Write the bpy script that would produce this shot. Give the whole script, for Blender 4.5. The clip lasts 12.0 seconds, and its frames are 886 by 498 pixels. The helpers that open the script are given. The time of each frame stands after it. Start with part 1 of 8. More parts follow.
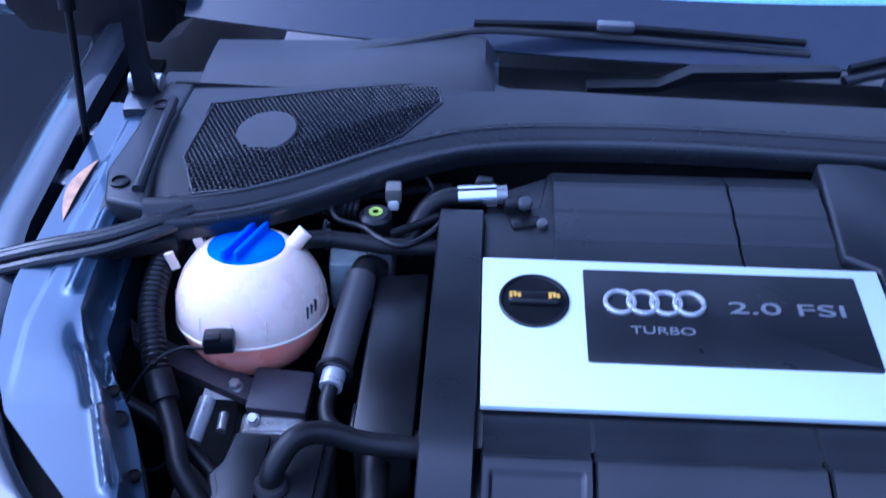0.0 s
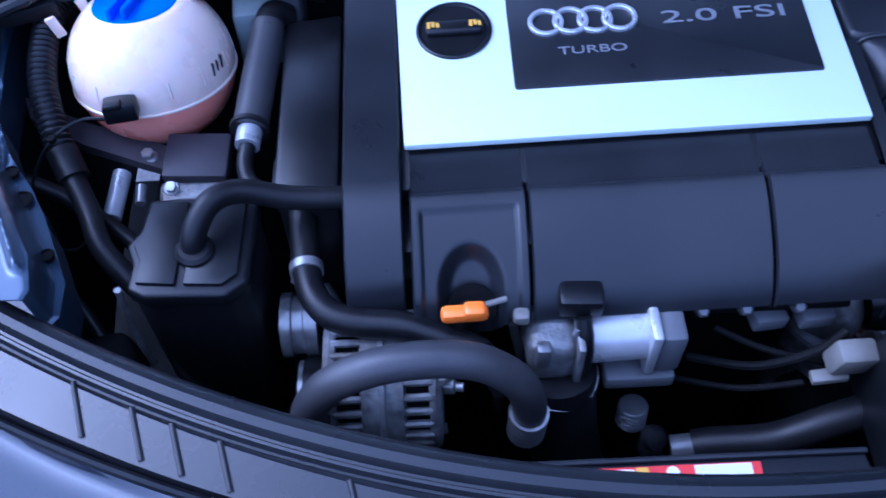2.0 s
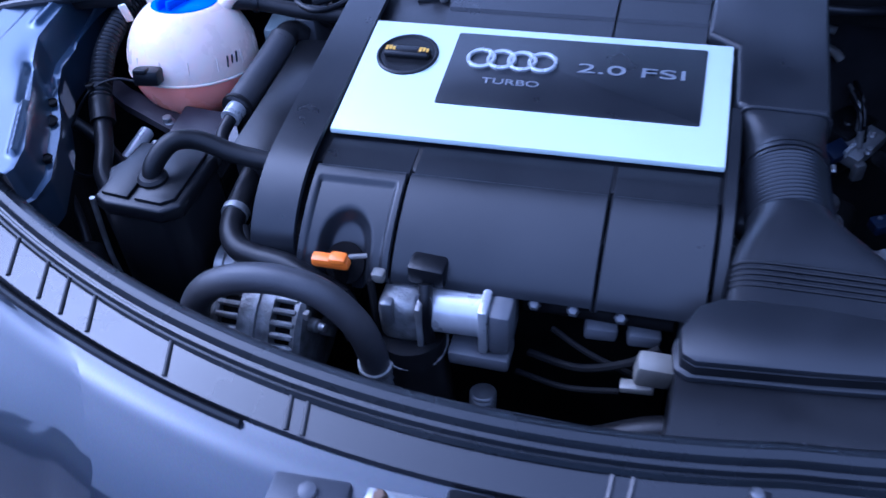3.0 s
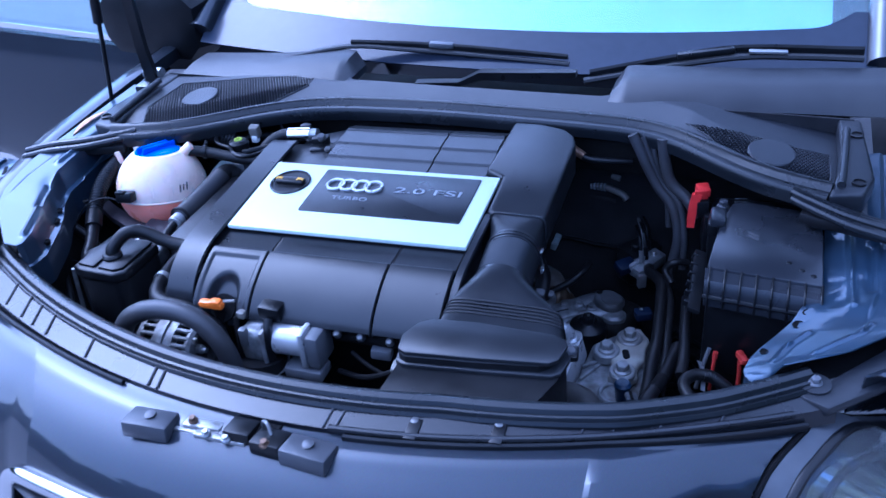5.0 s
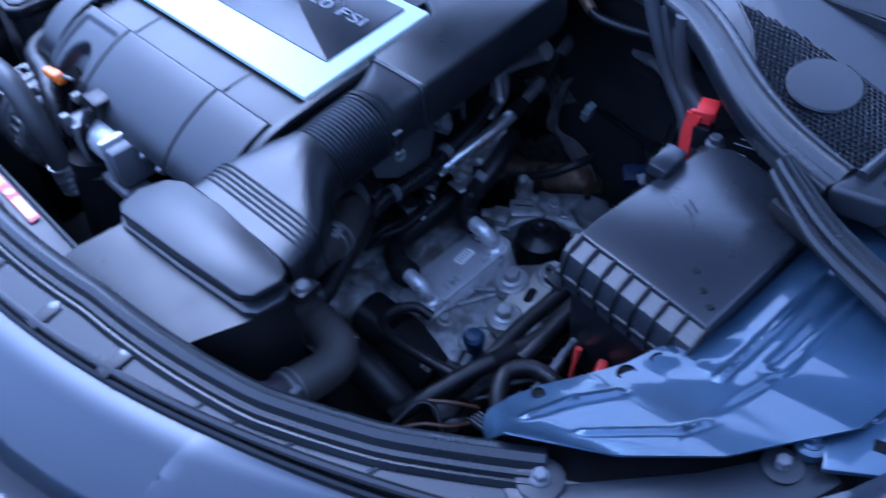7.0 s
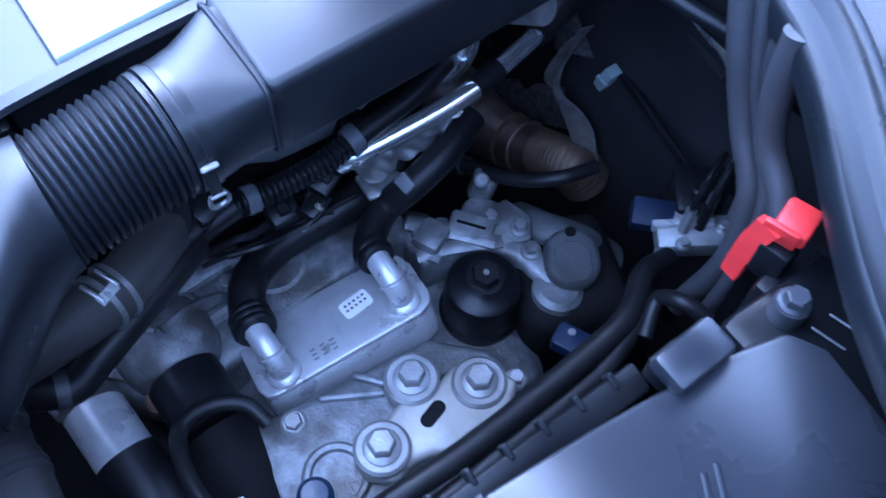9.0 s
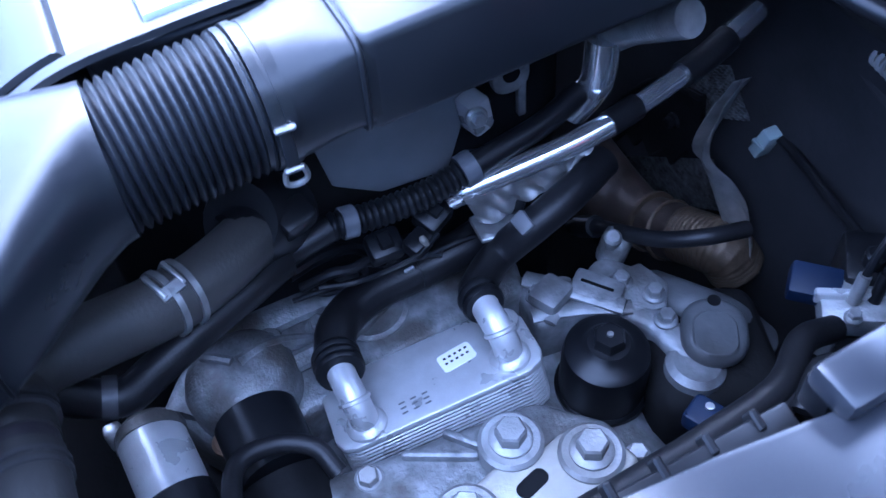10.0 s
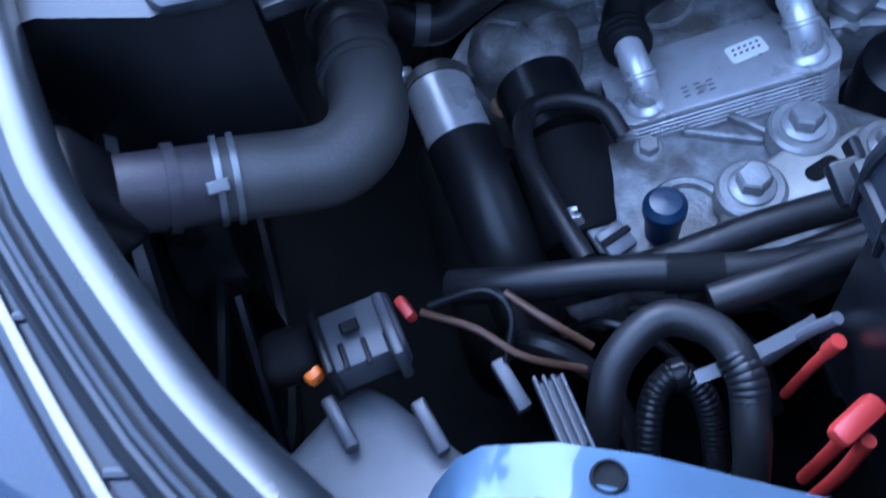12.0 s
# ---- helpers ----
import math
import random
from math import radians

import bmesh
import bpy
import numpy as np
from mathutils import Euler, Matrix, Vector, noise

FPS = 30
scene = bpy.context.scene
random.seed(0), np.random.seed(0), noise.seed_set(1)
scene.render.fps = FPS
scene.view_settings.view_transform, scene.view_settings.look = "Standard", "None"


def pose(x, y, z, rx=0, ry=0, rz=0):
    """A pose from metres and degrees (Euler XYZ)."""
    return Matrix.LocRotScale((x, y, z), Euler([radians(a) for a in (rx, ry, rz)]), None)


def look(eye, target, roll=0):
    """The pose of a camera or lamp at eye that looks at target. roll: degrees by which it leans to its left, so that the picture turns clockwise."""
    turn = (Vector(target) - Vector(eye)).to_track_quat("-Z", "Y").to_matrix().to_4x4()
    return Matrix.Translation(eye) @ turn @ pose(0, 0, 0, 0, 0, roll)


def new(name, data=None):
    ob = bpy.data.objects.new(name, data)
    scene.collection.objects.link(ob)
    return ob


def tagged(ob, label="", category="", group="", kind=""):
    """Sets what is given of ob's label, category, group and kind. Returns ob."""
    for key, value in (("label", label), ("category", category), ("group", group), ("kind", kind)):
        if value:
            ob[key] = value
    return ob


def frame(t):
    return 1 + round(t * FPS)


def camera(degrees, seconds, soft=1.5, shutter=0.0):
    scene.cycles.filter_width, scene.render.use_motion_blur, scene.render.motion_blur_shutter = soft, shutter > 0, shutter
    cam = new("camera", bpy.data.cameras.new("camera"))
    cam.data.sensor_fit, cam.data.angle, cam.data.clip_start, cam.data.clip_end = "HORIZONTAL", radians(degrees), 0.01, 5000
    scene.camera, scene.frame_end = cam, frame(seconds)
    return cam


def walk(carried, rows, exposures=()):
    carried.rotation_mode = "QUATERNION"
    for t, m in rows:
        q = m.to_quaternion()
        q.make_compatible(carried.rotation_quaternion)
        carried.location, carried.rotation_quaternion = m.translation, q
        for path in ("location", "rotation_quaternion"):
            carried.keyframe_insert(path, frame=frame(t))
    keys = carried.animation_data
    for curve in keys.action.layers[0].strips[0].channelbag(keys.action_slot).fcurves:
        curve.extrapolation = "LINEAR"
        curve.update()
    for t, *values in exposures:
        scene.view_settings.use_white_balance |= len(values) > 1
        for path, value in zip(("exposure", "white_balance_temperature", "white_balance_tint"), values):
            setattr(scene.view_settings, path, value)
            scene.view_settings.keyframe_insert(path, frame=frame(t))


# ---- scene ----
cam = camera(51.3, 12.0, shutter=0.35)
PATH = [
    (0, (-0.275, -0.531, 1.506), (-0.331, 0.987, 0.205), 1.9),
    (0.5, (-0.274, -0.517, 1.501), (-0.356, 0.894, 0.087), -1.3),
    (1, (-0.288, -0.484, 1.486), (-0.336, 0.859, 0.005), -0.5),
    (1.5, (-0.27, -0.492, 1.462), (-0.302, 0.67, -0.166), -1.9),
    (2, (-0.241, -0.516, 1.453), (-0.208, 0.635, -0.183), -1.2),
    (2.5, (-0.107, -0.568, 1.452), (-0.273, 0.642, -0.132), -3.5),
    (2.7, (-0.033, -0.606, 1.445), (-0.34, 0.653, -0.079), -2.9),
    (4.3, (0.414, -1.078, 1.604), (-0.17, 0.432, 0.429), -4.2),
    (4.5, (0.46, -1.086, 1.612), (-0.156, 0.432, 0.465), -4.7),
    (5, (0.517, -1.028, 1.599), (-0.112, 0.526, 0.507), -5.3),
    (5.5, (0.568, -0.881, 1.572), (-0.214, 0.584, 0.457), -5.9),
    (6, (0.668, -0.722, 1.537), (-0.313, 0.594, 0.395), -7.8),
    (6.5, (0.817, -0.555, 1.502), (-0.358, 0.48, 0.258), -7.1),
    (7, (0.837, -0.402, 1.46), (-0.244, 0.471, 0.021), -6.3),
    (7.2, (0.828, -0.334, 1.449), (-0.171, 0.524, -0.056), -4.9),
    (8.8, (0.577, -0.033, 1.291), (-0.258, 0.603, -0.412), 4.1),
    (9, (0.545, -0.032, 1.274), (-0.279, 0.591, -0.438), 2.9),
    (9.5, (0.515, -0.023, 1.25), (-0.41, 0.511, -0.442), -2.3),
    (10, (0.573, -0.02, 1.153), (-0.649, 0.471, -0.352), -5.1),
    (10.5, (0.622, -0.035, 1.092), (-0.782, 0.382, -0.27), -6.4),
    (11, (0.62, -0.065, 1.098), (-0.726, 0.175, -0.361), -8.6),
    (11.5, (0.611, -0.088, 1.098), (-0.599, -0.02, -0.493), -12.9),
    (12, (0.619, -0.116, 1.111), (-0.415, -0.111, -0.601), -15.3),
]
walk(cam, [(t, look(eye, target, roll)) for t, eye, target, roll in PATH],
     [(0, 0.5, 3900, 25), (2.7, 0.52, 3950, 25), (4.5, 0.78, 3920, 22), (7.2, 0.98, 3850, 18), (8.8, 2.1, 3980, 16), (9.5, 2.4, 4020, 16), (10.2, 2.95, 4150, 18), (10.5, 3.1, 4150, 18), (10.8, 2.75, 4200, 18), (11.4, 2.5, 4120, 14), (12, 2.2, 3980, 12)])


# ---- world and light ----
world = bpy.data.worlds.new("sky")
scene.world = world
world.use_nodes = True
wn = world.node_tree
sky = wn.nodes.new("ShaderNodeTexSky")
sky.sky_type, sky.sun_disc = "NISHITA", False
sky.sun_elevation, sky.sun_rotation = radians(50), radians(288)
sky.air_density, sky.dust_density, sky.ozone_density = 0.8, 6.5, 1.2
wn.links.new(sky.outputs[0], wn.nodes["Background"].inputs[0])
wn.nodes["Background"].inputs[1].default_value = 0.15
sun = new("sun", bpy.data.lights.new("sun", "SUN"))
sun.data.energy, sun.data.angle, sun.data.color = 2.1, radians(145), (1.0, 0.93, 0.87)
sun.matrix_world = look((-1.0, 0.1, 3.9), (0, 0, 0.9))


# ---- materials ----
def mat(name, col, rough=0.5, metal=0.0, var=0.25, scale=40.0, bump=0.15, fine=600.0, coat=0.0, dirt=0.0, dirt_col=(0.16, 0.14, 0.12), spec=0.5, rvar=0.12, flake=0.0, sss=0.0, coat_ior=1.5):
    m = bpy.data.materials.new(name)
    m.use_nodes = True
    nt = m.node_tree
    b = nt.nodes["Principled BSDF"]
    b.inputs["Metallic"].default_value = metal
    b.inputs["Specular IOR Level"].default_value = spec
    b.inputs["Coat Weight"].default_value = coat
    b.inputs["Coat Roughness"].default_value = 0.05
    b.inputs["Coat IOR"].default_value = coat_ior
    if sss:
        b.inputs["Subsurface Weight"].default_value = sss
        b.inputs["Subsurface Radius"].default_value = (0.05, 0.035, 0.03)
    co = nt.nodes.new("ShaderNodeTexCoord")
    n1 = nt.nodes.new("ShaderNodeTexNoise")
    n1.inputs["Scale"].default_value, n1.inputs["Detail"].default_value = scale, 5
    n2 = nt.nodes.new("ShaderNodeTexNoise")
    n2.inputs["Scale"].default_value, n2.inputs["Detail"].default_value = fine, 2
    for n in (n1, n2):
        nt.links.new(co.outputs["Object"], n.inputs["Vector"])
    ramp = nt.nodes.new("ShaderNodeValToRGB")
    ramp.color_ramp.elements[0].position, ramp.color_ramp.elements[1].position = 0.3, 0.7
    ramp.color_ramp.elements[0].color = (*[c * (1 - var) for c in col], 1)
    ramp.color_ramp.elements[1].color = (*[min(1, c * (1 + var)) for c in col], 1)
    nt.links.new(n1.outputs["Fac"], ramp.inputs["Fac"])
    out = ramp.outputs["Color"]
    if dirt:
        n3 = nt.nodes.new("ShaderNodeTexNoise")
        n3.inputs["Scale"].default_value, n3.inputs["Detail"].default_value = scale * 0.35, 8
        nt.links.new(co.outputs["Object"], n3.inputs["Vector"])
        r3 = nt.nodes.new("ShaderNodeMapRange")
        r3.inputs["From Min"].default_value, r3.inputs["From Max"].default_value = 0.44, 0.62
        r3.inputs["To Max"].default_value = dirt
        nt.links.new(n3.outputs["Fac"], r3.inputs["Value"])
        mx = nt.nodes.new("ShaderNodeMix")
        mx.data_type = "RGBA"
        nt.links.new(r3.outputs[0], mx.inputs["Factor"])
        nt.links.new(out, mx.inputs["A"])
        mx.inputs["B"].default_value = (*dirt_col, 1)
        out = mx.outputs["Result"]
    if flake:
        vo = nt.nodes.new("ShaderNodeTexVoronoi")
        vo.inputs["Scale"].default_value = 1500
        nt.links.new(co.outputs["Object"], vo.inputs["Vector"])
        mf = nt.nodes.new("ShaderNodeMix")
        mf.data_type, mf.blend_type = "RGBA", "MULTIPLY"
        mf.inputs["Factor"].default_value = flake
        nt.links.new(out, mf.inputs["A"])
        nt.links.new(vo.outputs["Color"], mf.inputs["B"])
        out = mf.outputs["Result"]
    nt.links.new(out, b.inputs["Base Color"])
    rr = nt.nodes.new("ShaderNodeMapRange")
    rr.inputs["To Min"].default_value, rr.inputs["To Max"].default_value = max(0.02, rough - rvar), min(1, rough + rvar)
    nt.links.new(n1.outputs["Fac"], rr.inputs["Value"])
    nt.links.new(rr.outputs[0], b.inputs["Roughness"])
    if bump:
        bp = nt.nodes.new("ShaderNodeBump")
        bp.inputs["Strength"].default_value, bp.inputs["Distance"].default_value = bump, 0.001
        nt.links.new(n2.outputs["Fac"], bp.inputs["Height"])
        nt.links.new(bp.outputs["Normal"], b.inputs["Normal"])
    return m


COVER = mat("satin_cover_plastic", (0.0125, 0.0138, 0.0168), 0.32, var=0.12, scale=18, bump=0.07, fine=2200, dirt=0.10, dirt_col=(0.07, 0.07, 0.07), spec=0.45)
BELLOW = mat("glossy_bellows_rubber", (0.013, 0.014, 0.017), 0.30, var=0.15, scale=25, bump=0.05, fine=900, spec=0.6, rvar=0.06)
BLACK = mat("black_plastic", (0.0055, 0.0058, 0.007), 0.33, var=0.2, scale=30, bump=0.08, fine=1800, dirt=0.2, dirt_col=(0.03, 0.03, 0.03), spec=0.32)
COWL = mat("weathered_cowl_plastic", (0.016, 0.0175, 0.022), 0.36, var=0.2, scale=14, bump=0.25, fine=900, dirt=0.25, dirt_col=(0.05, 0.05, 0.05), spec=0.42)
# near-black for grimy parts; its colour also stands for shade in depths and openings
DARK = mat("grimy_shade_black", (0.006, 0.006, 0.0066), 0.65, var=0.4, scale=20, bump=0.4, fine=200, dirt=0.4, dirt_col=(0.018, 0.017, 0.015), spec=0.07)
RUBBER = mat("black_rubber", (0.0065, 0.0065, 0.0075), 0.42, var=0.2, scale=35, bump=0.2, fine=500, dirt=0.25, dirt_col=(0.022, 0.021, 0.020), spec=0.3)
GREYRUB = mat("dusty_grey_rubber", (0.036, 0.036, 0.040), 0.46, var=0.2, scale=25, bump=0.2, fine=400, dirt=0.45, dirt_col=(0.07, 0.066, 0.062))
DUSTY = mat("dusty_brown_rubber", (0.040, 0.038, 0.036), 0.5, var=0.3, scale=20, bump=0.25, fine=400, dirt=0.6, dirt_col=(0.065, 0.060, 0.054), spec=0.4)
SEAL = mat("seal_rubber", (0.010, 0.0115, 0.014), 0.28, var=0.12, scale=12, bump=0.04, fine=1200, dirt=0.2, dirt_col=(0.05, 0.05, 0.05), spec=0.42)
WHITE = mat("white_lacquer", (0.67, 0.75, 0.70), 0.36, var=0.02, scale=10, bump=0.05, fine=900, spec=0.3)
TANK = mat("milky_polyethylene", (0.88, 0.72, 0.60), 0.28, var=0.06, scale=20, bump=0.1, fine=300, sss=0.8)
PINK = mat("pink_coolant_shell", (0.97, 0.37, 0.26), 0.28, var=0.06, scale=20, bump=0.1, fine=300, sss=0.9)
BLUE = mat("blue_cap_plastic", (0.004, 0.13, 0.75), 0.38, var=0.08, scale=60, bump=0.1)
RED = mat("red_plastic", (0.62, 0.035, 0.03), 0.35, var=0.1, scale=60, bump=0.1)
ORANGE = mat("orange_plastic", (0.95, 0.22, 0.01), 0.35, var=0.08, scale=60, bump=0.1)
PAINT = mat("dark_blue_metallic_paint", (0.028, 0.034, 0.048), 0.42, metal=0.7, var=0.08, scale=6, bump=0.0, coat=1.0, coat_ior=1.45, flake=0.35, dirt=0.10, dirt_col=(0.07, 0.075, 0.085))
INNER = mat("blue_inner_paint", (0.042, 0.068, 0.112), 0.38, metal=0.6, var=0.2, scale=14, bump=0.04, fine=700, coat=0.8, coat_ior=1.5, dirt=0.4, dirt_col=(0.075, 0.084, 0.10), rvar=0.12)
CAST = mat("cast_aluminium", (0.215, 0.22, 0.225), 0.45, metal=0.45, var=0.45, scale=70, bump=0.7, fine=350, dirt=0.9, dirt_col=(0.085, 0.078, 0.068))
CASTB = mat("clean_cast_aluminium", (0.28, 0.285, 0.29), 0.40, metal=0.5, var=0.25, scale=60, bump=0.35, fine=450, dirt=0.7, dirt_col=(0.15, 0.142, 0.13))
ALU = mat("bright_aluminium", (0.52, 0.525, 0.535), 0.30, metal=0.45, var=0.12, scale=50, bump=0.12, fine=700, dirt=0.25, dirt_col=(0.28, 0.27, 0.26))
GREYALU = mat("dull_grey_aluminium", (0.15, 0.155, 0.163), 0.36, metal=0.55, var=0.2, scale=50, bump=0.2, fine=500, dirt=0.35, dirt_col=(0.14, 0.13, 0.12))
PALECAST = mat("pale_stamped_bracket", (0.40, 0.39, 0.35), 0.45, metal=0.25, var=0.15, scale=45, bump=0.25, fine=400, dirt=0.55, dirt_col=(0.17, 0.155, 0.13))
PIPE = mat("bright_metal_pipe", (0.90, 0.90, 0.90), 0.16, metal=0.9, var=0.06, scale=40, bump=0.05, fine=600, rvar=0.06)
STEEL = mat("zinc_steel", (0.38, 0.385, 0.385), 0.35, metal=0.7, var=0.25, scale=80, bump=0.1, fine=600, dirt=0.35, dirt_col=(0.20, 0.18, 0.15))
CHROME = mat("chrome", (0.80, 0.80, 0.80), 0.10, metal=1.0, var=0.03, scale=20, bump=0.0, rvar=0.04)
RUST = mat("rusty_brown_metal", (0.17, 0.11, 0.07), 0.5, metal=0.5, var=0.45, scale=60, bump=0.5, fine=300, dirt=0.5, dirt_col=(0.09, 0.06, 0.035))
FLEX = mat("golden_braid", (0.13, 0.098, 0.064), 0.45, metal=0.5, var=0.3, scale=90, bump=0.4, fine=500, dirt=0.5, dirt_col=(0.05, 0.036, 0.024))
FOIL = mat("heat_shield_foil", (0.42, 0.42, 0.41), 0.36, metal=0.75, var=0.25, scale=60, bump=0.8, fine=120, dirt=0.4, dirt_col=(0.14, 0.125, 0.11))
LABEL = mat("white_label", (0.80, 0.80, 0.76), 0.45, var=0.04, bump=0.02)
YELLOW = mat("yellow_ink", (0.72, 0.42, 0.04), 0.45, var=0.05, bump=0.0)
INK = mat("dark_ink", (0.03, 0.03, 0.03), 0.5, var=0.1, bump=0.0)
BADGE = mat("satin_chrome", (0.72, 0.73, 0.74), 0.28, metal=0.6, var=0.04, bump=0.0, rvar=0.05)
GREYLET = mat("silver_lettering", (0.36, 0.37, 0.39), 0.35, metal=0.5, var=0.05, bump=0.0)
AMBER = mat("yellowed_nylon", (0.19, 0.18, 0.155), 0.45, var=0.15, bump=0.1, dirt=0.3, dirt_col=(0.08, 0.075, 0.07))
MAUVE = mat("grey_purple_plastic", (0.030, 0.026, 0.032), 0.5, var=0.15, bump=0.2, dirt=0.3, dirt_col=(0.06, 0.055, 0.055), spec=0.35)
PALE = mat("pale_grey_green_plastic", (0.30, 0.36, 0.36), 0.4, var=0.15, bump=0.1, dirt=0.3)
ROAD = mat("asphalt", (0.18, 0.172, 0.172), 0.9, var=0.22, scale=120, bump=0.8, fine=260, dirt=0.3, dirt_col=(0.21, 0.20, 0.195))
SLAM = mat("dusty_panel_plastic", (0.009, 0.0095, 0.012), 0.27, var=0.2, scale=12, bump=0.05, fine=700, dirt=0.22, dirt_col=(0.03, 0.03, 0.03), rvar=0.08)
DUSTPL = mat("dusty_grey_plastic", (0.05, 0.052, 0.06), 0.4, var=0.15, scale=30, bump=0.15, fine=700, dirt=0.3, dirt_col=(0.09, 0.09, 0.09))
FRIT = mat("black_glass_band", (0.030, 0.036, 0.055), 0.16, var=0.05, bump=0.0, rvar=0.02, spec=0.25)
LIDPL = mat("dusty_lid_plastic", (0.018, 0.0195, 0.024), 0.28, var=0.16, scale=9, bump=0.04, fine=1500, dirt=0.2, dirt_col=(0.05, 0.05, 0.055), rvar=0.05)
DASH = mat("sky_blue_dashboard", (0.30, 0.44, 0.55), 0.6, var=0.1, scale=6, bump=0.1)
BROWN = mat("orange_brown", (0.55, 0.30, 0.14), 0.5, var=0.3, scale=60, bump=0.2)
GREYPL = mat("grey_connector_plastic", (0.10, 0.104, 0.115), 0.5, var=0.12, bump=0.15, dirt=0.25, dirt_col=(0.13, 0.125, 0.12))
CASTD = mat("grimy_cast_aluminium", (0.22, 0.223, 0.228), 0.48, metal=0.45, var=0.35, scale=60, bump=0.5, fine=350, dirt=0.8, dirt_col=(0.075, 0.069, 0.062))
DULLPL = mat("grey_coated_plate", (0.17, 0.178, 0.19), 0.5, var=0.12, scale=30, bump=0.15, dirt=0.3, dirt_col=(0.13, 0.125, 0.12))
INSUL = mat("bulkhead_felt", (0.026, 0.026, 0.028), 0.75, var=0.3, scale=14, bump=0.4, fine=160, dirt=0.4, dirt_col=(0.034, 0.031, 0.028), spec=0.06)
DEEPRED = mat("dusty_red_cable", (0.36, 0.03, 0.022), 0.45, var=0.15, bump=0.1)
PERF = mat("perforated_foil", (0.16, 0.16, 0.155), 0.4, metal=0.6, var=0.6, scale=160, bump=0.9, fine=260, dirt=0.7, dirt_col=(0.03, 0.028, 0.025))
WIREBR = mat("brown_wire", (0.055, 0.026, 0.012), 0.5, var=0.15, bump=0.1)


def glass(name, col, rough=0.02, clear=0.8):
    m = bpy.data.materials.new(name)
    m.use_nodes = True
    nt = m.node_tree
    b = nt.nodes["Principled BSDF"]
    b.inputs["Base Color"].default_value = (*col, 1)
    b.inputs["Roughness"].default_value = rough
    b.inputs["Transmission Weight"].default_value = clear
    b.inputs["IOR"].default_value = 1.45
    return m


GLASS = glass("tinted_glass", (0.72, 0.90, 0.95), 0.02, 0.95)
LENS = glass("clear_lens", (0.92, 0.94, 0.95), 0.05, 0.95)


# ---- builders ----
def origin(ob):
    while ob.parent:
        ob = ob.parent
    return ob.location


def thing(name, at, label, category, group="", kind=""):
    e = new(name)
    e.location = at
    e.empty_display_size = 0.02
    return tagged(e, label, category, group, kind)


def part(name, bm, material, parent, label="", smooth=True):
    me = bpy.data.meshes.new(name)
    bmesh.ops.recalc_face_normals(bm, faces=bm.faces)
    if parent is not None:
        bmesh.ops.translate(bm, verts=bm.verts, vec=-Vector(origin(parent)))
    if smooth:
        for f in bm.faces:
            f.smooth = True
        for e in bm.edges:
            if len(e.link_faces) == 2 and e.calc_face_angle(0) > 0.6:
                e.smooth = False
    bm.to_mesh(me)
    bm.free()
    me.materials.append(material)
    ob = new(name, me)
    if parent is not None:
        ob.parent = parent
    if label:
        tagged(ob, label)
    return ob


def solo(name, bm, material, label, category, group="", kind=""):
    return tagged(part(name, bm, material, None), label, category, group, kind)


def box(c, s, bev=0.002, seg=2, rot=(0, 0, 0), bm=None):
    b2 = bmesh.new()
    bmesh.ops.create_cube(b2, size=1)
    bmesh.ops.scale(b2, verts=b2.verts, vec=s)
    if bev:
        bmesh.ops.bevel(b2, geom=b2.edges[:], offset=min(bev, min(s) * 0.45), segments=seg, affect="EDGES", profile=0.5)
    bmesh.ops.transform(b2, matrix=pose(*c, *rot), verts=b2.verts)
    return joined(bm, b2)


def joined(bm, b2):
    if bm is None:
        return b2
    me = bpy.data.meshes.new("tmp")
    b2.to_mesh(me)
    b2.free()
    bm.from_mesh(me)
    bpy.data.meshes.remove(me)
    return bm


def slab(pts, z0, z1, bev=0.002, seg=2, m=None, bm=None):
    """A plate with the outline pts, between the heights z0 and z1."""
    b2 = bmesh.new()
    vs = [b2.verts.new((x, y, z0)) for x, y in pts]
    f = b2.faces.new(vs)
    r = bmesh.ops.extrude_face_region(b2, geom=[f])
    top = [v for v in r["geom"] if isinstance(v, bmesh.types.BMVert)]
    bmesh.ops.translate(b2, verts=top, vec=(0, 0, z1 - z0))
    if bev:
        es = [e for e in b2.edges if e.calc_face_angle(0) > 0.3]
        bmesh.ops.bevel(b2, geom=es, offset=bev, segments=seg, affect="EDGES", profile=0.5)
    if m is not None:
        bmesh.ops.transform(b2, matrix=m, verts=b2.verts)
    return joined(bm, b2)


def spline(pts, n=10):
    """A smooth curve through the points."""
    p = [Vector(q) for q in pts]
    p = [p[0] * 2 - p[1]] + p + [p[-1] * 2 - p[-2]]
    out = []
    for i in range(1, len(p) - 2):
        a, b, c, d = p[i - 1:i + 3]
        for k in range(n):
            t = k / n
            out.append(0.5 * (2 * b + (c - a) * t + (2 * a - 5 * b + 4 * c - d) * t * t + (3 * b - a - 3 * c + d) * t ** 3))
    return out + [p[-2]]


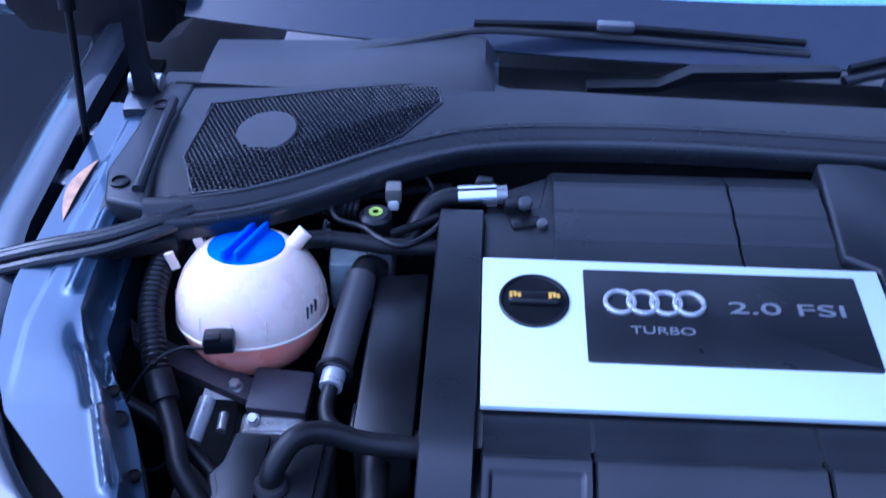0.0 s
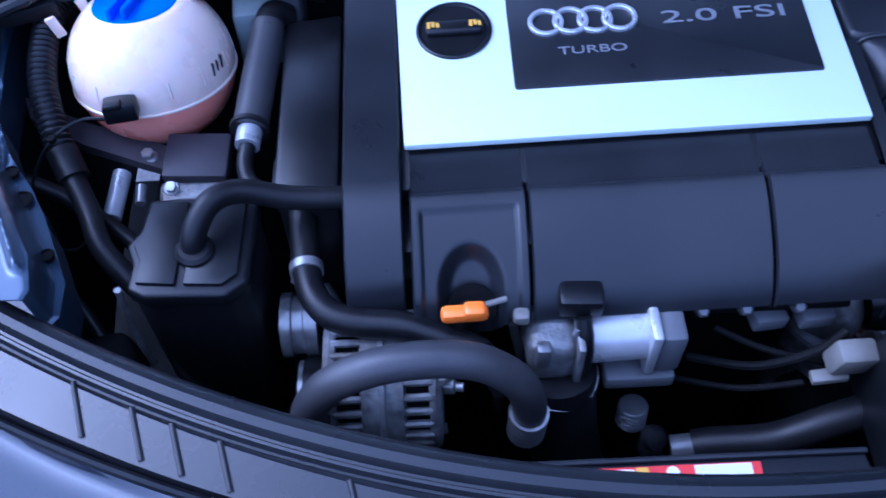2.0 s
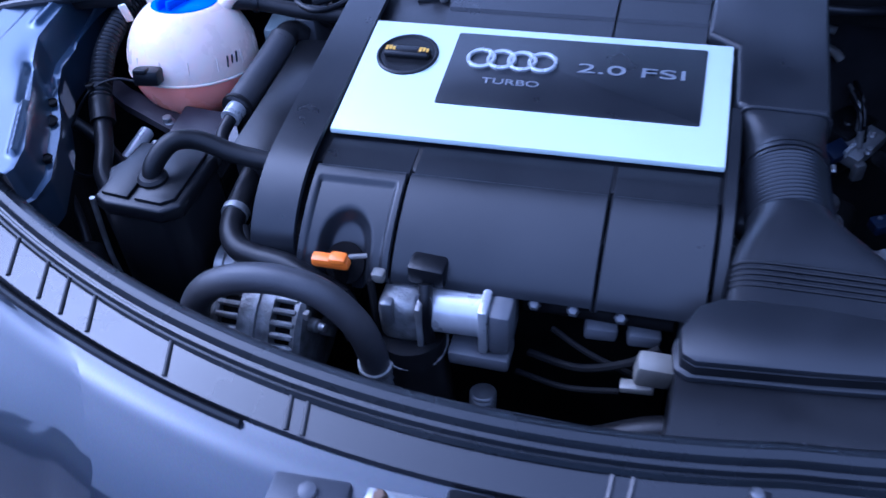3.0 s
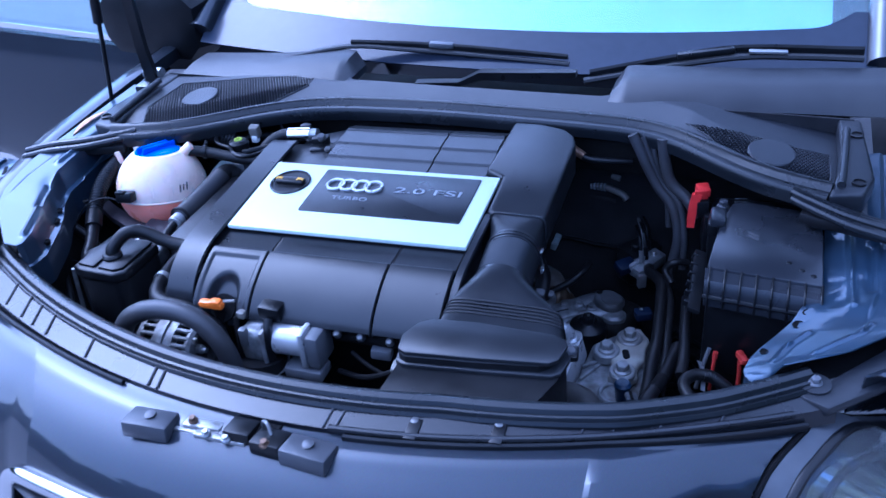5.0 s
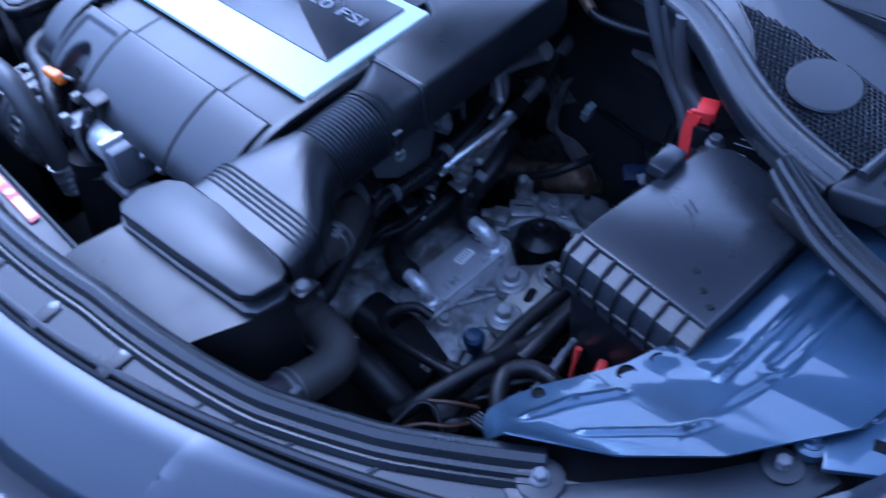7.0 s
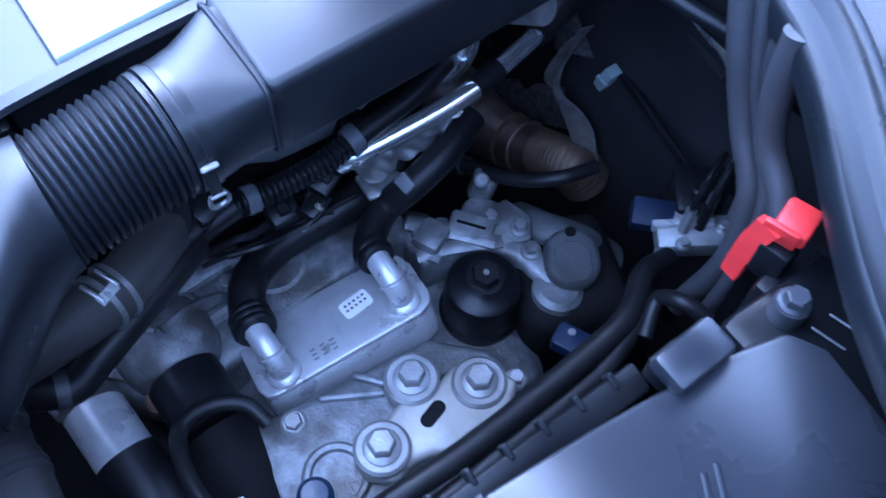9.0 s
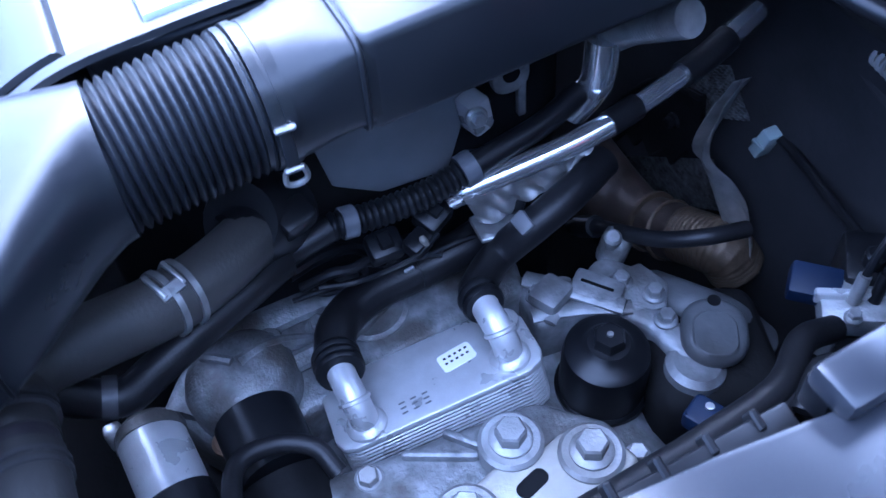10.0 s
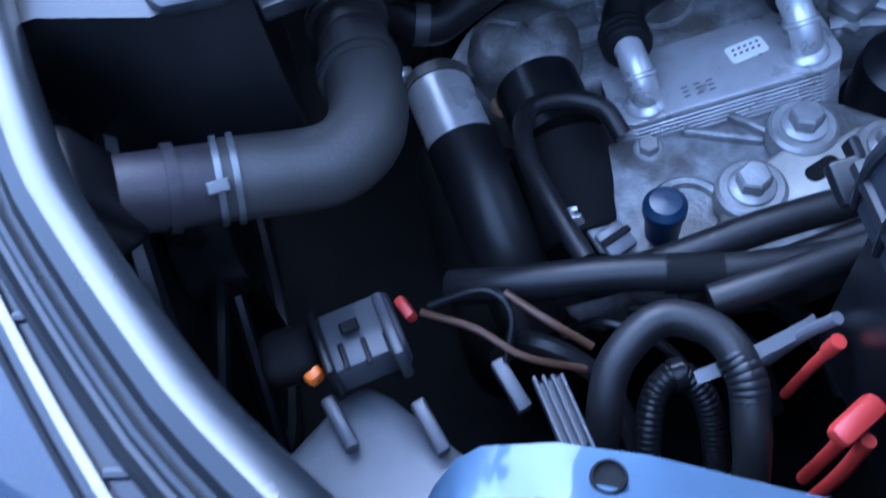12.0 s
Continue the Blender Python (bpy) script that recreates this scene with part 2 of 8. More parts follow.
def tube(pts, r, n=8, segs=12, ribs=0.0, pitch=0.006, smooth=True, flat=(1.0, 1.0), up=(0, 0, 1), bm=None, ends=True):
    """A round tube along a smooth curve; ribs: the height of its rings, pitch metres apart. r: a number or a function of 0..1."""
    c = spline(pts, n) if smooth else [Vector(q) for q in pts]
    if ribs:
        length = sum((c[i + 1] - c[i]).length for i in range(len(c) - 1))
        m = max(8, int(length / pitch) * 4)
        acc, res, i, step = 0.0, [c[0]], 0, length / m
        for k in range(1, m):
            want = k * step
            while i < len(c) - 2 and acc + (c[i + 1] - c[i]).length < want:
                acc += (c[i + 1] - c[i]).length
                i += 1
            d = (c[i + 1] - c[i]).length
            res.append(c[i].lerp(c[i + 1], (want - acc) / d if d else 0))
        c = res + [c[-1]]
    b2 = bmesh.new()
    rings = []
    t0 = (c[1] - c[0]).normalized()
    u = Vector(up)
    if abs(u.dot(t0)) > 0.9:
        u = Vector((1, 0, 0))
    u = (u - t0 * u.dot(t0)).normalized()
    for i, q in enumerate(c):
        t = (c[min(i + 1, len(c) - 1)] - c[max(i - 1, 0)]).normalized()
        u = (u - t * u.dot(t)).normalized()
        w = t.cross(u)
        rad = r(i / (len(c) - 1)) if callable(r) else r
        if ribs:
            rad += ribs * (0, 0.7, 1, 0.7)[i % 4]
        rings.append([b2.verts.new(q + (u * math.cos(a) * flat[0] + w * math.sin(a) * flat[1]) * rad) for a in (2 * math.pi * k / segs for k in range(segs))])
    for a, b in zip(rings, rings[1:]):
        for k in range(segs):
            b2.faces.new((a[k], a[(k + 1) % segs], b[(k + 1) % segs], b[k]))
    if ends:
        b2.faces.new(rings[0])
        b2.faces.new(rings[-1])
    return joined(bm, b2)


def lathe(profile, base, axis=(0, 0, 1), segs=32, bm=None):
    """A turned shape: profile rows of (radius, height along the axis from base)."""
    b2 = bmesh.new()
    q = Vector(axis).to_track_quat("Z", "Y").to_matrix().to_4x4()
    rings = []
    for r, h in profile:
        rings.append([b2.verts.new((max(r, 1e-5) * math.cos(2 * math.pi * k / segs), max(r, 1e-5) * math.sin(2 * math.pi * k / segs), h)) for k in range(segs)])
    for a, b in zip(rings, rings[1:]):
        for k in range(segs):
            b2.faces.new((a[k], a[(k + 1) % segs], b[(k + 1) % segs], b[k]))
    b2.faces.new(rings[0])
    b2.faces.new(rings[-1])
    bmesh.ops.transform(b2, matrix=Matrix.Translation(base) @ q, verts=b2.verts)
    return joined(bm, b2)


def grid(fn, nu, nv, thick=0.0, bm=None):
    """A sheet fn(u, v) over 0..1 squared, made solid by thick."""
    b2 = bmesh.new()
    vs = [[b2.verts.new(fn(i / nu, j / nv)) for j in range(nv + 1)] for i in range(nu + 1)]
    for i in range(nu):
        for j in range(nv):
            b2.faces.new((vs[i][j], vs[i + 1][j], vs[i + 1][j + 1], vs[i][j + 1]))
    if thick:
        bmesh.ops.recalc_face_normals(b2, faces=b2.faces)
        bmesh.ops.solidify(b2, geom=b2.faces[:], thickness=thick)
    return joined(bm, b2)


def loft(sections, bm=None):
    """A skin over closed sections with equal counts of points."""
    b2 = bmesh.new()
    rings = [[b2.verts.new(p) for p in s] for s in sections]
    n = len(rings[0])
    for a, b in zip(rings, rings[1:]):
        for k in range(n):
            b2.faces.new((a[k], a[(k + 1) % n], b[(k + 1) % n], b[k]))
    b2.faces.new(rings[0])
    b2.faces.new(rings[-1])
    return joined(bm, b2)


def lerp1(x, table):
    """The height of a broken line at x."""
    for (a, fa), (b, fb) in zip(table, table[1:]):
        if x <= b:
            return fa + (fb - fa) * max(0.0, (x - a) / (b - a))
    return table[-1][1]


def rrect(x0, x1, y0, y1, r, n=4):
    out = []
    for cx, cy, a0 in ((x1 - r, y1 - r, 0), (x0 + r, y1 - r, 90), (x0 + r, y0 + r, 180), (x1 - r, y0 + r, 270)):
        out += [(cx + r * math.cos(radians(a0 + 90 * k / n)), cy + r * math.sin(radians(a0 + 90 * k / n))) for k in range(n + 1)]
    return out


def hexbolt(name, at, parent, axis=(0, 0, 1), size=0.018, flange=0.014, material=None, washer=0.004):
    """A flanged hexagon bolt as one part."""
    bm = lathe([(flange, 0), (flange, washer * 0.6), (flange * 0.8, washer)], at, axis, 24)
    r, h = size / 2 / math.cos(math.pi / 6), size * 0.55
    bm = lathe([(r, 0), (r, washer + h * 0.85), (r * 0.86, washer + h)], at, axis, 6, bm)
    return part(name, bm, material or STEEL, parent)


def letters(name, text, size, m, material, parent, depth=0.0006, width=1.0):
    """Raised lettering as a mesh, lying in the plane of the pose m."""
    cu = bpy.data.curves.new(name, "FONT")
    cu.body, cu.size, cu.extrude, cu.align_x, cu.align_y = text, size, depth, "LEFT", "BOTTOM"
    tmp = bpy.data.objects.new(name, cu)
    scene.collection.objects.link(tmp)
    bpy.context.view_layer.update()
    me = bpy.data.meshes.new_from_object(tmp.evaluated_get(bpy.context.evaluated_depsgraph_get()))
    bpy.data.objects.remove(tmp)
    me.transform(m @ Matrix.Diagonal((width, 1, 1, 1)))
    me.transform(Matrix.Translation(-Vector(origin(parent))))
    me.materials.clear()
    me.materials.append(material)
    ob = new(name, me)
    ob.parent = parent
    return ob


# ---- ground, body shell ----
solo("ground", grid(lambda u, v: Vector(((u - 0.5) * 400, (v - 0.5) * 400, 0)), 40, 40), ROAD, "grey asphalt of the yard under the car", "ground", kind="structure")


def belt(seed):
    """A ring of dark tree crowns round the yard, uneven along its top."""
    rg = random.Random(seed)
    b2 = bmesh.new()
    for k in range(900):
        a = 2 * math.pi * k / 900 + rg.uniform(-0.01, 0.01)
        near = max(0.0, math.cos(a - 0.45)) ** 0.7
        r = rg.uniform(17, 23) * (1 - 0.40 * near)
        z = rg.uniform(0.4, (5.2 + 1.6 * math.sin(a * 5) + 0.8 * math.sin(a * 13)) * (0.75 + 1.25 * near))
        m = Matrix.Translation((r * math.cos(a), r * math.sin(a), max(0.3, z))) @ Matrix.Rotation(rg.random() * 6, 4, Vector((rg.random(), rg.random(), 1)).normalized()) @ Matrix.Diagonal((rg.uniform(0.7, 1.5), rg.uniform(0.7, 1.5), rg.uniform(0.5, 1.2), 1))
        bmesh.ops.create_icosphere(b2, subdivisions=1, radius=1.0, matrix=m)
    for v in b2.verts:
        v.co += Vector((rg.uniform(-0.25, 0.25), rg.uniform(-0.25, 0.25), rg.uniform(-0.25, 0.25)))
    return b2


LEAF = mat("far_foliage", (0.045, 0.06, 0.03), 0.7, var=0.4, scale=2.0, bump=0.0)
solo("far_trees", belt(3), LEAF, "dark belt of trees round the yard", "trees", kind="stuff")

car = thing("car", (0, 0.2, 0.0), "dark blue metallic hatchback with its engine bay open", "car")

SEAL_IN = [(0, 0.373), (0.1, 0.373), (0.25, 0.362), (0.33, 0.335), (0.40, 0.287), (0.45, 0.248), (0.5, 0.215), (0.55, 0.2), (0.62, 0.185)]
SEAL_R = [(0, 0.373), (0.1, 0.373), (0.25, 0.372), (0.33, 0.366), (0.38, 0.348), (0.42, 0.320), (0.45, 0.292), (0.49, 0.260), (0.53, 0.238), (0.585, 0.216), (0.67, 0.195)]


def seal_y(x):
    a = abs(x)
    return sum(lerp1(abs(a + d), SEAL_R if x > 0 else SEAL_IN) for d in (-0.05, -0.025, 0, 0.025, 0.05)) / 5


def lip_y(x):
    """The line of the front seal."""
    return -0.322 + 0.52 * x * x


def slam_y(x):
    """The front edge of the panel over the radiator."""
    return -0.358 + 0.46 * x * x


def eased(x, table):
    """A smooth curve through rows of (place, (a, b))."""
    n = len(table)
    k = max(i for i in range(n - 1) if i == 0 or table[i][0] <= x)
    w = (x - table[k][0]) / (table[k + 1][0] - table[k][0])

    def slope(i, c):
        lo, hi = table[max(0, i - 1)], table[min(n - 1, i + 1)]
        return (hi[1][c] - lo[1][c]) / (hi[0] - lo[0])
    d = table[k + 1][0] - table[k][0]
    out = []
    for c in (0, 1):
        p, q = table[k][1][c], table[k + 1][1][c]
        out.append((2 * w ** 3 - 3 * w * w + 1) * p + (w ** 3 - 2 * w * w + w) * d * slope(k, c) + (3 * w * w - 2 * w ** 3) * q + (w ** 3 - w * w) * d * slope(k + 1, c))
    return out


def crease_x(x, v):
    """The crease on each side of the bumper's crown."""
    return 0.378 if x > 0 else -max(0.33, 0.395 - 0.25 * v)


def front_skin(u, v):
    x = (u - 0.5) * 1.62
    prof = [(0, (0.0, 0.0)), (0.12, (-0.035, -0.006)), (0.3, (-0.095, -0.045)), (0.45, (-0.135, -0.12)), (0.6, (-0.155, -0.22)), (0.8, (-0.16, -0.4)), (1, (-0.12, -0.58))]
    dy, dz = eased(v, prof)
    fold = max(0.0, abs(x) - abs(crease_x(x, v))) * min(1.0, v / 0.06)
    swell = -0.35
    if x < 0:
        swell = 0.25
        fold *= 0.6
    else:
        dz *= 1 - 0.40 * min(1.0, fold / 0.008) * min(1.0, max(0.0, 1.9 - v * 3))
        fold *= 0.25
    out = max(0.0, abs(x) - 0.385)
    side = max(0.0, abs(x) - 0.6)
    return Vector((x, slam_y(x) + dy * (1 + swell * min(1, out * 8)) + side * 0.9 + fold * 0.15, 0.846 + dz - out * 0.05 - side * 0.45 - fold * 0.14))


LAMP_LEFT = [(-0.60, 0.44), (-0.45, 0.492), (-0.405, 0.517), (-0.306, 0.562), (-0.22, 0.605), (-0.143, 0.655), (-0.094, 0.701), (0.0, 0.785), (0.1, 0.855)]
LAMP_LINE = [(-0.60, 0.462), (-0.376, 0.491), (-0.321, 0.505), (-0.24, 0.538), (-0.143, 0.60), (-0.094, 0.646), (0.0, 0.73), (0.1, 0.80)]


def lamp_x(s, y):
    """The inner edge of each headlamp opening."""
    return lerp1(y, LAMP_LINE) + 0.028 if s > 0 else lerp1(y, LAMP_LEFT)


def skin_z(x, y):
    """The height of the bumper skin over a place near its top."""
    lo, hi = 0.0, 0.6
    for _ in range(24):
        m = (lo + hi) / 2
        if front_skin(0.5 + x / 1.62, m).y > y:
            lo = m
        else:
            hi = m
    return front_skin(0.5 + x / 1.62, lo).z


def gpt(x, z, d=0.0):
    """A point on the front skin at a given height."""
    lo, hi = 0.0, 1.0
    for _ in range(30):
        m = (lo + hi) / 2
        if front_skin(0.5 + x / 1.62, m).z > z:
            lo = m
        else:
            hi = m
    return front_skin(0.5 + x / 1.62, lo) + Vector((0, d, 0))


def grille_top(x):
    """The height of the upper line of the grille frame."""
    return lerp1(abs(x), [(0, 0.762), (0.15, 0.759), (0.3, 0.750), (0.36, 0.736), (0.385, 0.706), (0.392, 0.66), (0.40, 0.60)])


CREASED = set()


def creased_skin(u, v):
    x = (u - 0.5) * 1.62
    c = crease_x(x, v)
    if abs(x - c) > 0.00507:
        return front_skin(u, v)
    p = front_skin(0.5 + c / 1.62, v)
    CREASED.add((round(p.x, 5), round(p.y, 5), round(p.z, 5)))
    return p


bm = grid(creased_skin, 160, 90)
for e in bm.edges:
    if all((round(v.co.x, 5), round(v.co.y, 5), round(v.co.z, 5)) in CREASED for v in e.verts):
        e.smooth = False
kill = []
for f in bm.faces:
    c = f.calc_center_median()
    if abs(c.x) > lamp_x(c.x, c.y) and c.z > (0.45 if c.x > 0 else 0.66):
        kill.append(f)
    elif abs(c.x) < 0.39 - max(0, (0.64 - c.z) * 0.42) and 0.34 < c.z < grille_top(c.x):
        kill.append(f)
bmesh.ops.delete(bm, geom=kill, context="FACES")
for v in bm.verts:
    if v.is_boundary and v.co.z > 0.45 and abs(abs(v.co.x) - lamp_x(v.co.x, v.co.y)) < 0.014:
        v.co.x = math.copysign(lamp_x(v.co.x, v.co.y), v.co.x)
    elif v.is_boundary and abs(v.co.x) < 0.37 and abs(v.co.z - grille_top(v.co.x)) < 0.014:
        v.co = gpt(v.co.x, grille_top(v.co.x))
bmesh.ops.recalc_face_normals(bm, faces=bm.faces)
bmesh.ops.solidify(bm, geom=bm.faces[:], thickness=0.003)
part("bumper", bm, PAINT, car, "dark blue metallic bumper skin, dusty")


# wings: a painted strip along each side, rolled over at the top
def wing(s):
    out = [(-0.16, 0.60), (-0.1, 0.66), (-0.03, 0.705), (0.05, 0.735), (0.2, 0.77), (0.45, 0.785), (1.2, 0.80)]
    if s > 0:
        out = [(-0.16, 0.66), (-0.1, 0.73), (-0.03, 0.79), (0.05, 0.82), (0.2, 0.84), (0.45, 0.85), (1.2, 0.85)]

    def fn(u, v):
        y = -0.14 + u * 1.0
        x0 = lerp1(y, out)
        k = [(0, (-0.03, -0.03)), (0.1, (-0.028, -0.004)), (0.2, (-0.015, 0.0)), (0.35, (0.012, -0.004)), (0.5, (0.045, -0.03)), (0.7, (0.075, -0.12)), (1, (0.09, -0.4))]
        return Vector((s * (x0 + lerp1(v, [(a, b[0]) for a, b in k])), y, 0.878 + 0.02 * min(1, max(0, y)) + lerp1(v, [(a, b[1]) for a, b in k])))
    return grid(fn, 40, 20, 0.002)


part("wing", wing(1), PAINT, car)
part("wing", wing(-1), PAINT, car)

RAIL_L = [(-0.15, 0.535), (-0.137, 0.526), (-0.106, 0.527), (-0.04, 0.556), (-0.01, 0.572), (0.03, 0.60), (0.075, 0.621), (0.155, 0.629), (0.236, 0.636), (0.45, 0.64)]
RAIL_R = [(-0.146, 0.546), (-0.138, 0.534), (-0.129, 0.527), (-0.12, 0.525), (-0.098, 0.530), (-0.073, 0.541), (-0.044, 0.558), (-0.014, 0.576), (0.046, 0.597), (0.076, 0.612), (0.25, 0.614), (0.45, 0.612)]
RAIL_OUT = [(-0.15, 0.556), (-0.142, 0.565), (-0.104, 0.605), (-0.053, 0.657), (0.0, 0.687), (0.06, 0.705), (0.105, 0.715), (0.25, 0.722), (0.45, 0.73)]


RAIL_OUT_R = [(-0.15, 0.56), (-0.142, 0.575), (-0.104, 0.640), (-0.085, 0.660), (-0.053, 0.694), (0.0, 0.728), (0.03, 0.748), (0.08, 0.757), (0.25, 0.765), (0.45, 0.77)]


# pressed beads: from, to, height, half width
BEADS = [(0.560, -0.114, 0.574, -0.078, 0.004, 0.0035), (0.574, -0.078, 0.596, -0.047, 0.004, 0.0035), (0.604, -0.102, 0.656, -0.052, 0.004, 0.003), (0.656, -0.052, 0.666, -0.033, 0.004, 0.003), (0.647, 0.012, 0.647, 0.21, 0.005, 0.004), (0.672, 0.05, 0.676, 0.16, -0.005, 0.006)]

BEADS_L = [(0.583, -0.040, 0.548, -0.117, 0.006, 0.004), (0.619, 0.027, 0.590, -0.034, -0.006, 0.005), (0.606, 0.022, 0.614, 0.048, -0.005, 0.004), (0.600, 0.045, 0.640, 0.20, 0.003, 0.005), (0.655, 0.10, 0.662, 0.22, 0.005, 0.006), (0.628, 0.12, 0.642, 0.20, 0.004, 0.004)]


def seg_dist(x, y, ax, ay, bx_, by):
    dx, dy = bx_ - ax, by - ay
    t = min(1.0, max(0.0, ((x - ax) * dx + (y - ay) * dy) / (dx * dx + dy * dy)))
    return math.hypot(x - ax - t * dx, y - ay - t * dy)


def rail(s, inner, z0, z1):
    def fn(u, v):
        y = -0.146 + 0.58 * u ** 1.15
        a, b = lerp1(y, inner), lerp1(y, RAIL_OUT if s < 0 else RAIL_OUT_R)
        k = v * 1.12 - 0.12
        if k < 0:
            return Vector((s * (a + 0.002), y, z0 - 0.05 * -k / 0.12))
        x = a + (b - a) * k
        e = min(1.0, max(0.0, (k - 0.10) / 0.10))
        rise = k if s > 0 else 0.05 * k + 0.95 * e * e * (3 - 2 * e)
        z = z0 + (z1 - z0) * rise + 0.004 * math.sin(min(1, k * 3) * math.pi / 2)
        rib = 0.0
        for ax, ay, bx_, by, hgt, wid in (BEADS if s > 0 else BEADS_L):
            rib += hgt * math.exp(-(seg_dist(x, y, ax, ay, bx_, by) / wid) ** 2)
        edge = lerp1(y, [(-0.15, 0.64), (-0.022, 0.667), (0.052, 0.683), (0.131, 0.686), (0.178, 0.692), (0.45, 0.70)])
        rib += (0.005 if s > 0 else 0.002) * min(1.0, max(0.0, (edge - x) / 0.006)) * min(1.0, max(0.0, (y + 0.04) * 20))
        dent = math.exp(-(((y - 0.03) / 0.03) ** 2 + ((k - 0.25) / 0.12) ** 2)) * 0.004
        return Vector((s * x, y, z + rib - dent))
    return grid(fn, 150, 70, 0.0015)


part("inner_rail", rail(-1, RAIL_L, 0.846, 0.884), INNER, car, "blue painted inner wing rail with drilled holes and an orange-brown patch")
part("inner_rail", rail(1, RAIL_R, 0.838, 0.874), INNER, car, "blue painted inner wing rail with drilled holes")
# holes are not cut: near-black rings stand for the shade inside them
for x, y, z, r in ((-0.578, -0.024, 0.8505, 0.008), (-0.567, 0.045, 0.851, 0.004), (-0.544, -0.083, 0.8525, 0.005), (-0.592, 0.006, 0.852, 0.0055), (-0.553, -0.118, 0.853, 0.003), (0.586, -0.024, 0.8443, 0.007), (0.5965, 0.004, 0.8443, 0.006), (0.547, -0.087, 0.8438, 0.0045), (0.617, 0.05, 0.845, 0.004)):
    part("hole", lathe([(r * 1.25, 0.0008), (r * 1.15, 0.0022), (r, 0.0024), (r * 0.96, -0.004)], (x, y, z), (0, 0, 1), 20), DARK, car)
part("paper_label", box((-0.668, 0.115, 0.8835), (0.036, 0.070, 0.001), 0.0003, 1, (3, -16, 6)), LABEL, car, "white paper label")


# rail side walls down into the bay
def inner_wall(s):
    tab = RAIL_L if s < 0 else RAIL_R

    def fn(u, v):
        y = -0.14 + 0.62 * u
        return Vector((s * (lerp1(y, tab) + 0.014 + 0.05 * v), y, 0.82 - 0.5 * v))
    return grid(fn, 30, 6, 0.003)


for s in (-1, 1):
    part("wheel_arch_liner", inner_wall(s), DARK, car)
part("firewall", grid(lambda u, v: Vector(((u - 0.5) * 1.3, 0.462 + 0.005 * math.sin(u * 9) - 0.006 * v, 0.25 + 0.66 * v)), 20, 10, 0.004), INSUL, car, "black insulated bulkhead behind the engine")
part("undertray", box((0, 0.03, 0.24), (1.60, 0.94, 0.02), 0.004), DARK, car)
part("radiator", box((0, -0.30, 0.55), (0.92, 0.03, 0.48), 0.004), DARK, car, "dark radiator behind the grille")
part("crossmember", box((0, -0.30, 0.76), (0.78, 0.05, 0.06), 0.01), DARK, car)


# panel over the radiator, with ribs across it
def slam(u, v):
    x = (u - 0.5) * 1.26
    a, b = slam_y(x) - 0.002, lip_y(x) - 0.006
    t = [(0, -0.02), (0.06, 0.0), (0.5, 0.003), (0.94, 0.006), (1, -0.02)]
    return Vector((x, a + (b - a) * v, 0.852 + lerp1(v, t) - 0.02 * max(0, abs(x) - 0.5)))


part("slam_panel", grid(slam, 90, 10, 0.002), SLAM, car, "black plastic panel over the radiator, ribbed and dusty")
# left ribs are black, to stand for the shade of grooves
for x in (-0.50, -0.455, -0.425, -0.39, -0.30, -0.18, -0.165, 0.075, 0.09, 0.37, 0.405, 0.455, 0.52):
    a, b = slam_y(x) + 0.002, lip_y(x) - 0.008
    dx = -0.4 * x
    part("rib", tube([(x + dx * 0.06, a, 0.853), (x, b, 0.858)], 0.0024 if x < 0 else 0.0022, 2, 8, smooth=False, flat=(0.8, 1)), BLACK if x < 0 else SLAM, car)
part("panel_edge", tube([(0.08 + 0.036 * i, slam_y(0.08 + 0.036 * i) + 0.003, 0.8525 - 0.02 * max(0, 0.036 * i - 0.42)) for i in range(15)], 0.0042, 3, 8), SLAM, car)
# no open gap here: a black tube draws its line of shade
for a, b in ((-0.60, -0.215), (0.10, 0.60)):
    n = int((b - a) / 0.02)
    gap = [a + (b - a) * i / n for i in range(n + 1)]
    part("panel_gap", tube([(x, slam_y(x) - 0.004, 0.8455 - 0.05 * max(0, abs(x) - 0.385)) for x in gap], 0.0045, 3, 8, flat=(1.5, 0.8)), BLACK, car, "black strip standing for the shaded gap before the panel")
for x, y in ((0.176, -0.332), (0.272, -0.314)):
    part("screw", lathe([(0.0050, 0), (0.0050, 0.001), (0.0035, 0.0016)], (x, y + 0.012, 0.8572), (0, 0, 1), 16), GREYALU, car)
    part("screw_tab", box((x + 0.002, y, 0.8555), (0.015, 0.030, 0.0025), 0.001, 2, (8, 0, 0)), BLACK, car)


# front seal: a lip with two ridges, swept along the panel
def swept(line, sec, name, material, label=""):
    c = [Vector(p) for p in line]
    secs = []
    for i, p in enumerate(c):
        t = (c[min(i + 1, len(c) - 1)] - c[max(i - 1, 0)])
        t.z = 0
        t.normalize()
        n = Vector((-t.y, t.x, 0))
        secs.append([p + n * a + Vector((0, 0, b)) for a, b in sec])
    return part(name, loft(secs), material, car, label)


SEC = [(-0.020, -0.012), (-0.021, 0.0), (-0.0185, 0.004), (-0.0165, 0.001), (-0.0145, 0.001), (-0.0125, 0.0055), (-0.0105, 0.006), (-0.0085, 0.0025), (-0.0065, 0.003), (-0.003, 0.009), (0.003, 0.0115), (0.009, 0.010), (0.014, 0.005), (0.016, -0.001), (0.014, -0.014)]
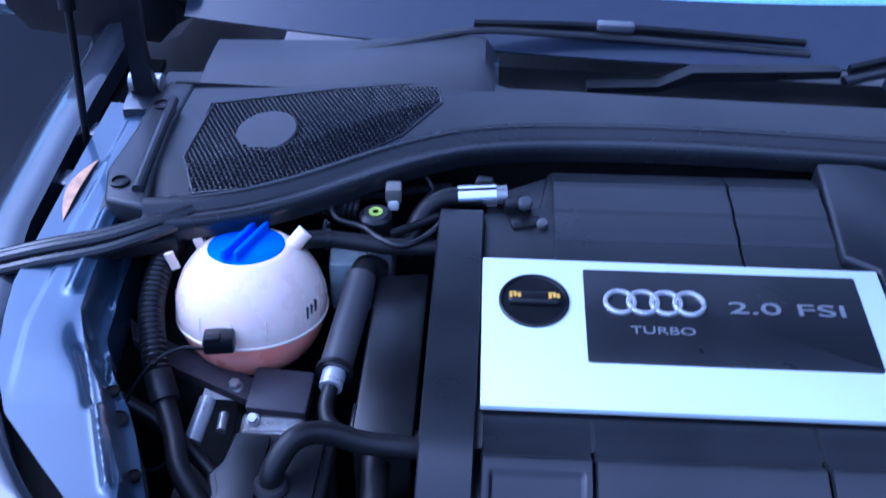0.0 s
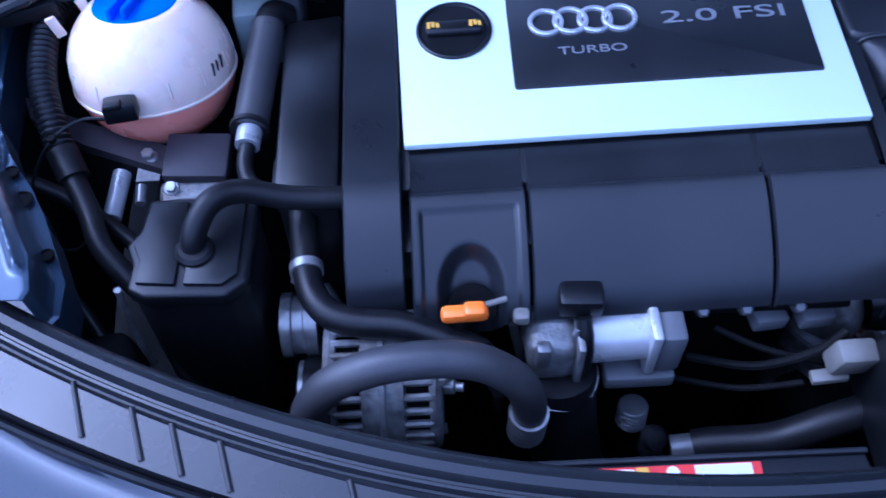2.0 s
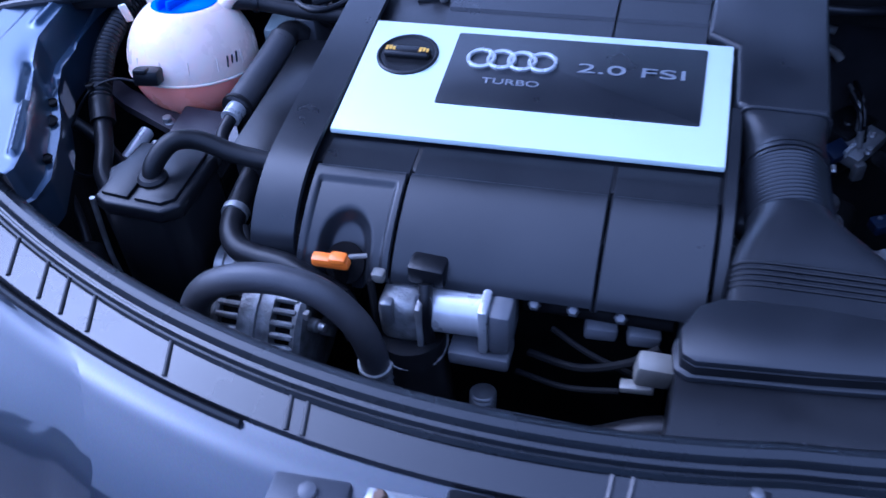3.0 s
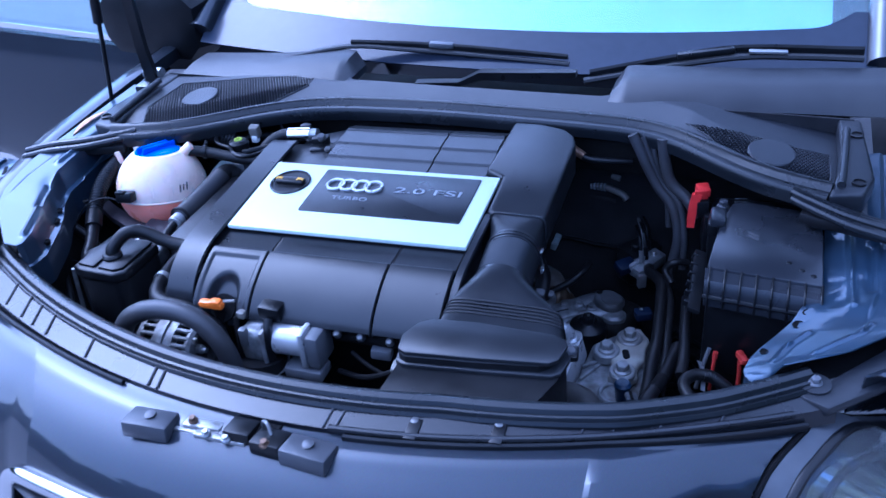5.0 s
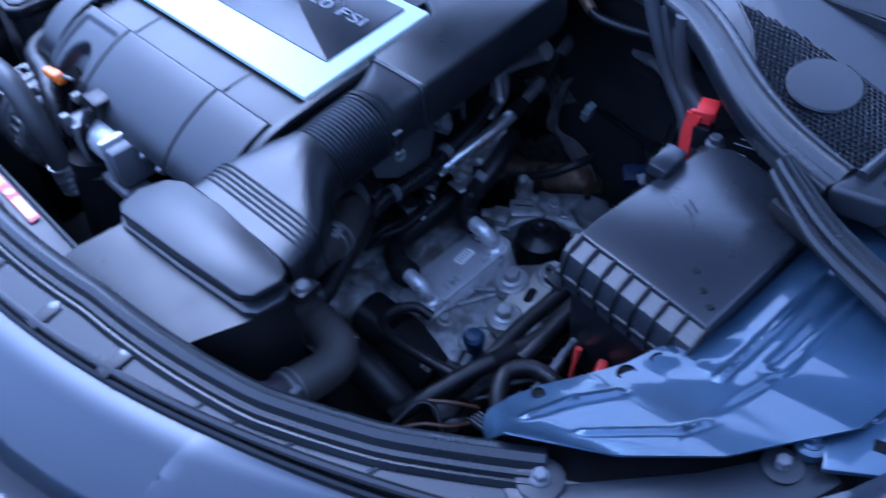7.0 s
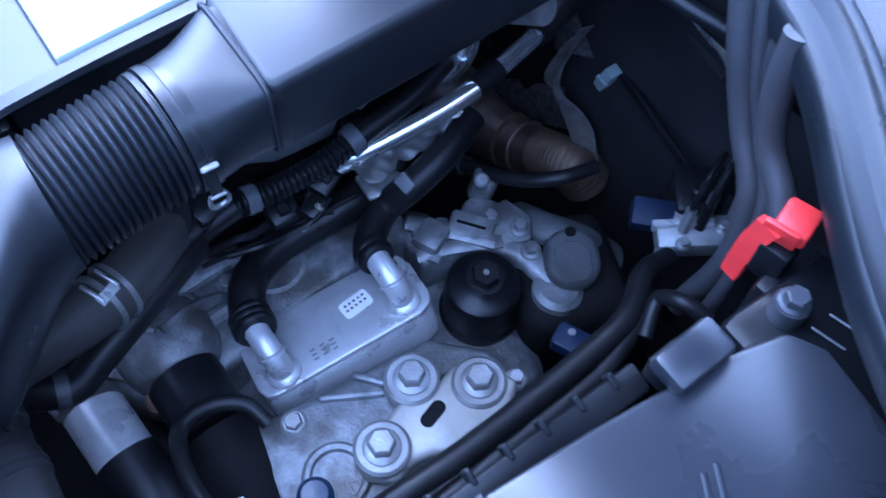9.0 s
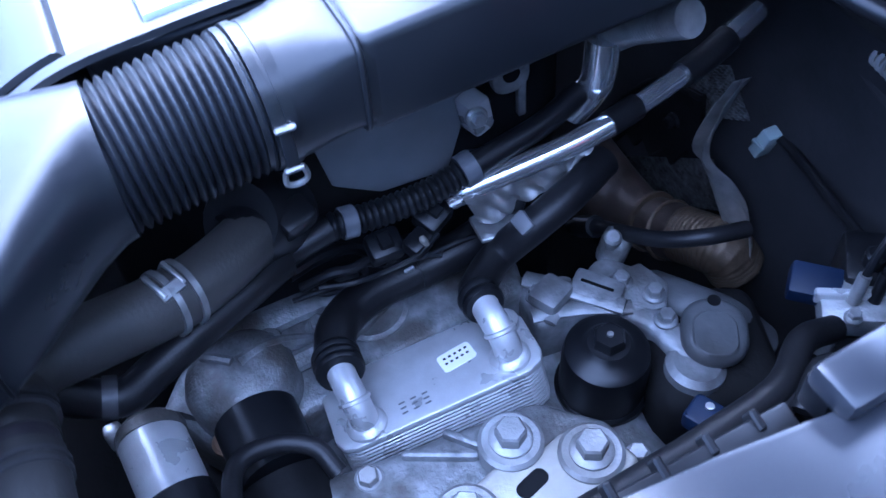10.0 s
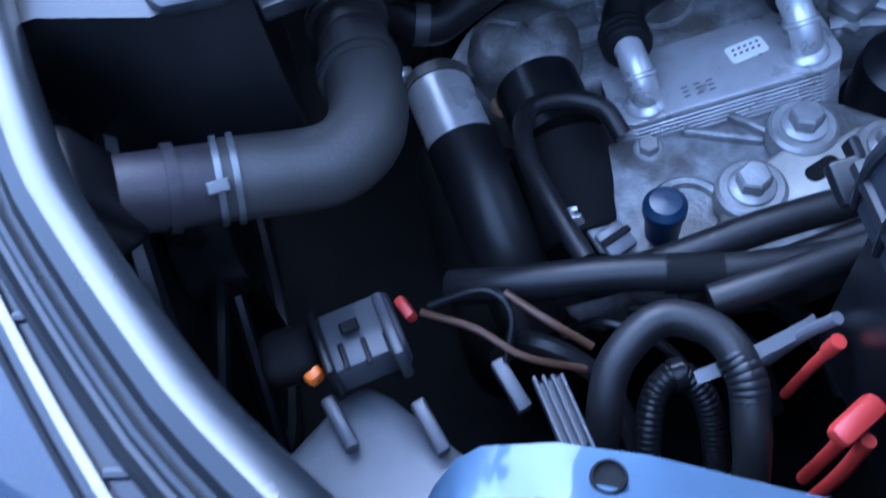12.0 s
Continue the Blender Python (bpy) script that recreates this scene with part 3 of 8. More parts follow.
swept([(x, lip_y(x) + 0.012 - 0.026 * min(1.0, max(0.0, (x - 0.2) / 0.2)) + 0.12 * max(0.0, x - 0.5), 0.856 + 0.004 * math.cos(x * 5) + 0.004 * min(1.0, max(0.0, (x - 0.2) / 0.2))) for x in [-0.60 + 0.015 * i for i in range(81)]], SEC, "front_seal", SEAL, "black rubber bonnet seal with two ridges")
sec2 = [(-0.020, -0.02), (-0.0215, -0.008), (-0.0205, 0.0), (-0.0175, 0.0035), (-0.0125, 0.0045), (-0.007, 0.0033), (-0.0035, 0.0035), (-0.001, 0.006), (0.002, 0.0095), (0.006, 0.0122), (0.0105, 0.0128), (0.0148, 0.011), (0.018, 0.0065), (0.0193, 0.0), (0.0185, -0.01), (0.018, -0.02)]
swept([(x, seal_y(x) + 0.014, 0.901 + 0.006 * (1 - abs(x) / 0.62)) for x in [-0.615 + 0.015 * i for i in range(83)]], sec2, "rear_seal", SEAL, "black rubber seal along the cowl edge")


# cowl under the windscreen
VENT_R = [(0.392, 0.398), (0.43, 0.368), (0.466, 0.322), (0.508, 0.268), (0.555, 0.248), (0.608, 0.238), (0.618, 0.30), (0.616, 0.372)]
VENT_L = [(-0.318, 0.428), (-0.36, 0.365), (-0.405, 0.325), (-0.46, 0.285), (-0.50, 0.262), (-0.575, 0.246), (-0.598, 0.30), (-0.592, 0.412), (-0.45, 0.448), (-0.325, 0.474)]


def inside(poly, x, y):
    c = False
    for (ax, ay), (bx, by) in zip(poly, poly[1:] + poly[:1]):
        if (ay > y) != (by > y) and x < (bx - ax) * (y - ay) / (by - ay) + ax:
            c = not c
    return c


def cowl_z(x, y):
    a = seal_y(x) + 0.03
    out = max(0.0, abs(x) - 0.4)
    return 0.917 - (0.15 if x > 0 else 0.05) * out - 0.014 * max(0.0, 1 - (y - a) / 0.07)


def cowl_rear(x):
    return 0.468 + 0.02 * min(1, max(0, (abs(x) - 0.24) / 0.03))


def cowl(u, v):
    x = (u - 0.5) * 1.34
    a, b = seal_y(x) + 0.03, cowl_rear(x)
    y = a + (b - a) * v
    return Vector((x, y, cowl_z(x, y)))


bm = grid(cowl, 180, 40)
bmesh.ops.delete(bm, geom=[f for f in bm.faces if inside(VENT_R, *f.calc_center_median().xy) or inside(VENT_L, *f.calc_center_median().xy)], context="FACES")
bmesh.ops.recalc_face_normals(bm, faces=bm.faces)
bmesh.ops.solidify(bm, geom=bm.faces[:], thickness=0.003)
part("cowl_panel", bm, COWL, car, "black weathered plastic cowl under the windscreen")
part("cowl_trough", box((0, 0.49, 0.845), (1.3, 0.22, 0.06), 0.005), DARK, car)
# sloping raised step of the cowl before the wipers
for s, x0, x1 in ((1, 0.262, 0.70), (-1, 0.262, 0.62)):
    rows = []
    for x, k in ((x0 - 0.012, 0.0), (x0 + 0.006, 0.9), (x0 + 0.02, 1.0), ((x0 + x1) / 2, 1.0 if s > 0 else 0.45), (x1, 1.0 if s > 0 else 0.1)):
        d = (0.16 if s > 0 else 0.02) * max(0, x - 0.4)
        rows.append([Vector((s * x, 0.450 + d, 0.912 - d * 0.3)), Vector((s * x, 0.486 + d, 0.914 + 0.022 * k)), Vector((s * x, 0.515 + d, 0.914 + 0.028 * k)), Vector((s * x, 0.552 + d, 0.913 + 0.030 * k)), Vector((s * x, 0.552 + d, 0.90)), Vector((s * x, 0.455 + d, 0.90))])
    part("cowl_step", loft(rows), COWL, car)


# honeycomb vents in the cowl, each with a round blank
def honeycomb(poly, cx, cy):
    bm2 = bmesh.new()
    p = 0.0060
    x0, y0 = min(q[0] for q in poly), min(q[1] for q in poly)
    hexa = [(math.sin(math.pi / 3 * k), math.cos(math.pi / 3 * k)) for k in range(6)]
    ro, ri = p / math.sqrt(3) * 1.01, p / math.sqrt(3) * 0.72
    for i in range(58):
        for j in range(58):
            x, y = x0 + p * (i + 0.5 * (j % 2)), y0 + p * 0.866 * j
            if not inside(poly, x, y) or math.hypot(x - cx, y - cy) < 0.035:
                continue
            z = cowl_z(x, y)
            a = [bm2.verts.new((x + ro * c, y + ro * d, z)) for c, d in hexa]
            b = [bm2.verts.new((x + ri * c, y + ri * d, z - 0.0004)) for c, d in hexa]
            e = [bm2.verts.new((x + ri * c, y + ri * d, z - 0.006)) for c, d in hexa]
            for k in range(6):
                m = (k + 1) % 6
                bm2.faces.new((a[k], a[m], b[m], b[k]))
                bm2.faces.new((b[k], b[m], e[m], e[k]))
            bm2.faces.new(e[::-1])
    return bm2


for poly, c in ((VENT_R, (0.530, 0.342)), (VENT_L, (-0.516, 0.354))):
    v = part("cowl_vent", honeycomb(poly, *c), COWL, car, "honeycomb air intake in black plastic", smooth=False)
    part("blank", lathe([(0.036, -0.006), (0.037, 0.0), (0.035, 0.0018), (0.0, 0.002)], (*c, cowl_z(*c)), (-0.12 if c[0] < 0 else 0.12, -0.1, 1), 40), COWL, v)
    part("vent_rim", tube([(x, y, cowl_z(x, y)) for x, y in poly + poly[:1]], 0.0018, 1, 8, smooth=False), COWL, v)


# windscreen with its black band
def screen(x, k):
    return Vector((x, 0.555 + 0.17 * x * x + 0.62 * k, 0.915 + 0.36 * k - 0.02 * x * x))


def band_edge(x):
    a = min(1.0, abs(x) / 0.64)
    return 0.135 + 0.03 * a * a + 0.5 * max(0.0, a - 0.9) * 9 * max(0.0, a - 0.9)


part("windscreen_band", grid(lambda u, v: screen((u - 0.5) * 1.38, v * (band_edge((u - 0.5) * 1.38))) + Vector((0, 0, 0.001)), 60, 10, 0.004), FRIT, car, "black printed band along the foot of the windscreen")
pane = part("windscreen", grid(lambda u, v: screen((u - 0.5) * 1.38, band_edge((u - 0.5) * 1.38) + v * (1.2 - band_edge((u - 0.5) * 1.38))), 60, 16, 0.004), GLASS, car, "tinted windscreen glass")
pane.visible_shadow = False
# dashboard coloured pale blue in place of the sky reflected by the glass
part("dashboard", grid(lambda u, v: Vector(((u - 0.5) * 1.24, 0.75 + 0.6 * v, 0.86 + 0.07 * v)), 8, 8, 0.01), DASH, car, "dashboard behind the glass, pale blue for reflected sky")
for s in (-1, 1):
    part("screen_pillar", tube([(s * 0.70, 0.66, 0.92), (s * 0.69, 0.95, 1.1), (s * 0.66, 1.35, 1.32)], 0.03, 4, 12), PAINT, car)
    part("body_side", grid(lambda u, v: Vector((s * (0.82 + 0.06 * math.sin(v * 3)), 0.7 + 2.0 * u, 0.92 - 0.65 * v)), 10, 8, 0.01), PAINT, car)
part("roof", grid(lambda u, v: Vector(((u - 0.5) * 1.25, 1.3 + 1.6 * v, 1.35 + 0.06 * math.sin(v * 3) - 0.15 * (u - 0.5) ** 2)), 8, 8, 0.01), PAINT, car)
part("cabin_rear", box((0, 2.3, 0.75), (1.55, 1.2, 0.9), 0.1, 3), PAINT, car)

# wipers
wl = part("wiper_arm", tube([(-0.56, 0.51, 0.905), (-0.47, 0.525, 0.918), (-0.39, 0.54, 0.930), (-0.285, 0.562, 0.945), (-0.18, 0.572, 0.941), (-0.07, 0.578, 0.936), (0.155, 0.58, 0.926)], 0.0075, 6, 8, flat=(0.6, 1)), BLACK, car)
part("wiper_blade", tube([(-0.285, 0.568, 0.950), (-0.1, 0.588, 0.944), (0.15, 0.59, 0.934)], 0.0055, 6, 6, flat=(1.3, 0.7)), BLACK, wl)
part("blade_hinge", box((-0.10, 0.588, 0.947), (0.05, 0.016, 0.012), 0.004, 2, (0, 2, 3)), GREYPL, wl)
part("wiper_link", loft([[Vector((-0.135, 0.515, 0.888)), Vector((-0.135, 0.535, 0.888)), Vector((-0.135, 0.535, 0.896)), Vector((-0.135, 0.515, 0.896))], [Vector((-0.045, 0.515, 0.894)), Vector((-0.045, 0.535, 0.894)), Vector((-0.045, 0.535, 0.903)), Vector((-0.045, 0.515, 0.903))], [Vector((-0.004, 0.518, 0.908)), Vector((-0.004, 0.540, 0.908)), Vector((-0.004, 0.540, 0.924)), Vector((-0.004, 0.518, 0.924))], [Vector((0.18, 0.522, 0.924)), Vector((0.18, 0.538, 0.924)), Vector((0.18, 0.538, 0.934)), Vector((0.18, 0.522, 0.934))]]), BLACK, wl)
wr = part("wiper_arm", tube([(0.192, 0.535, 0.913), (0.26, 0.555, 0.922), (0.335, 0.575, 0.934), (0.46, 0.59, 0.953), (0.56, 0.597, 0.956), (0.66, 0.602, 0.956)], 0.0085, 6, 8, flat=(0.7, 1)), BLACK, car)
part("wiper_blade", tube([(0.20, 0.55, 0.922), (0.335, 0.585, 0.943), (0.46, 0.605, 0.962), (0.66, 0.615, 0.965)], 0.006, 6, 6, flat=(1.3, 0.7)), BLACK, wr)
part("blade_hinge", box((0.40, 0.595, 0.955), (0.10, 0.016, 0.013), 0.004, 2, (0, -8, 6)), BLACK, wr)
part("arm_cap", box((0.505, 0.592, 0.964), (0.065, 0.012, 0.006), 0.002, 2, (0, 0, 4)), STEEL, wr)

# raised bonnet: its rear edge bows up between the hinges
def bonnet(u, v):
    x = (u - 0.5) * 2
    half = 0.745 - 0.10 * v
    X = x * half
    t = min(1.0, max(0.0, (0.56 - abs(X)) / 0.10))
    lift = 0.14 * t * t * (3 - 2 * t) * (1 - v)
    return Vector((X, 0.46 - 0.20 * v + 0.03 * (1 - abs(x) ** 2) * math.sin(v * 3.14), 1.12 + 0.3 * lift + 0.92 * v + 0.04 * (1 - abs(x) ** 2) * math.sin(v * 3.14)))


part("bonnet_lining", grid(bonnet, 48, 20, 0.012), DARK, car, "black underside of the raised bonnet")
part("bonnet", grid(lambda u, v: bonnet(u, v) + Vector((0, 0.018, 0.014)), 48, 20, 0.006), PAINT, car, "dark blue bonnet standing open")

# open front door
door = part("door", grid(lambda u, v: Vector((-0.83 - 0.80 * u - 0.03 * v, 0.80 + 0.10 * u - 0.03 * math.sin(v * math.pi), 0.405 + 0.41 * v + 0.06 * max(0, 0.15 - v) / 0.15 * u ** 8)), 30, 20, 0.05), PAINT, car, "dark blue front door standing wide open")
mir = [[Vector((-0.83 + a * w, 0.70 + d, 0.93 + b * h)) for a, b in ((1, 0.6), (0.8, 0.95), (0, 1), (-0.8, 0.9), (-1, 0.5), (-0.95, -0.4), (-0.75, -0.85), (0, -0.95), (0.75, -1), (0.98, -0.6))] for d, w, h in ((-0.06, 0.09, 0.05), (-0.05, 0.125, 0.075), (0.0, 0.14, 0.088), (0.05, 0.138, 0.088), (0.06, 0.12, 0.075))]
part("mirror", loft(mir), BLACK, door, "black door mirror")
part("door_window", grid(lambda u, v: Vector((-0.85 - 0.76 * u, 0.83 + 0.10 * u, 0.815 + 0.45 * v * min(1, 0.35 + u))), 6, 6, 0.004), GLASS, door)


# ---- bonnet latch, struts, seals and lamps at the edge of the bay ----
latch = thing("bonnet_latch", (-0.01, -0.38, 0.80), "black and zinc bonnet latch with two plastic catch boxes", "latch")
for x, y, s in ((-0.140, -0.392, 0.060), (0.070, -0.388, 0.060)):
    b = part("catch_box", box((x, y, 0.842), (s, 0.036, 0.022), 0.003, 2, (-8, 2, 4 if x < 0 else -3)), DUSTPL, latch)
    part("pip", lathe([(0.007, 0), (0.007, 0.003), (0.003, 0.004)], (x, y + 0.004, 0.853), (0, -0.1, 1), 18), DUSTPL, b)
part("slide_rail", box((-0.03, -0.385, 0.836), (0.16, 0.012, 0.010), 0.002, 2, (-8, 0, 0)), STEEL, latch)
part("latch_plate", box((-0.075, -0.372, 0.842), (0.05, 0.026, 0.006), 0.0015, 2, (-8, 0, 3)), STEEL, latch)
part("latch_plate", box((-0.045, -0.388, 0.840), (0.07, 0.014, 0.006), 0.0015, 2, (-8, 0, 0)), STEEL, latch)
part("latch_case", box((-0.022, -0.377, 0.846), (0.036, 0.032, 0.016), 0.003, 2, (-8, 0, 0)), BLACK, latch)
part("latch_case", box((0.020, -0.384, 0.844), (0.040, 0.034, 0.018), 0.003, 2, (-8, 0, -3)), BLACK, latch)
part("hook", tube([(0.0, -0.365, 0.838), (0.002, -0.366, 0.856), (0.012, -0.372, 0.860), (0.02, -0.38, 0.852)], 0.0024, 4, 8), GREYALU, latch)
part("gap", box((0.008, -0.372, 0.838), (0.03, 0.03, 0.02), 0.002, 1), DARK, latch)
hexbolt("screw", (-0.088, -0.378, 0.846), latch, (0, -0.1, 1), 0.008, 0.006, RUST)
hexbolt("screw", (0.020, -0.396, 0.852), latch, (0, -0.1, 1), 0.008, 0.006, RUST)
hexbolt("screw", (-0.062, -0.392, 0.844), latch, (0, -0.1, 1), 0.007, 0.006, STEEL)
hexbolt("screw", (-0.034, -0.394, 0.844), latch, (0, -0.1, 1), 0.007, 0.006, STEEL)

strut = thing("gas_strut", (-0.742, 0.365, 0.84), "black gas strut holding the bonnet up", "gas strut")
part("rod", tube([(-0.742, 0.365, 0.845), (-0.730, 0.378, 1.00), (-0.727, 0.382, 1.05)], 0.0045, 2, 12), BLACK, strut)
part("cylinder", tube([(-0.7275, 0.380, 1.04), (-0.718, 0.383, 1.14), (-0.712, 0.382, 1.235)], 0.0095, 2, 16), BLACK, strut)
part("ball_end", lathe([(0.0, -0.01), (0.009, -0.006), (0.009, 0.006), (0.0, 0.01)], (-0.742, 0.362, 0.843), (0, 0.6, 0.8), 16), BLACK, strut)
arm = thing("hinge_arm", (-0.69, 0.44, 0.87), "black steel bonnet hinge arm", "hinge")
part("lower_arm", loft([[V3 + Vector((0, 0, 0)) for V3 in (Vector((-0.70, 0.44, 0.87)), Vector((-0.67, 0.44, 0.87)), Vector((-0.67, 0.452, 0.87)), Vector((-0.70, 0.452, 0.87)))], [Vector((-0.69, 0.42, 0.97)), Vector((-0.668, 0.42, 0.97)), Vector((-0.668, 0.432, 0.97)), Vector((-0.69, 0.432, 0.97))], [Vector((-0.672, 0.395, 1.12)), Vector((-0.65, 0.395, 1.12)), Vector((-0.65, 0.407, 1.12)), Vector((-0.672, 0.407, 1.12))]]), BLACK, arm)
part("hinge_foot", box((-0.685, 0.44, 0.885), (0.05, 0.07, 0.03), 0.006, 2, (0, 0, 8)), PAINT, arm)
part("pivot", lathe([(0.012, -0.02), (0.012, 0.02)], (-0.685, 0.45, 0.91), (1, 0, 0), 18), STEEL, arm)

# corner mouldings where the cowl meets each wing
for s in (-1, 1):
    cm = thing("corner_moulding", (s * 0.64, 0.30, 0.86), "black plastic corner moulding of the cowl with screws", "moulding")
    part("moulding", slab([(s * x, y) for x, y in ((0.612, 0.205), (0.66, 0.215), (0.675, 0.27), (0.668, 0.36), (0.66, 0.46), (0.625, 0.46), (0.628, 0.36), (0.622, 0.27))][::s], 0.878, 0.909, 0.006, 3), COWL, cm)
    part("raised_edge", tube([(s * 0.628, 0.23, 0.912), (s * 0.632, 0.30, 0.914), (s * 0.636, 0.40, 0.918)], 0.006, 4, 10), COWL, cm)
    for y in (0.245, 0.40):
        part("screw", lathe([(0.0105, 0), (0.0105, 0.003), (0.008, 0.0035), (0.0075, 0.001), (0, 0.001)], (s * 0.652, y, 0.909), (0, 0, 1), 20), BLACK, cm)
    sb = thing("seal_block", (s * 0.64, 0.18, 0.86), "ribbed black rubber seal bridging wing and cowl", "seal")
    for k, (dy, z) in enumerate(((-0.011, 0.893), (0.0, 0.900), (0.011, 0.897))):
        part("ridge", tube([(s * 0.755, 0.135 + dy, z - 0.016), (s * 0.70, 0.145 + dy, z - 0.004), (s * 0.64, 0.165 + dy, z), (s * 0.585, 0.198 + dy * 0.8, z + 0.003), (s * 0.565, 0.212 + dy * 0.7, z + 0.004)], 0.0068, 5, 10), SEAL, sb)
    part("seal_base", box((s * 0.66, 0.168, 0.880), (0.17, 0.026, 0.018), 0.005, 2, (0, 0, s * -16)), RUBBER, sb)

# the channel between rail and wing, with brackets
for s in (-1, 1):
    ch = thing("wing_channel", (s * 0.73, 0.2, 0.80), "black drain channel between inner rail and wing", "channel")
    part("floor", loft([[Vector((s * (x + d), y, z)) for d, z in ((-0.03, 0.845), (0.03, 0.845), (0.03, 0.835), (-0.03, 0.835))] for x, y in ((0.60, -0.13), (0.68, -0.03), (0.722, 0.06), (0.738, 0.2), (0.748, 0.45), (0.752, 0.62))]), DARK, ch)
    for y in (0.05, 0.30, 0.40):
        part("bracket", box((s * 0.735, y, 0.862), (0.028, 0.03, 0.018), 0.004, 2, (0, 0, s * 6)), PAINT, ch)
    part("channel_plate", grid(lambda u, v: Vector((s * (0.702 + 0.014 * v * math.sin(u * 3.1)), 0.20 + 0.11 * u, 0.889 + 0.004 * math.sin(u * 3))), 10, 4, 0.0015), BROWN if s < 0 else INNER, ch)

for s in (-1, 1):
    wf = thing("wing_flange", (s * 0.75, 0.03, 0.84), "painted wing flange with bolts and a square hole", "flange")
    part("flange_plate", slab([(s * x, y) for x, y in ((0.728, 0.025), (0.745, -0.01), (0.80, 0.03), (0.80, 0.13), (0.745, 0.12), (0.732, 0.07))][::s], 0.862, 0.868, 0.002, 2), INNER, wf)
    # hole and slot of the flange: near-black plates in place of shaded openings
    part("square_hole", box((s * 0.766, 0.034, 0.8685), (0.012, 0.010, 0.0012), 0.0003, 1, (0, 0, s * 20)), DARK, wf)
    for x, y in ((0.728, 0.006), (0.746, 0.056)):
        part("flange_boss", lathe([(0.013, -0.006), (0.013, 0.002), (0.010, 0.004)], (s * x, y, 0.864), (0, 0, 1), 24), INNER, wf)
        hexbolt("flange_bolt", (s * x, y, 0.867), wf, (0, 0, 1), 0.009, 0.009, INNER)
    part("flange_slot", box((s * 0.770, 0.085, 0.8685), (0.006, 0.03, 0.0012), 0.0004, 1, (0, 0, s * -30)), DARK, wf)
    part("edge_strip", tube([(s * 0.785, 0.0, 0.868), (s * 0.797, 0.06, 0.869), (s * 0.80, 0.12, 0.870)], 0.004, 4, 8), INNER, wf)

# bolted brackets at the front corners
for s in (-1, 1):
    br = thing("lamp_bracket", (s * 0.64, -0.1, 0.83), "black lamp bracket bolted at the front corner", "bracket")
    part("plate", slab([(s * x, y) for x, y in ((0.575, -0.165), (0.62, -0.135), (0.68, -0.065), (0.73, 0.01), (0.76, 0.0), (0.74, -0.07), (0.68, -0.13), (0.62, -0.185))][::s], 0.842, 0.856, 0.004, 2), COWL, br)
    for x, y, r in ((0.605, -0.148, 0.010), (0.722, -0.02, 0.007)):
        part("recess", lathe([(r + 0.008, 0), (r + 0.008, 0.003), (r + 0.004, 0.0035)], (s * x, y, 0.856), (0, 0, 1), 26), COWL, br)
        hexbolt("bolt", (s * x, y, 0.858), br, (0, 0, 1), 0.010, r * 0.8, GREYPL)

# headlamp seen past the corner
def lamp_pt(s, y, out, drop=0.0):
    x = lamp_x(s, y) + 0.004
    return Vector((s * (x + out), y + out * 0.15, skin_z(s * min(x, 0.80), y) - 0.003 - drop - 0.35 * out - 1.6 * out * out))


for s in (-1, 1):
    y0 = -0.44 if s > 0 else -0.415
    lamp = thing("headlight", (s * 0.62, -0.22, 0.60), "clear headlight with a grey rim in the front corner", "headlight")
    part("rim", grid(lambda u, v: lamp_pt(s, y0 + 0.50 * u, 0.030 * v, 0.001), 40, 4, 0.004), GREYPL if s > 0 else COWL, lamp)
    part("gasket", tube([lamp_pt(s, y0 + 0.50 * k / 16, 0.034, -0.002) for k in range(17)], 0.006, 3, 8, flat=(0.7, 1)), BLACK, lamp)
    part("gap", tube([lamp_pt(s, y0 + 0.50 * k / 16, -0.001, 0.004) for k in range(17)], 0.004, 3, 8), DARK, lamp)
    part("lens", grid(lambda u, v: lamp_pt(s, y0 + 0.50 * u, 0.040 + 0.16 * v), 30, 14, 0.004), LENS, lamp)
    part("bezel", grid(lambda u, v: lamp_pt(s, y0 + 0.50 * u, 0.040 + 0.15 * v, 0.03 + 0.012 * math.sin(u * 25)), 60, 10, 0.003), CHROME, lamp)
    part("reflector", lathe([(0.045, 0), (0.05, 0.004), (0.04, 0.012), (0.02, 0.02)], lamp_pt(s, -0.30, 0.11, 0.04), (s * 0.4, -0.7, 0.6), 28), CHROME, lamp)
    part("inner_frame", tube([lamp_pt(s, -0.40 + 0.40 * k / 10, 0.075 + 0.02 * math.sin(k), 0.022) for k in range(11)], 0.006, 4, 8), DARK, lamp)

# grille: chrome frame with dark slats
gr = thing("radiator_grille", (0, -0.5, 0.40), "dark slatted radiator grille in a chrome frame", "grille")


half = [(0.0, 0.762), (0.15, 0.759), (0.30, 0.750), (0.355, 0.737), (0.382, 0.708), (0.385, 0.66), (0.345, 0.52), (0.29, 0.385), (0.25, 0.345)]
loop = [(-x, z) for x, z in half[::-1]] + half[1:] + [(-0.25, 0.345)]
part("frame", tube([gpt(x, z, -0.004) for x, z in loop], 0.013, 5, 14, flat=(1, 0.75)), CHROME, gr, "chrome grille frame")
for k in range(9):
    z = 0.715 - 0.043 * k
    w = 0.378 - max(0, (0.64 - z) * 0.40)
    part("slat", tube([gpt(-w + 2 * w * i / 10, z, 0.012) for i in range(11)], 0.008, 2, 8, flat=(0.5, 1.9)), COWL, gr)
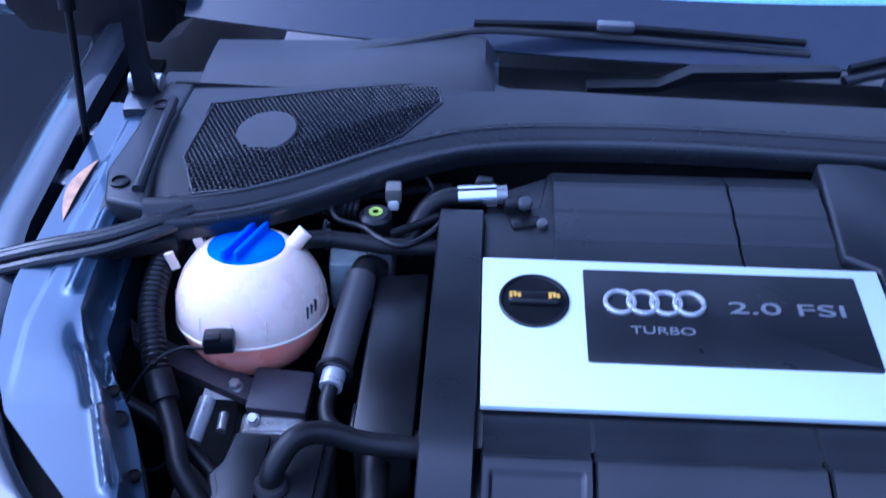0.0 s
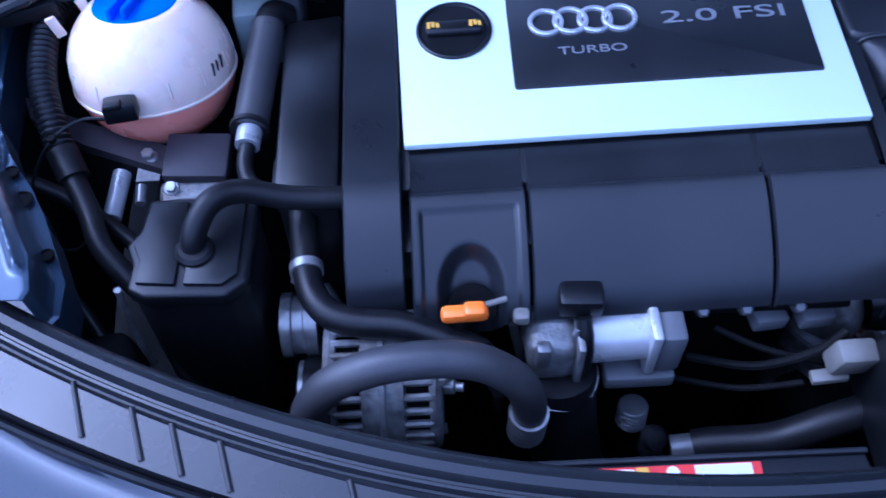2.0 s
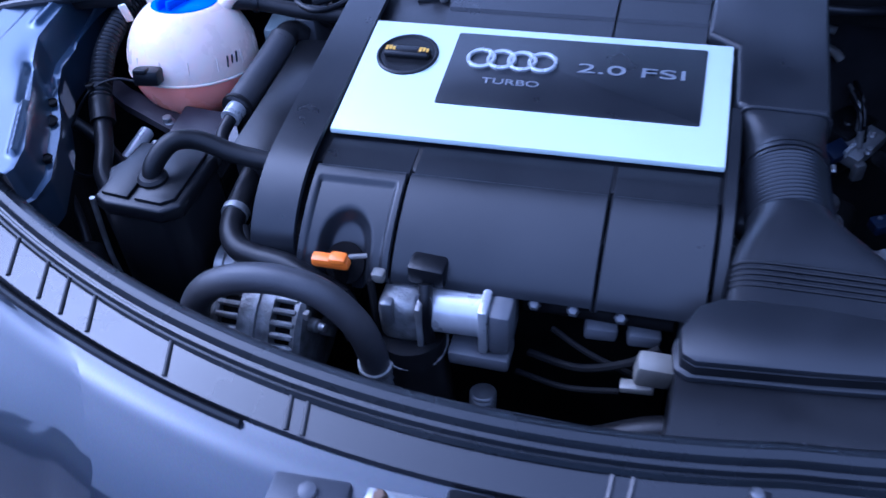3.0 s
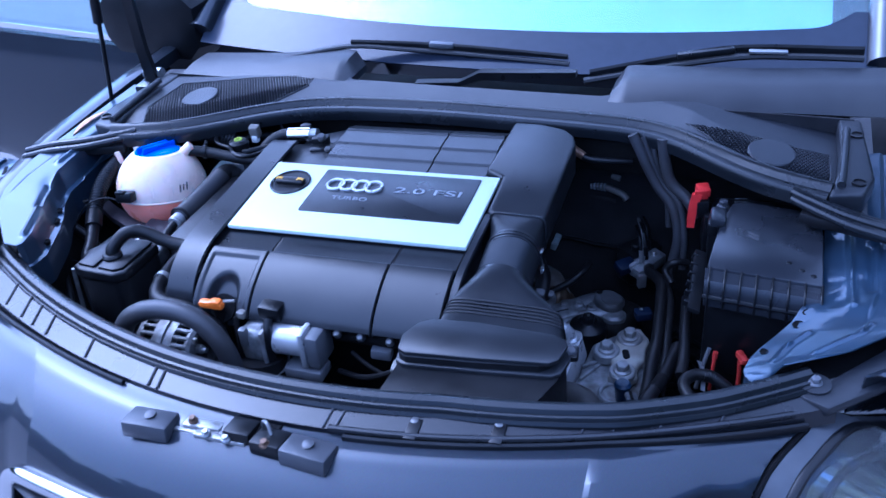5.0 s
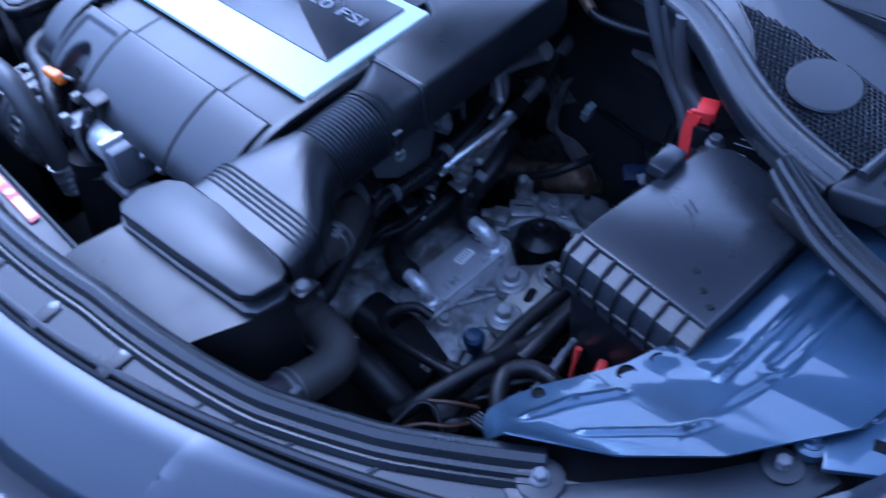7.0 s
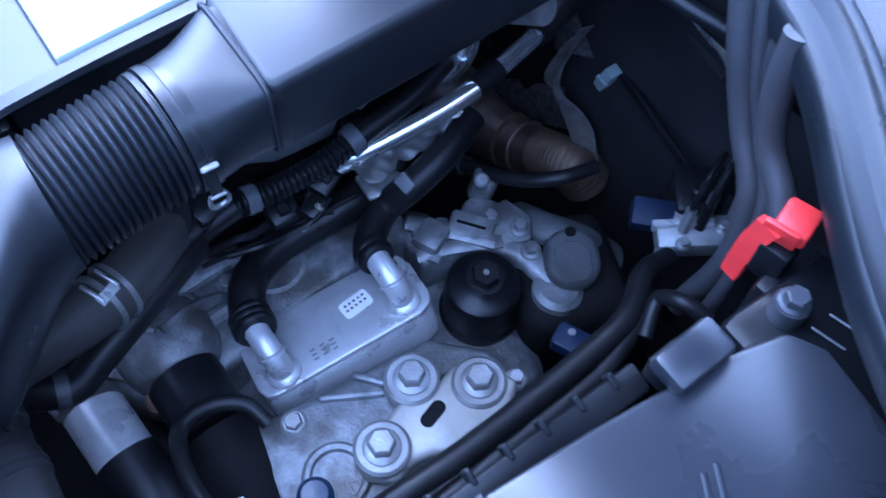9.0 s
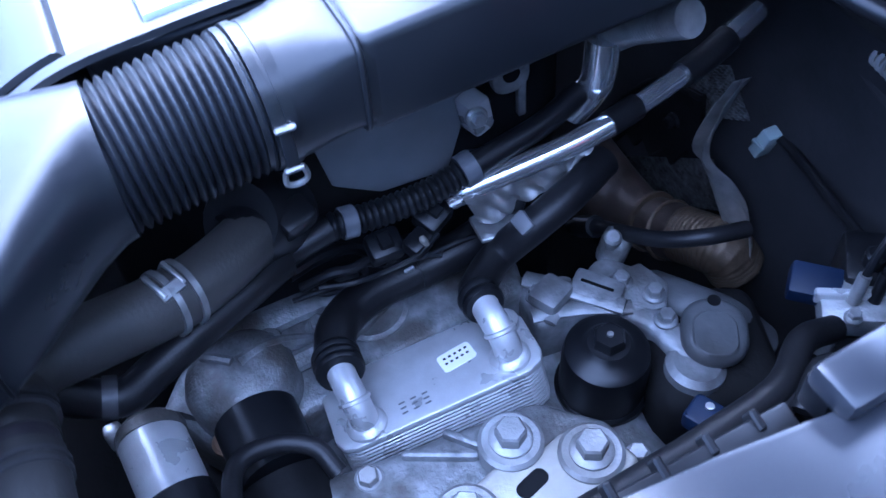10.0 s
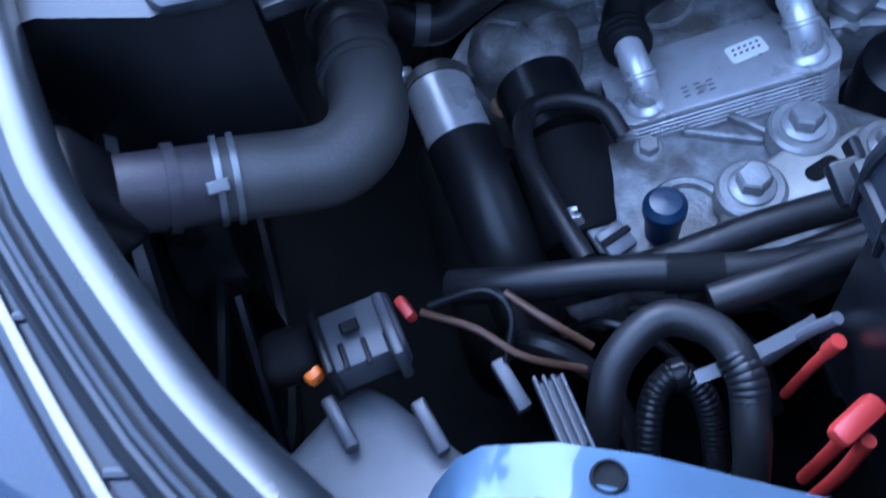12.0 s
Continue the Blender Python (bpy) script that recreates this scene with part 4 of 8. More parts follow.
for k in range(11):
    x = -0.325 + 0.065 * k
    part("bar", tube([gpt(x, 0.735, 0.02), gpt(x * 0.95, 0.57, 0.02), gpt(x * 0.75, 0.36, 0.02)], 0.004, 3, 6), GREYPL, gr)
part("backing", grid(lambda u, v: gpt((u - 0.5) * 0.76 * (1 - 0.28 * v), 0.745 - 0.39 * v, 0.05), 12, 8, 0.003), DARK, gr)
for i in range(4):
    ring = lathe([(0.0315, 0), (0.032, 0.006), (0.0335, 0.008), (0.037, 0.008), (0.039, 0.005), (0.0395, 0)], gpt(-0.088 + 0.0587 * i, 0.712, -0.008 - 0.002 * (i % 2)), (0, -1, 0.3), 40)
    bmesh.ops.delete(ring, geom=[f for f in ring.faces if len(f.verts) > 4], context="FACES_ONLY")
    part("badge_ring", ring, CHROME, gr)


# ---- engine cover ----
def cz(x, y):
    """The height of the engine cover's top plane."""
    return 0.8763 + 0.0321 * (x + 0.06) + 0.0757 * y


def laid(bm):
    for v in bm.verts:
        v.co.z += cz(v.co.x, v.co.y)
    return bm


cover = thing("engine_cover", (-0.06, 0.05, 0.80), "black plastic engine cover with a white stripe and badge panel", "engine cover")
FRONT = [(0.0, -0.010), (-0.038, -0.0095), (-0.0425, -0.008), (-0.0455, -0.0035), (-0.052, -0.0035), (-0.068, -0.0075), (-0.088, -0.0155), (-0.106, -0.025), (-0.121, -0.036), (-0.131, -0.047), (-0.136, -0.056)]


def front_strip(x0, x1, rows=FRONT, rise=0.0, z_off=0.0):
    """A strip of the curved front, with a turned-in edge on each side."""
    n = max(2, int((x1 - x0) / 0.012))
    xs = [x0, x0 + 0.0015] + [x0 + 0.0015 + (x1 - x0 - 0.003) * i / n for i in range(1, n)] + [x1 - 0.0015, x1]
    pr = spline([(0, a, b) for a, b in rows], 3)

    def at(i, j):
        x = xs[i]
        d = -0.004 if i in (0, len(xs) - 1) else 0.0
        return Vector((x, pr[j].y, pr[j].z + d + rise + z_off))
    return laid(grid(lambda u, v: at(round(u * (len(xs) - 1)), round(v * (len(pr) - 1))), len(xs) - 1, len(pr) - 1, 0.0025))


part("base", laid(slab([(-0.30, 0.26), (-0.303, -0.035), (0.14, -0.035), (0.142, 0.10), (0.21, 0.11), (0.212, 0.29), (0.19, 0.32), (0.1, 0.34), (-0.19, 0.34), (-0.2, 0.28)], -0.062, -0.011, 0.006, 2)), BLACK, cover)
part("base_front", laid(slab([(-0.30, -0.036), (-0.30, -0.085), (0.14, -0.085), (0.14, -0.036)], -0.07, -0.026, 0.006, 2)), BLACK, cover)
part("front_panel", front_strip(-0.1575, 0.0355), COVER, cover)
part("front_panel", front_strip(0.0375, 0.134), COVER, cover)
# front panel with the scoop over the dipstick
PROF = spline([(0, p, q) for p, q in FRONT], 10)


def scoop_at(u, v):
    x = -0.2545 + 0.095 * u
    p = PROF[round(v * (len(PROF) - 1))]
    y, z = p.y, p.z
    dx = abs(x + 0.207)
    frame_in = min(1, max(0, (-0.058 - y) / 0.004)) * min(1, max(0, (0.0405 - dx) / 0.003))
    z -= 0.0035 * frame_in
    ex = math.sqrt((dx / 0.029) ** 2 + (max(0.0, y + 0.118) / 0.036) ** 2)
    if ex < 1:
        k = min(1.0, (1 - ex) / 0.45)
        k = k * k * (3 - 2 * k)
        z -= k * (0.008 + 0.012 * min(1.0, max(0.0, (-0.085 - y) / 0.05)))
        y += 0.006 * k
    if u in (0.0, 1.0):
        z -= 0.004
    return Vector((x, y, z))


part("scoop_panel", laid(grid(scoop_at, 64, len(PROF) - 1, 0.002)), COVER, cover, "front panel with a scoop over the dipstick")
# near-black disc standing for the shade inside the scoop
part("scoop_opening", laid(lathe([(0.0205, -0.002), (0.0205, 0.001), (0.0, 0.0012)], (-0.207, -0.1225, -0.0545), (0, -0.80, 0.6), 28)), DARK, cover)
# long side frame on the belt side
bar = [(0.262, -0.006), (0.24, -0.001), (0.1, 0.0), (0.0, 0.0), (-0.045, -0.002), (-0.075, -0.011), (-0.098, -0.025), (-0.114, -0.043), (-0.120, -0.062), (-0.121, -0.085)]
bm = front_strip(-0.309, -0.2605, bar, 0.002)
part("side_frame", bm, COVER, cover, "long rounded side frame")
part("side_skirt", laid(slab([(-0.310, 0.255), (-0.310, -0.045), (-0.298, -0.06), (-0.296, 0.255)], -0.12, -0.006, 0.004, 2)), BLACK, cover)
bm = front_strip(0.1365, 0.149, [(0.09, -0.003), (0.05, -0.002), (0.0, -0.002), (-0.045, -0.004), (-0.075, -0.013), (-0.098, -0.027), (-0.118, -0.045), (-0.130, -0.066), (-0.134, -0.09)], 0.0)
part("side_frame", bm, COVER, cover)
# white stripe and badge panel
part("stripe", laid(slab([(-0.257, 0.001), (0.1355, 0.001), (0.1345, 0.183), (-0.2605, 0.185)], -0.006, 0.001, 0.0015, 2)), WHITE, cover, "white lacquered stripe across the cover")
panel = part("badge_panel", laid(slab(rrect(-0.1595, 0.1085, 0.053, 0.1705, 0.003), 0.0005, 0.0028, 0.0008, 2)), COVER, cover, "dark textured badge panel")


def badge_pose(x, y, h=0.003):
    m = Matrix.Translation((x, y, cz(x, y) + h))
    return m @ Euler((math.atan(0.0757), -math.atan(0.0321), 0)).to_matrix().to_4x4()


for i in range(4):
    cx = -0.1254 + 0.0222 * i
    ring = lathe([(0.0118, 0.0), (0.0119, 0.0030), (0.0128, 0.0042), (0.0152, 0.0042), (0.0162, 0.0030), (0.0162, 0.0)], (0, 0, 0), (0, 0, 1), 36)
    kill = [f for f in ring.faces if len(f.verts) > 4]
    bmesh.ops.delete(ring, geom=kill, context="FACES_ONLY")
    bmesh.ops.transform(ring, matrix=badge_pose(cx, 0.127, 0.0022 + 0.0004 * (i % 2)), verts=ring.verts)
    part("badge_ring", ring, BADGE, panel)
letters("lettering", "TURBO", 0.0125, badge_pose(-0.118, 0.086), GREYLET, panel, 0.0006, 1.5)
letters("lettering", "2.0 FSI", 0.0208, badge_pose(-0.0225, 0.1135), GREYLET, panel, 0.0008, 2.06)

# oil filler cap sunk into the stripe
cap = part("oil_cap", lathe([(0.0345, -0.002), (0.0345, 0.003), (0.033, 0.0038), (0.0315, 0.0036), (0.030, 0.0018), (0.0, 0.0016)], (-0.2085, 0.127, cz(-0.2085, 0.127)), (-0.03, -0.075, 1), 48), BLACK, cover, "round black oil filler cap with yellow marks")
part("cap_grip", box((-0.2085, 0.127, cz(-0.2085, 0.127) + 0.004), (0.052, 0.016, 0.009), 0.004, 3, (4, -2, 0)), BLACK, cap)
for dx in (-0.019, 0.019):
    for k in range(3):
        part("mark", box((-0.2085 + dx + (k - 1) * 0.004, 0.127 + (k % 2) * 0.001, cz(-0.2085 + dx, 0.127) + 0.0088), (0.003, 0.0075 - k * 0.001, 0.0006), 0, 1, (4, -2, 6 * k)), YELLOW, cap)


# stepped rear panels
def rear(x0, x1):
    prof = [(0.188, -0.010), (0.19, -0.006), (0.222, -0.006), (0.225, -0.0032), (0.262, -0.0040), (0.265, -0.0012), (0.305, -0.0030), (0.308, -0.0004), (0.338, -0.012), (0.348, -0.03), (0.35, -0.06)]
    return laid(grid(lambda u, v: Vector((x0 + (x1 - x0) * u, prof[round(v * (len(prof) - 1))][0], prof[round(v * (len(prof) - 1))][1])), 10, len(prof) - 1, 0.003))


part("rear_panel", rear(-0.185, 0.0055), COVER, cover)
part("rear_panel", rear(0.0085, 0.106), COVER, cover)
part("rear_ledge", laid(slab([(-0.258, 0.19), (-0.19, 0.19), (-0.19, 0.335), (-0.258, 0.30)], -0.05, -0.016, 0.003, 2)), COVER, cover)
# raised intake housing
pts = [(0.112, 0.352), (0.106, 0.20), (0.138, 0.183), (0.140, 0.092), (0.150, 0.086), (0.222, 0.083), (0.230, 0.088), (0.230, 0.292), (0.222, 0.318), (0.203, 0.337), (0.16, 0.351)]
part("intake_housing", laid(slab(pts, -0.055, 0.003, 0.006, 3)), COVER, cover, "raised air housing at the end of the cover")
skirt = [(0.119, 0.348), (0.113, 0.203), (0.143, 0.187), (0.144, 0.105), (0.178, 0.102), (0.182, 0.28), (0.178, 0.305), (0.168, 0.325), (0.15, 0.343)]
part("housing_skirt", laid(slab(skirt, -0.072, -0.0552, 0.003, 2)), COVER, cover)

# ---- air intake duct ----
def ov(cx, cy, cz_, w, h, n=28, p=2.6, skew=0.0):
    out = []
    for k in range(n):
        a = 2 * math.pi * k / n
        c, s_ = math.cos(a), math.sin(a)
        x, z = math.copysign(abs(c) ** (2 / p), c) * w, math.copysign(abs(s_) ** (2 / p), s_) * h
        out.append(Vector((cx + x, cy + skew * x, cz_ + z)))
    return out


duct = thing("intake_duct", (0.2, -0.1, 0.80), "black plastic air intake duct with a ribbed bellows", "air duct")
part("trumpet", loft([ov(0.1935, 0.036, 0.857, 0.0395, 0.0365, p=2.1), ov(0.193, 0.046, 0.8575, 0.0393, 0.0366, p=2.2), ov(0.192, 0.056, 0.859, 0.0388, 0.0355, p=2.4), ov(0.1905, 0.066, 0.8615, 0.0388, 0.0330, p=3.0), ov(0.189, 0.076, 0.864, 0.0398, 0.0300, p=4.2), ov(0.1885, 0.084, 0.866, 0.0412, 0.0280, p=6), ov(0.1885, 0.092, 0.866, 0.0415, 0.0270, p=7)]), COVER, duct, "flared neck of the duct")
rim = ov(0.1885, 0.0845, 0.866, 0.0425, 0.0288, p=6.5)
part("neck_rim", tube([*rim, rim[0]], 0.0018, 1, 8, smooth=False, ends=False), COVER, duct)
for y, r, w, m in ((0.0435, 0.0405, 0.006, BELLOW), (0.0355, 0.0410, 0.005, BELLOW), (0.0295, 0.0398, 0.004, COVER)):
    part("neck_band", tube([(0.1935, y + w / 2, 0.857), (0.1938, y - w / 2, 0.857)], r, 3, 40, flat=(0.94, 1.0)), m, duct)
part("bellows", tube([(0.194, 0.034, 0.8567), (0.1965, -0.004, 0.8555), (0.2005, -0.045, 0.8535)], 0.0364, 8, 44, ribs=0.0036, pitch=0.0047, flat=(0.95, 1.0)), BELLOW, duct, "finely ribbed rubber bellows")
clp = part("band_clip", box((0.2342, 0.0405, 0.853), (0.0030, 0.007, 0.026), 0.001, 2, (0, -6, 0)), COVER, duct)
part("clip_loop", tube([(0.2355, 0.0355, 0.838), (0.2362, 0.0350, 0.832), (0.2355, 0.0405, 0.829), (0.2362, 0.046, 0.832), (0.2355, 0.0455, 0.838)], 0.0016, 3, 8), STEEL, clp)
for dz in (-0.013, 0.013):
    part("clip_tooth", box((0.2362, 0.0405, 0.853 + dz), (0.004, 0.011, 0.003), 0.001, 1, (0, -6, 0)), STEEL, clp)
part("funnel", loft([ov(0.2000, -0.040, 0.8537, 0.0405, 0.0385, p=2.1), ov(0.2010, -0.047, 0.8537, 0.0415, 0.0385, p=2.2), ov(0.2045, -0.060, 0.8535, 0.0470, 0.0378, p=2.6), ov(0.2110, -0.080, 0.8527, 0.0590, 0.0350, p=3.4, skew=0.02), ov(0.2195, -0.101, 0.8515, 0.0715, 0.0315, p=4.8, skew=0.03), ov(0.2255, -0.118, 0.8505, 0.0790, 0.0285, p=6, skew=0.02), ov(0.2285, -0.152, 0.8495, 0.0830, 0.0255, p=6)]), COVER, duct, "flared funnel of the duct")
for k in range(5):
    o = ov(0.2232 + 0.0010 * k, -0.1115 - 0.0058 * k, 0.8510 - 0.0002 * k, 0.0768 + 0.0012 * k, 0.0302 - 0.0007 * k, n=40, p=5.6, skew=0.02)
    part("funnel_rib", tube([*o, o[0]], 0.0014, 1, 6, smooth=False, ends=False), BLACK, duct)


def lid_z(x, y):
    """The height of the scoop's lid, rising to the rear."""
    return 0.872 + 0.02 * (x - 0.22) + 0.10 * (y + 0.20)


LID = [(0.111, -0.190), (0.124, -0.165), (0.142, -0.1545), (0.200, -0.1505), (0.300, -0.1545), (0.3165, -0.160), (0.3215, -0.170), (0.3155, -0.196), (0.305, -0.2035), (0.215, -0.2125), (0.125, -0.2195), (0.114, -0.214)]


def raised(bm2, d=0.0):
    for v in bm2.verts:
        v.co.z += lid_z(v.co.x, v.co.y) + d
    return bm2


part("scoop_lid", raised(slab(LID, -0.007, 0.0, 0.0022, 2)), COVER, duct, "flat lid of the air scoop")
part("lid_core", raised(slab([(x - (0.012 if x > 0.25 else 0.0), y) for x, y in LID], -0.018, -0.0065, 0.001, 1)), BLACK, duct)
part("lid_edge", raised(slab([(x + (0.004 if x > 0.2 else -0.004), y - 0.003) for x, y in LID], -0.024, -0.0175, 0.002, 2)), COVER, duct)
rows = []
for (x0, y0), (x1, y1), d, zb in (((0.114, -0.170), (0.318, -0.164), -0.0225, 0.74), ((0.112, -0.222), (0.316, -0.206), -0.0235, 0.74), ((0.110, -0.270), (0.300, -0.254), -0.0165, 0.74), ((0.104, -0.300), (0.286, -0.284), -0.026, 0.73)):
    za, zc = lid_z(x0, y0) + d, lid_z(x1, y1) + d
    rows.append([Vector((x0, y0, za)), Vector((x1, y1, zc)), Vector((x1, y1, zb)), Vector((x0, y0, zb))])
part("scoop_body", loft(rows), BLACK, duct)
for x, y in ((0.158, -0.228), (0.256, -0.222)):
    part("rib", tube([(x, y, lid_z(x, y) - 0.0265), (x - 0.010, y - 0.034, lid_z(x, y) - 0.0225)], 0.0022, 2, 6, smooth=False), COVER, duct)
part("bolt_tab", box((0.316, -0.150, 0.846), (0.028, 0.024, 0.008), 0.002, 2, (0, -8, 8)), BLACK, duct)
part("bolt", lathe([(0.0075, 0), (0.0075, 0.003), (0.0050, 0.0055)], (0.320, -0.150, 0.851), (0.3, -0.2, 1), 20), DUSTPL, duct)

# ---- coolant tank ----
tank = thing("coolant_tank", (-0.505, 0.165, 0.735), "milky white spherical coolant tank with pink coolant and a blue cap", "coolant tank")
TC = Vector((-0.502, 0.168, 0.820))


def ball(z0, z1, r=0.0775, n=14):
    return [(max(1e-6, (r * r - (z0 + (z1 - z0) * i / n) ** 2)) ** 0.5 if abs(z0 + (z1 - z0) * i / n) < r else 0.001, z0 + (z1 - z0) * i / n) for i in range(n + 1)]


AX = Vector((-0.03, 0.20, 1)).normalized()
part("upper_shell", lathe(ball(-0.009, 0.0660, 0.079, n=26) + [(0.037, 0.0665)], TC, AX, 56), TANK, tank, "milky translucent upper shell")
part("lower_shell", lathe(ball(-0.0785, -0.0095, 0.0789, 20), TC, AX, 48), PINK, tank, "pink coolant showing through the shell")
part("shell_seam", lathe([(0.0778, -0.0105), (0.0804, -0.0098), (0.0804, -0.0080), (0.0778, -0.0070)], TC, AX, 56), TANK, tank)
for k in range(14):
    a = 2 * math.pi * k / 14 + 0.2
    q = Matrix.Rotation(a, 4, AX) @ Vector((1, 0, 0.03)).normalized()
    part("shell_rib", tube([TC + q * 0.0786 + AX * 0.004, TC + q * 0.0765 + AX * 0.020], 0.0011, 2, 6, smooth=False), TANK, tank)
bc = part("blue_cap", lathe([(0.0385, 0.054), (0.0410, 0.057), (0.0410, 0.064), (0.0390, 0.0675), (0.030, 0.0700), (0.0, 0.0712)], TC, AX, 40), BLUE, tank, "bright blue screw cap with a double grip bar")
for d in (-0.0065, 0.0065):
    part("grip_bar", box(TC + AX * 0.0735 + Vector((d, -0.002, 0.0)), (0.0055, 0.072, 0.013), 0.0025, 2, (-11, 0, -14)), BLUE, bc)
part("nipple", tube([TC + Vector((0.040, 0.022, 0.055)), TC + Vector((0.056, 0.036, 0.070))], 0.009, 2, 14, smooth=False), TANK, tank)
for i in range(3):
    part("level_mark", box(TC + Vector((0.0665 + 0.003 * i, -0.036 + 0.006 * i, 0.022)), (0.002, 0.004, 0.013 - 0.003 * (i == 1)), 0.0004, 1, (-10, 10, 35)), INK, tank)
lvl = part("level_sensor", box(TC + Vector((-0.012, -0.084, 0.024)), (0.030, 0.024, 0.018), 0.003, 2, (-15, 0, 10)), BLACK, tank, "black level sensor plug")
part("plug_latch", box(TC + Vector((-0.016, -0.090, 0.035)), (0.016, 0.014, 0.006), 0.002, 2, (-15, 0, 10)), BLACK, lvl)
for x in (-0.078, -0.055):
    part("bracket_tab", box(TC + Vector((x, 0.0 + (x + 0.078) * 1.1, 0.05)), (0.010, 0.004, 0.024), 0.0015, 2, (0, -12, 20)), TANK, tank)

# ---- fuse box and battery cover ----
fuse = thing("fuse_box", (0.54, 0.12, 0.66), "black plastic fuse and battery box with a flat ribbed lid", "fuse box")
part("box_body", slab([(0.466, 0.045), (0.606, 0.032), (0.612, 0.225), (0.472, 0.235)], 0.69, 0.838, 0.004, 2), BLACK, fuse)
lid = part("lid", slab([(0.463, 0.058), (0.612, 0.044), (0.612, 0.17), (0.605, 0.232), (0.50, 0.245), (0.482, 0.235), (0.473, 0.195), (0.466, 0.12)], 0.838, 0.862, 0.004, 2, pose(0, 0, 0.0, 0, 0, 0)), LIDPL, fuse, "flat black lid, dusty")
part("lid_front", loft([[Vector((0.461, 0.060, 0.858)), Vector((0.613, 0.046, 0.858)), Vector((0.613, 0.046, 0.838)), Vector((0.461, 0.060, 0.838))], [Vector((0.462, 0.040, 0.852)), Vector((0.613, 0.026, 0.852)), Vector((0.613, 0.026, 0.826)), Vector((0.462, 0.040, 0.826))], [Vector((0.464, 0.032, 0.838)), Vector((0.612, 0.018, 0.838)), Vector((0.612, 0.018, 0.815)), Vector((0.464, 0.032, 0.815))]]), LIDPL, fuse)
for k in range(8):
    x = 0.468 + 0.0205 * k
    y = 0.060 - (x - 0.461) * 0.092
    part("lid_rib", tube([(x, y, 0.8605), (x, y - 0.020, 0.8535), (x + 0.0005, y - 0.029, 0.838), (x + 0.001, y - 0.028, 0.815)], 0.0018, 3, 6), BLACK, lid)
part("rib_bar", tube([(0.462, 0.033, 0.830), (0.613, 0.019, 0.830)], 0.004, 2, 8, smooth=False), BLACK, lid)
for (x, y, z), rz in (((0.466, 0.183, 0.866), 4), ((0.606, 0.205, 0.868), -8)):
    part("clip", box((x, y, z), (0.022, 0.040, 0.014), 0.004, 2, (0, 6, rz)), LIDPL, lid)
    part("clip_tongue", box((x - 0.006, y - 0.006, z - 0.014), (0.014, 0.022, 0.02), 0.003, 2, (0, 0, rz)), BLACK, lid)
for dy in (-0.004, 0.004):
    part("lid_mark", box((0.519, 0.149 + dy, 0.8622), (0.018, 0.003, 0.002), 0.0008, 1, (0, 0, -30)), LIDPL, lid)
for x, y in ((0.585, 0.075), (0.568, 0.09), (0.6, 0.064)):
    part("lid_pip", lathe([(0.004, 0), (0.003, 0.0015)], (x, y, 0.862), (0, 0, 1), 12), BLACK, lid)

red = thing("terminal_cover", (0.425, 0.285, 0.79), "bright red plastic battery terminal cover, flipped open", "terminal cover")
part("flap", box((0.434, 0.300, 0.843), (0.021, 0.022, 0.015), 0.003, 2, (10, 0, 18)), RED, red)
part("flap_rim", box((0.433, 0.289, 0.840), (0.022, 0.004, 0.018), 0.0015, 2, (10, 0, 18)), RED, red)
part("tongue", loft([[Vector((x - w, 0.290, z)), Vector((x + w, 0.290, z)), Vector((x + w, 0.284, z)), Vector((x - w, 0.284, z))] for x, z, w in ((0.427, 0.842, 0.008), (0.422, 0.82, 0.007), (0.4205, 0.798, 0.0065), (0.420, 0.780, 0.006))]), RED, red)
part("inner_block", box((0.436, 0.292, 0.815), (0.020, 0.016, 0.03), 0.003, 2, (0, 0, 10)), BLACK, red)

# ---- gearbox side: oil cooler and mounting ----
cooler = thing("oil_cooler", (0.235, 0.115, 0.575), "stacked-plate aluminium oil cooler with two bent nipples", "oil cooler")
E1 = Vector((0.010, 0.132, 0.018)).normalized()
E2 = Vector((0.075, -0.012, 0.012))
E2 = (E2 - E1 * E2.dot(E1)).normalized()
E3 = E2.cross(E1)
E3 = E3 if E3.z > 0 else -E3
CC = Vector((0.2345, 0.099, 0.606))
CM = Matrix((E1, E2, E3)).transposed().to_4x4()
CM.translation = CC
outline = [(-0.077, -0.022), (-0.0735, -0.0305), (-0.065, -0.034), (0.052, -0.034), (0.072, -0.024), (0.077, -0.015), (0.077, 0.020), (0.073, 0.029), (0.062, 0.034), (-0.065, 0.034), (-0.0735, 0.0305), (-0.077, 0.022)]
part("top_plate", slab(outline, 0.0, 0.006, 0.002, 2, CM), ALU, cooler)
for k in range(11):
    part("cooler_plate", slab([(x * 0.985, y * 0.985) for x, y in outline], -0.0035 * k - 0.0026, -0.0035 * k - 0.0006, 0.0005, 1, CM), ALU, cooler)
# near-black filler: paints the shade between the cooler plates
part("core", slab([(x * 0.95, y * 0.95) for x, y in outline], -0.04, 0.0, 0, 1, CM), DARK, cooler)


def cpt(a, b, c):
    return CM @ Vector((a, b, c))


NIP = ((-0.053, 0.019), (0.055, 0.016))
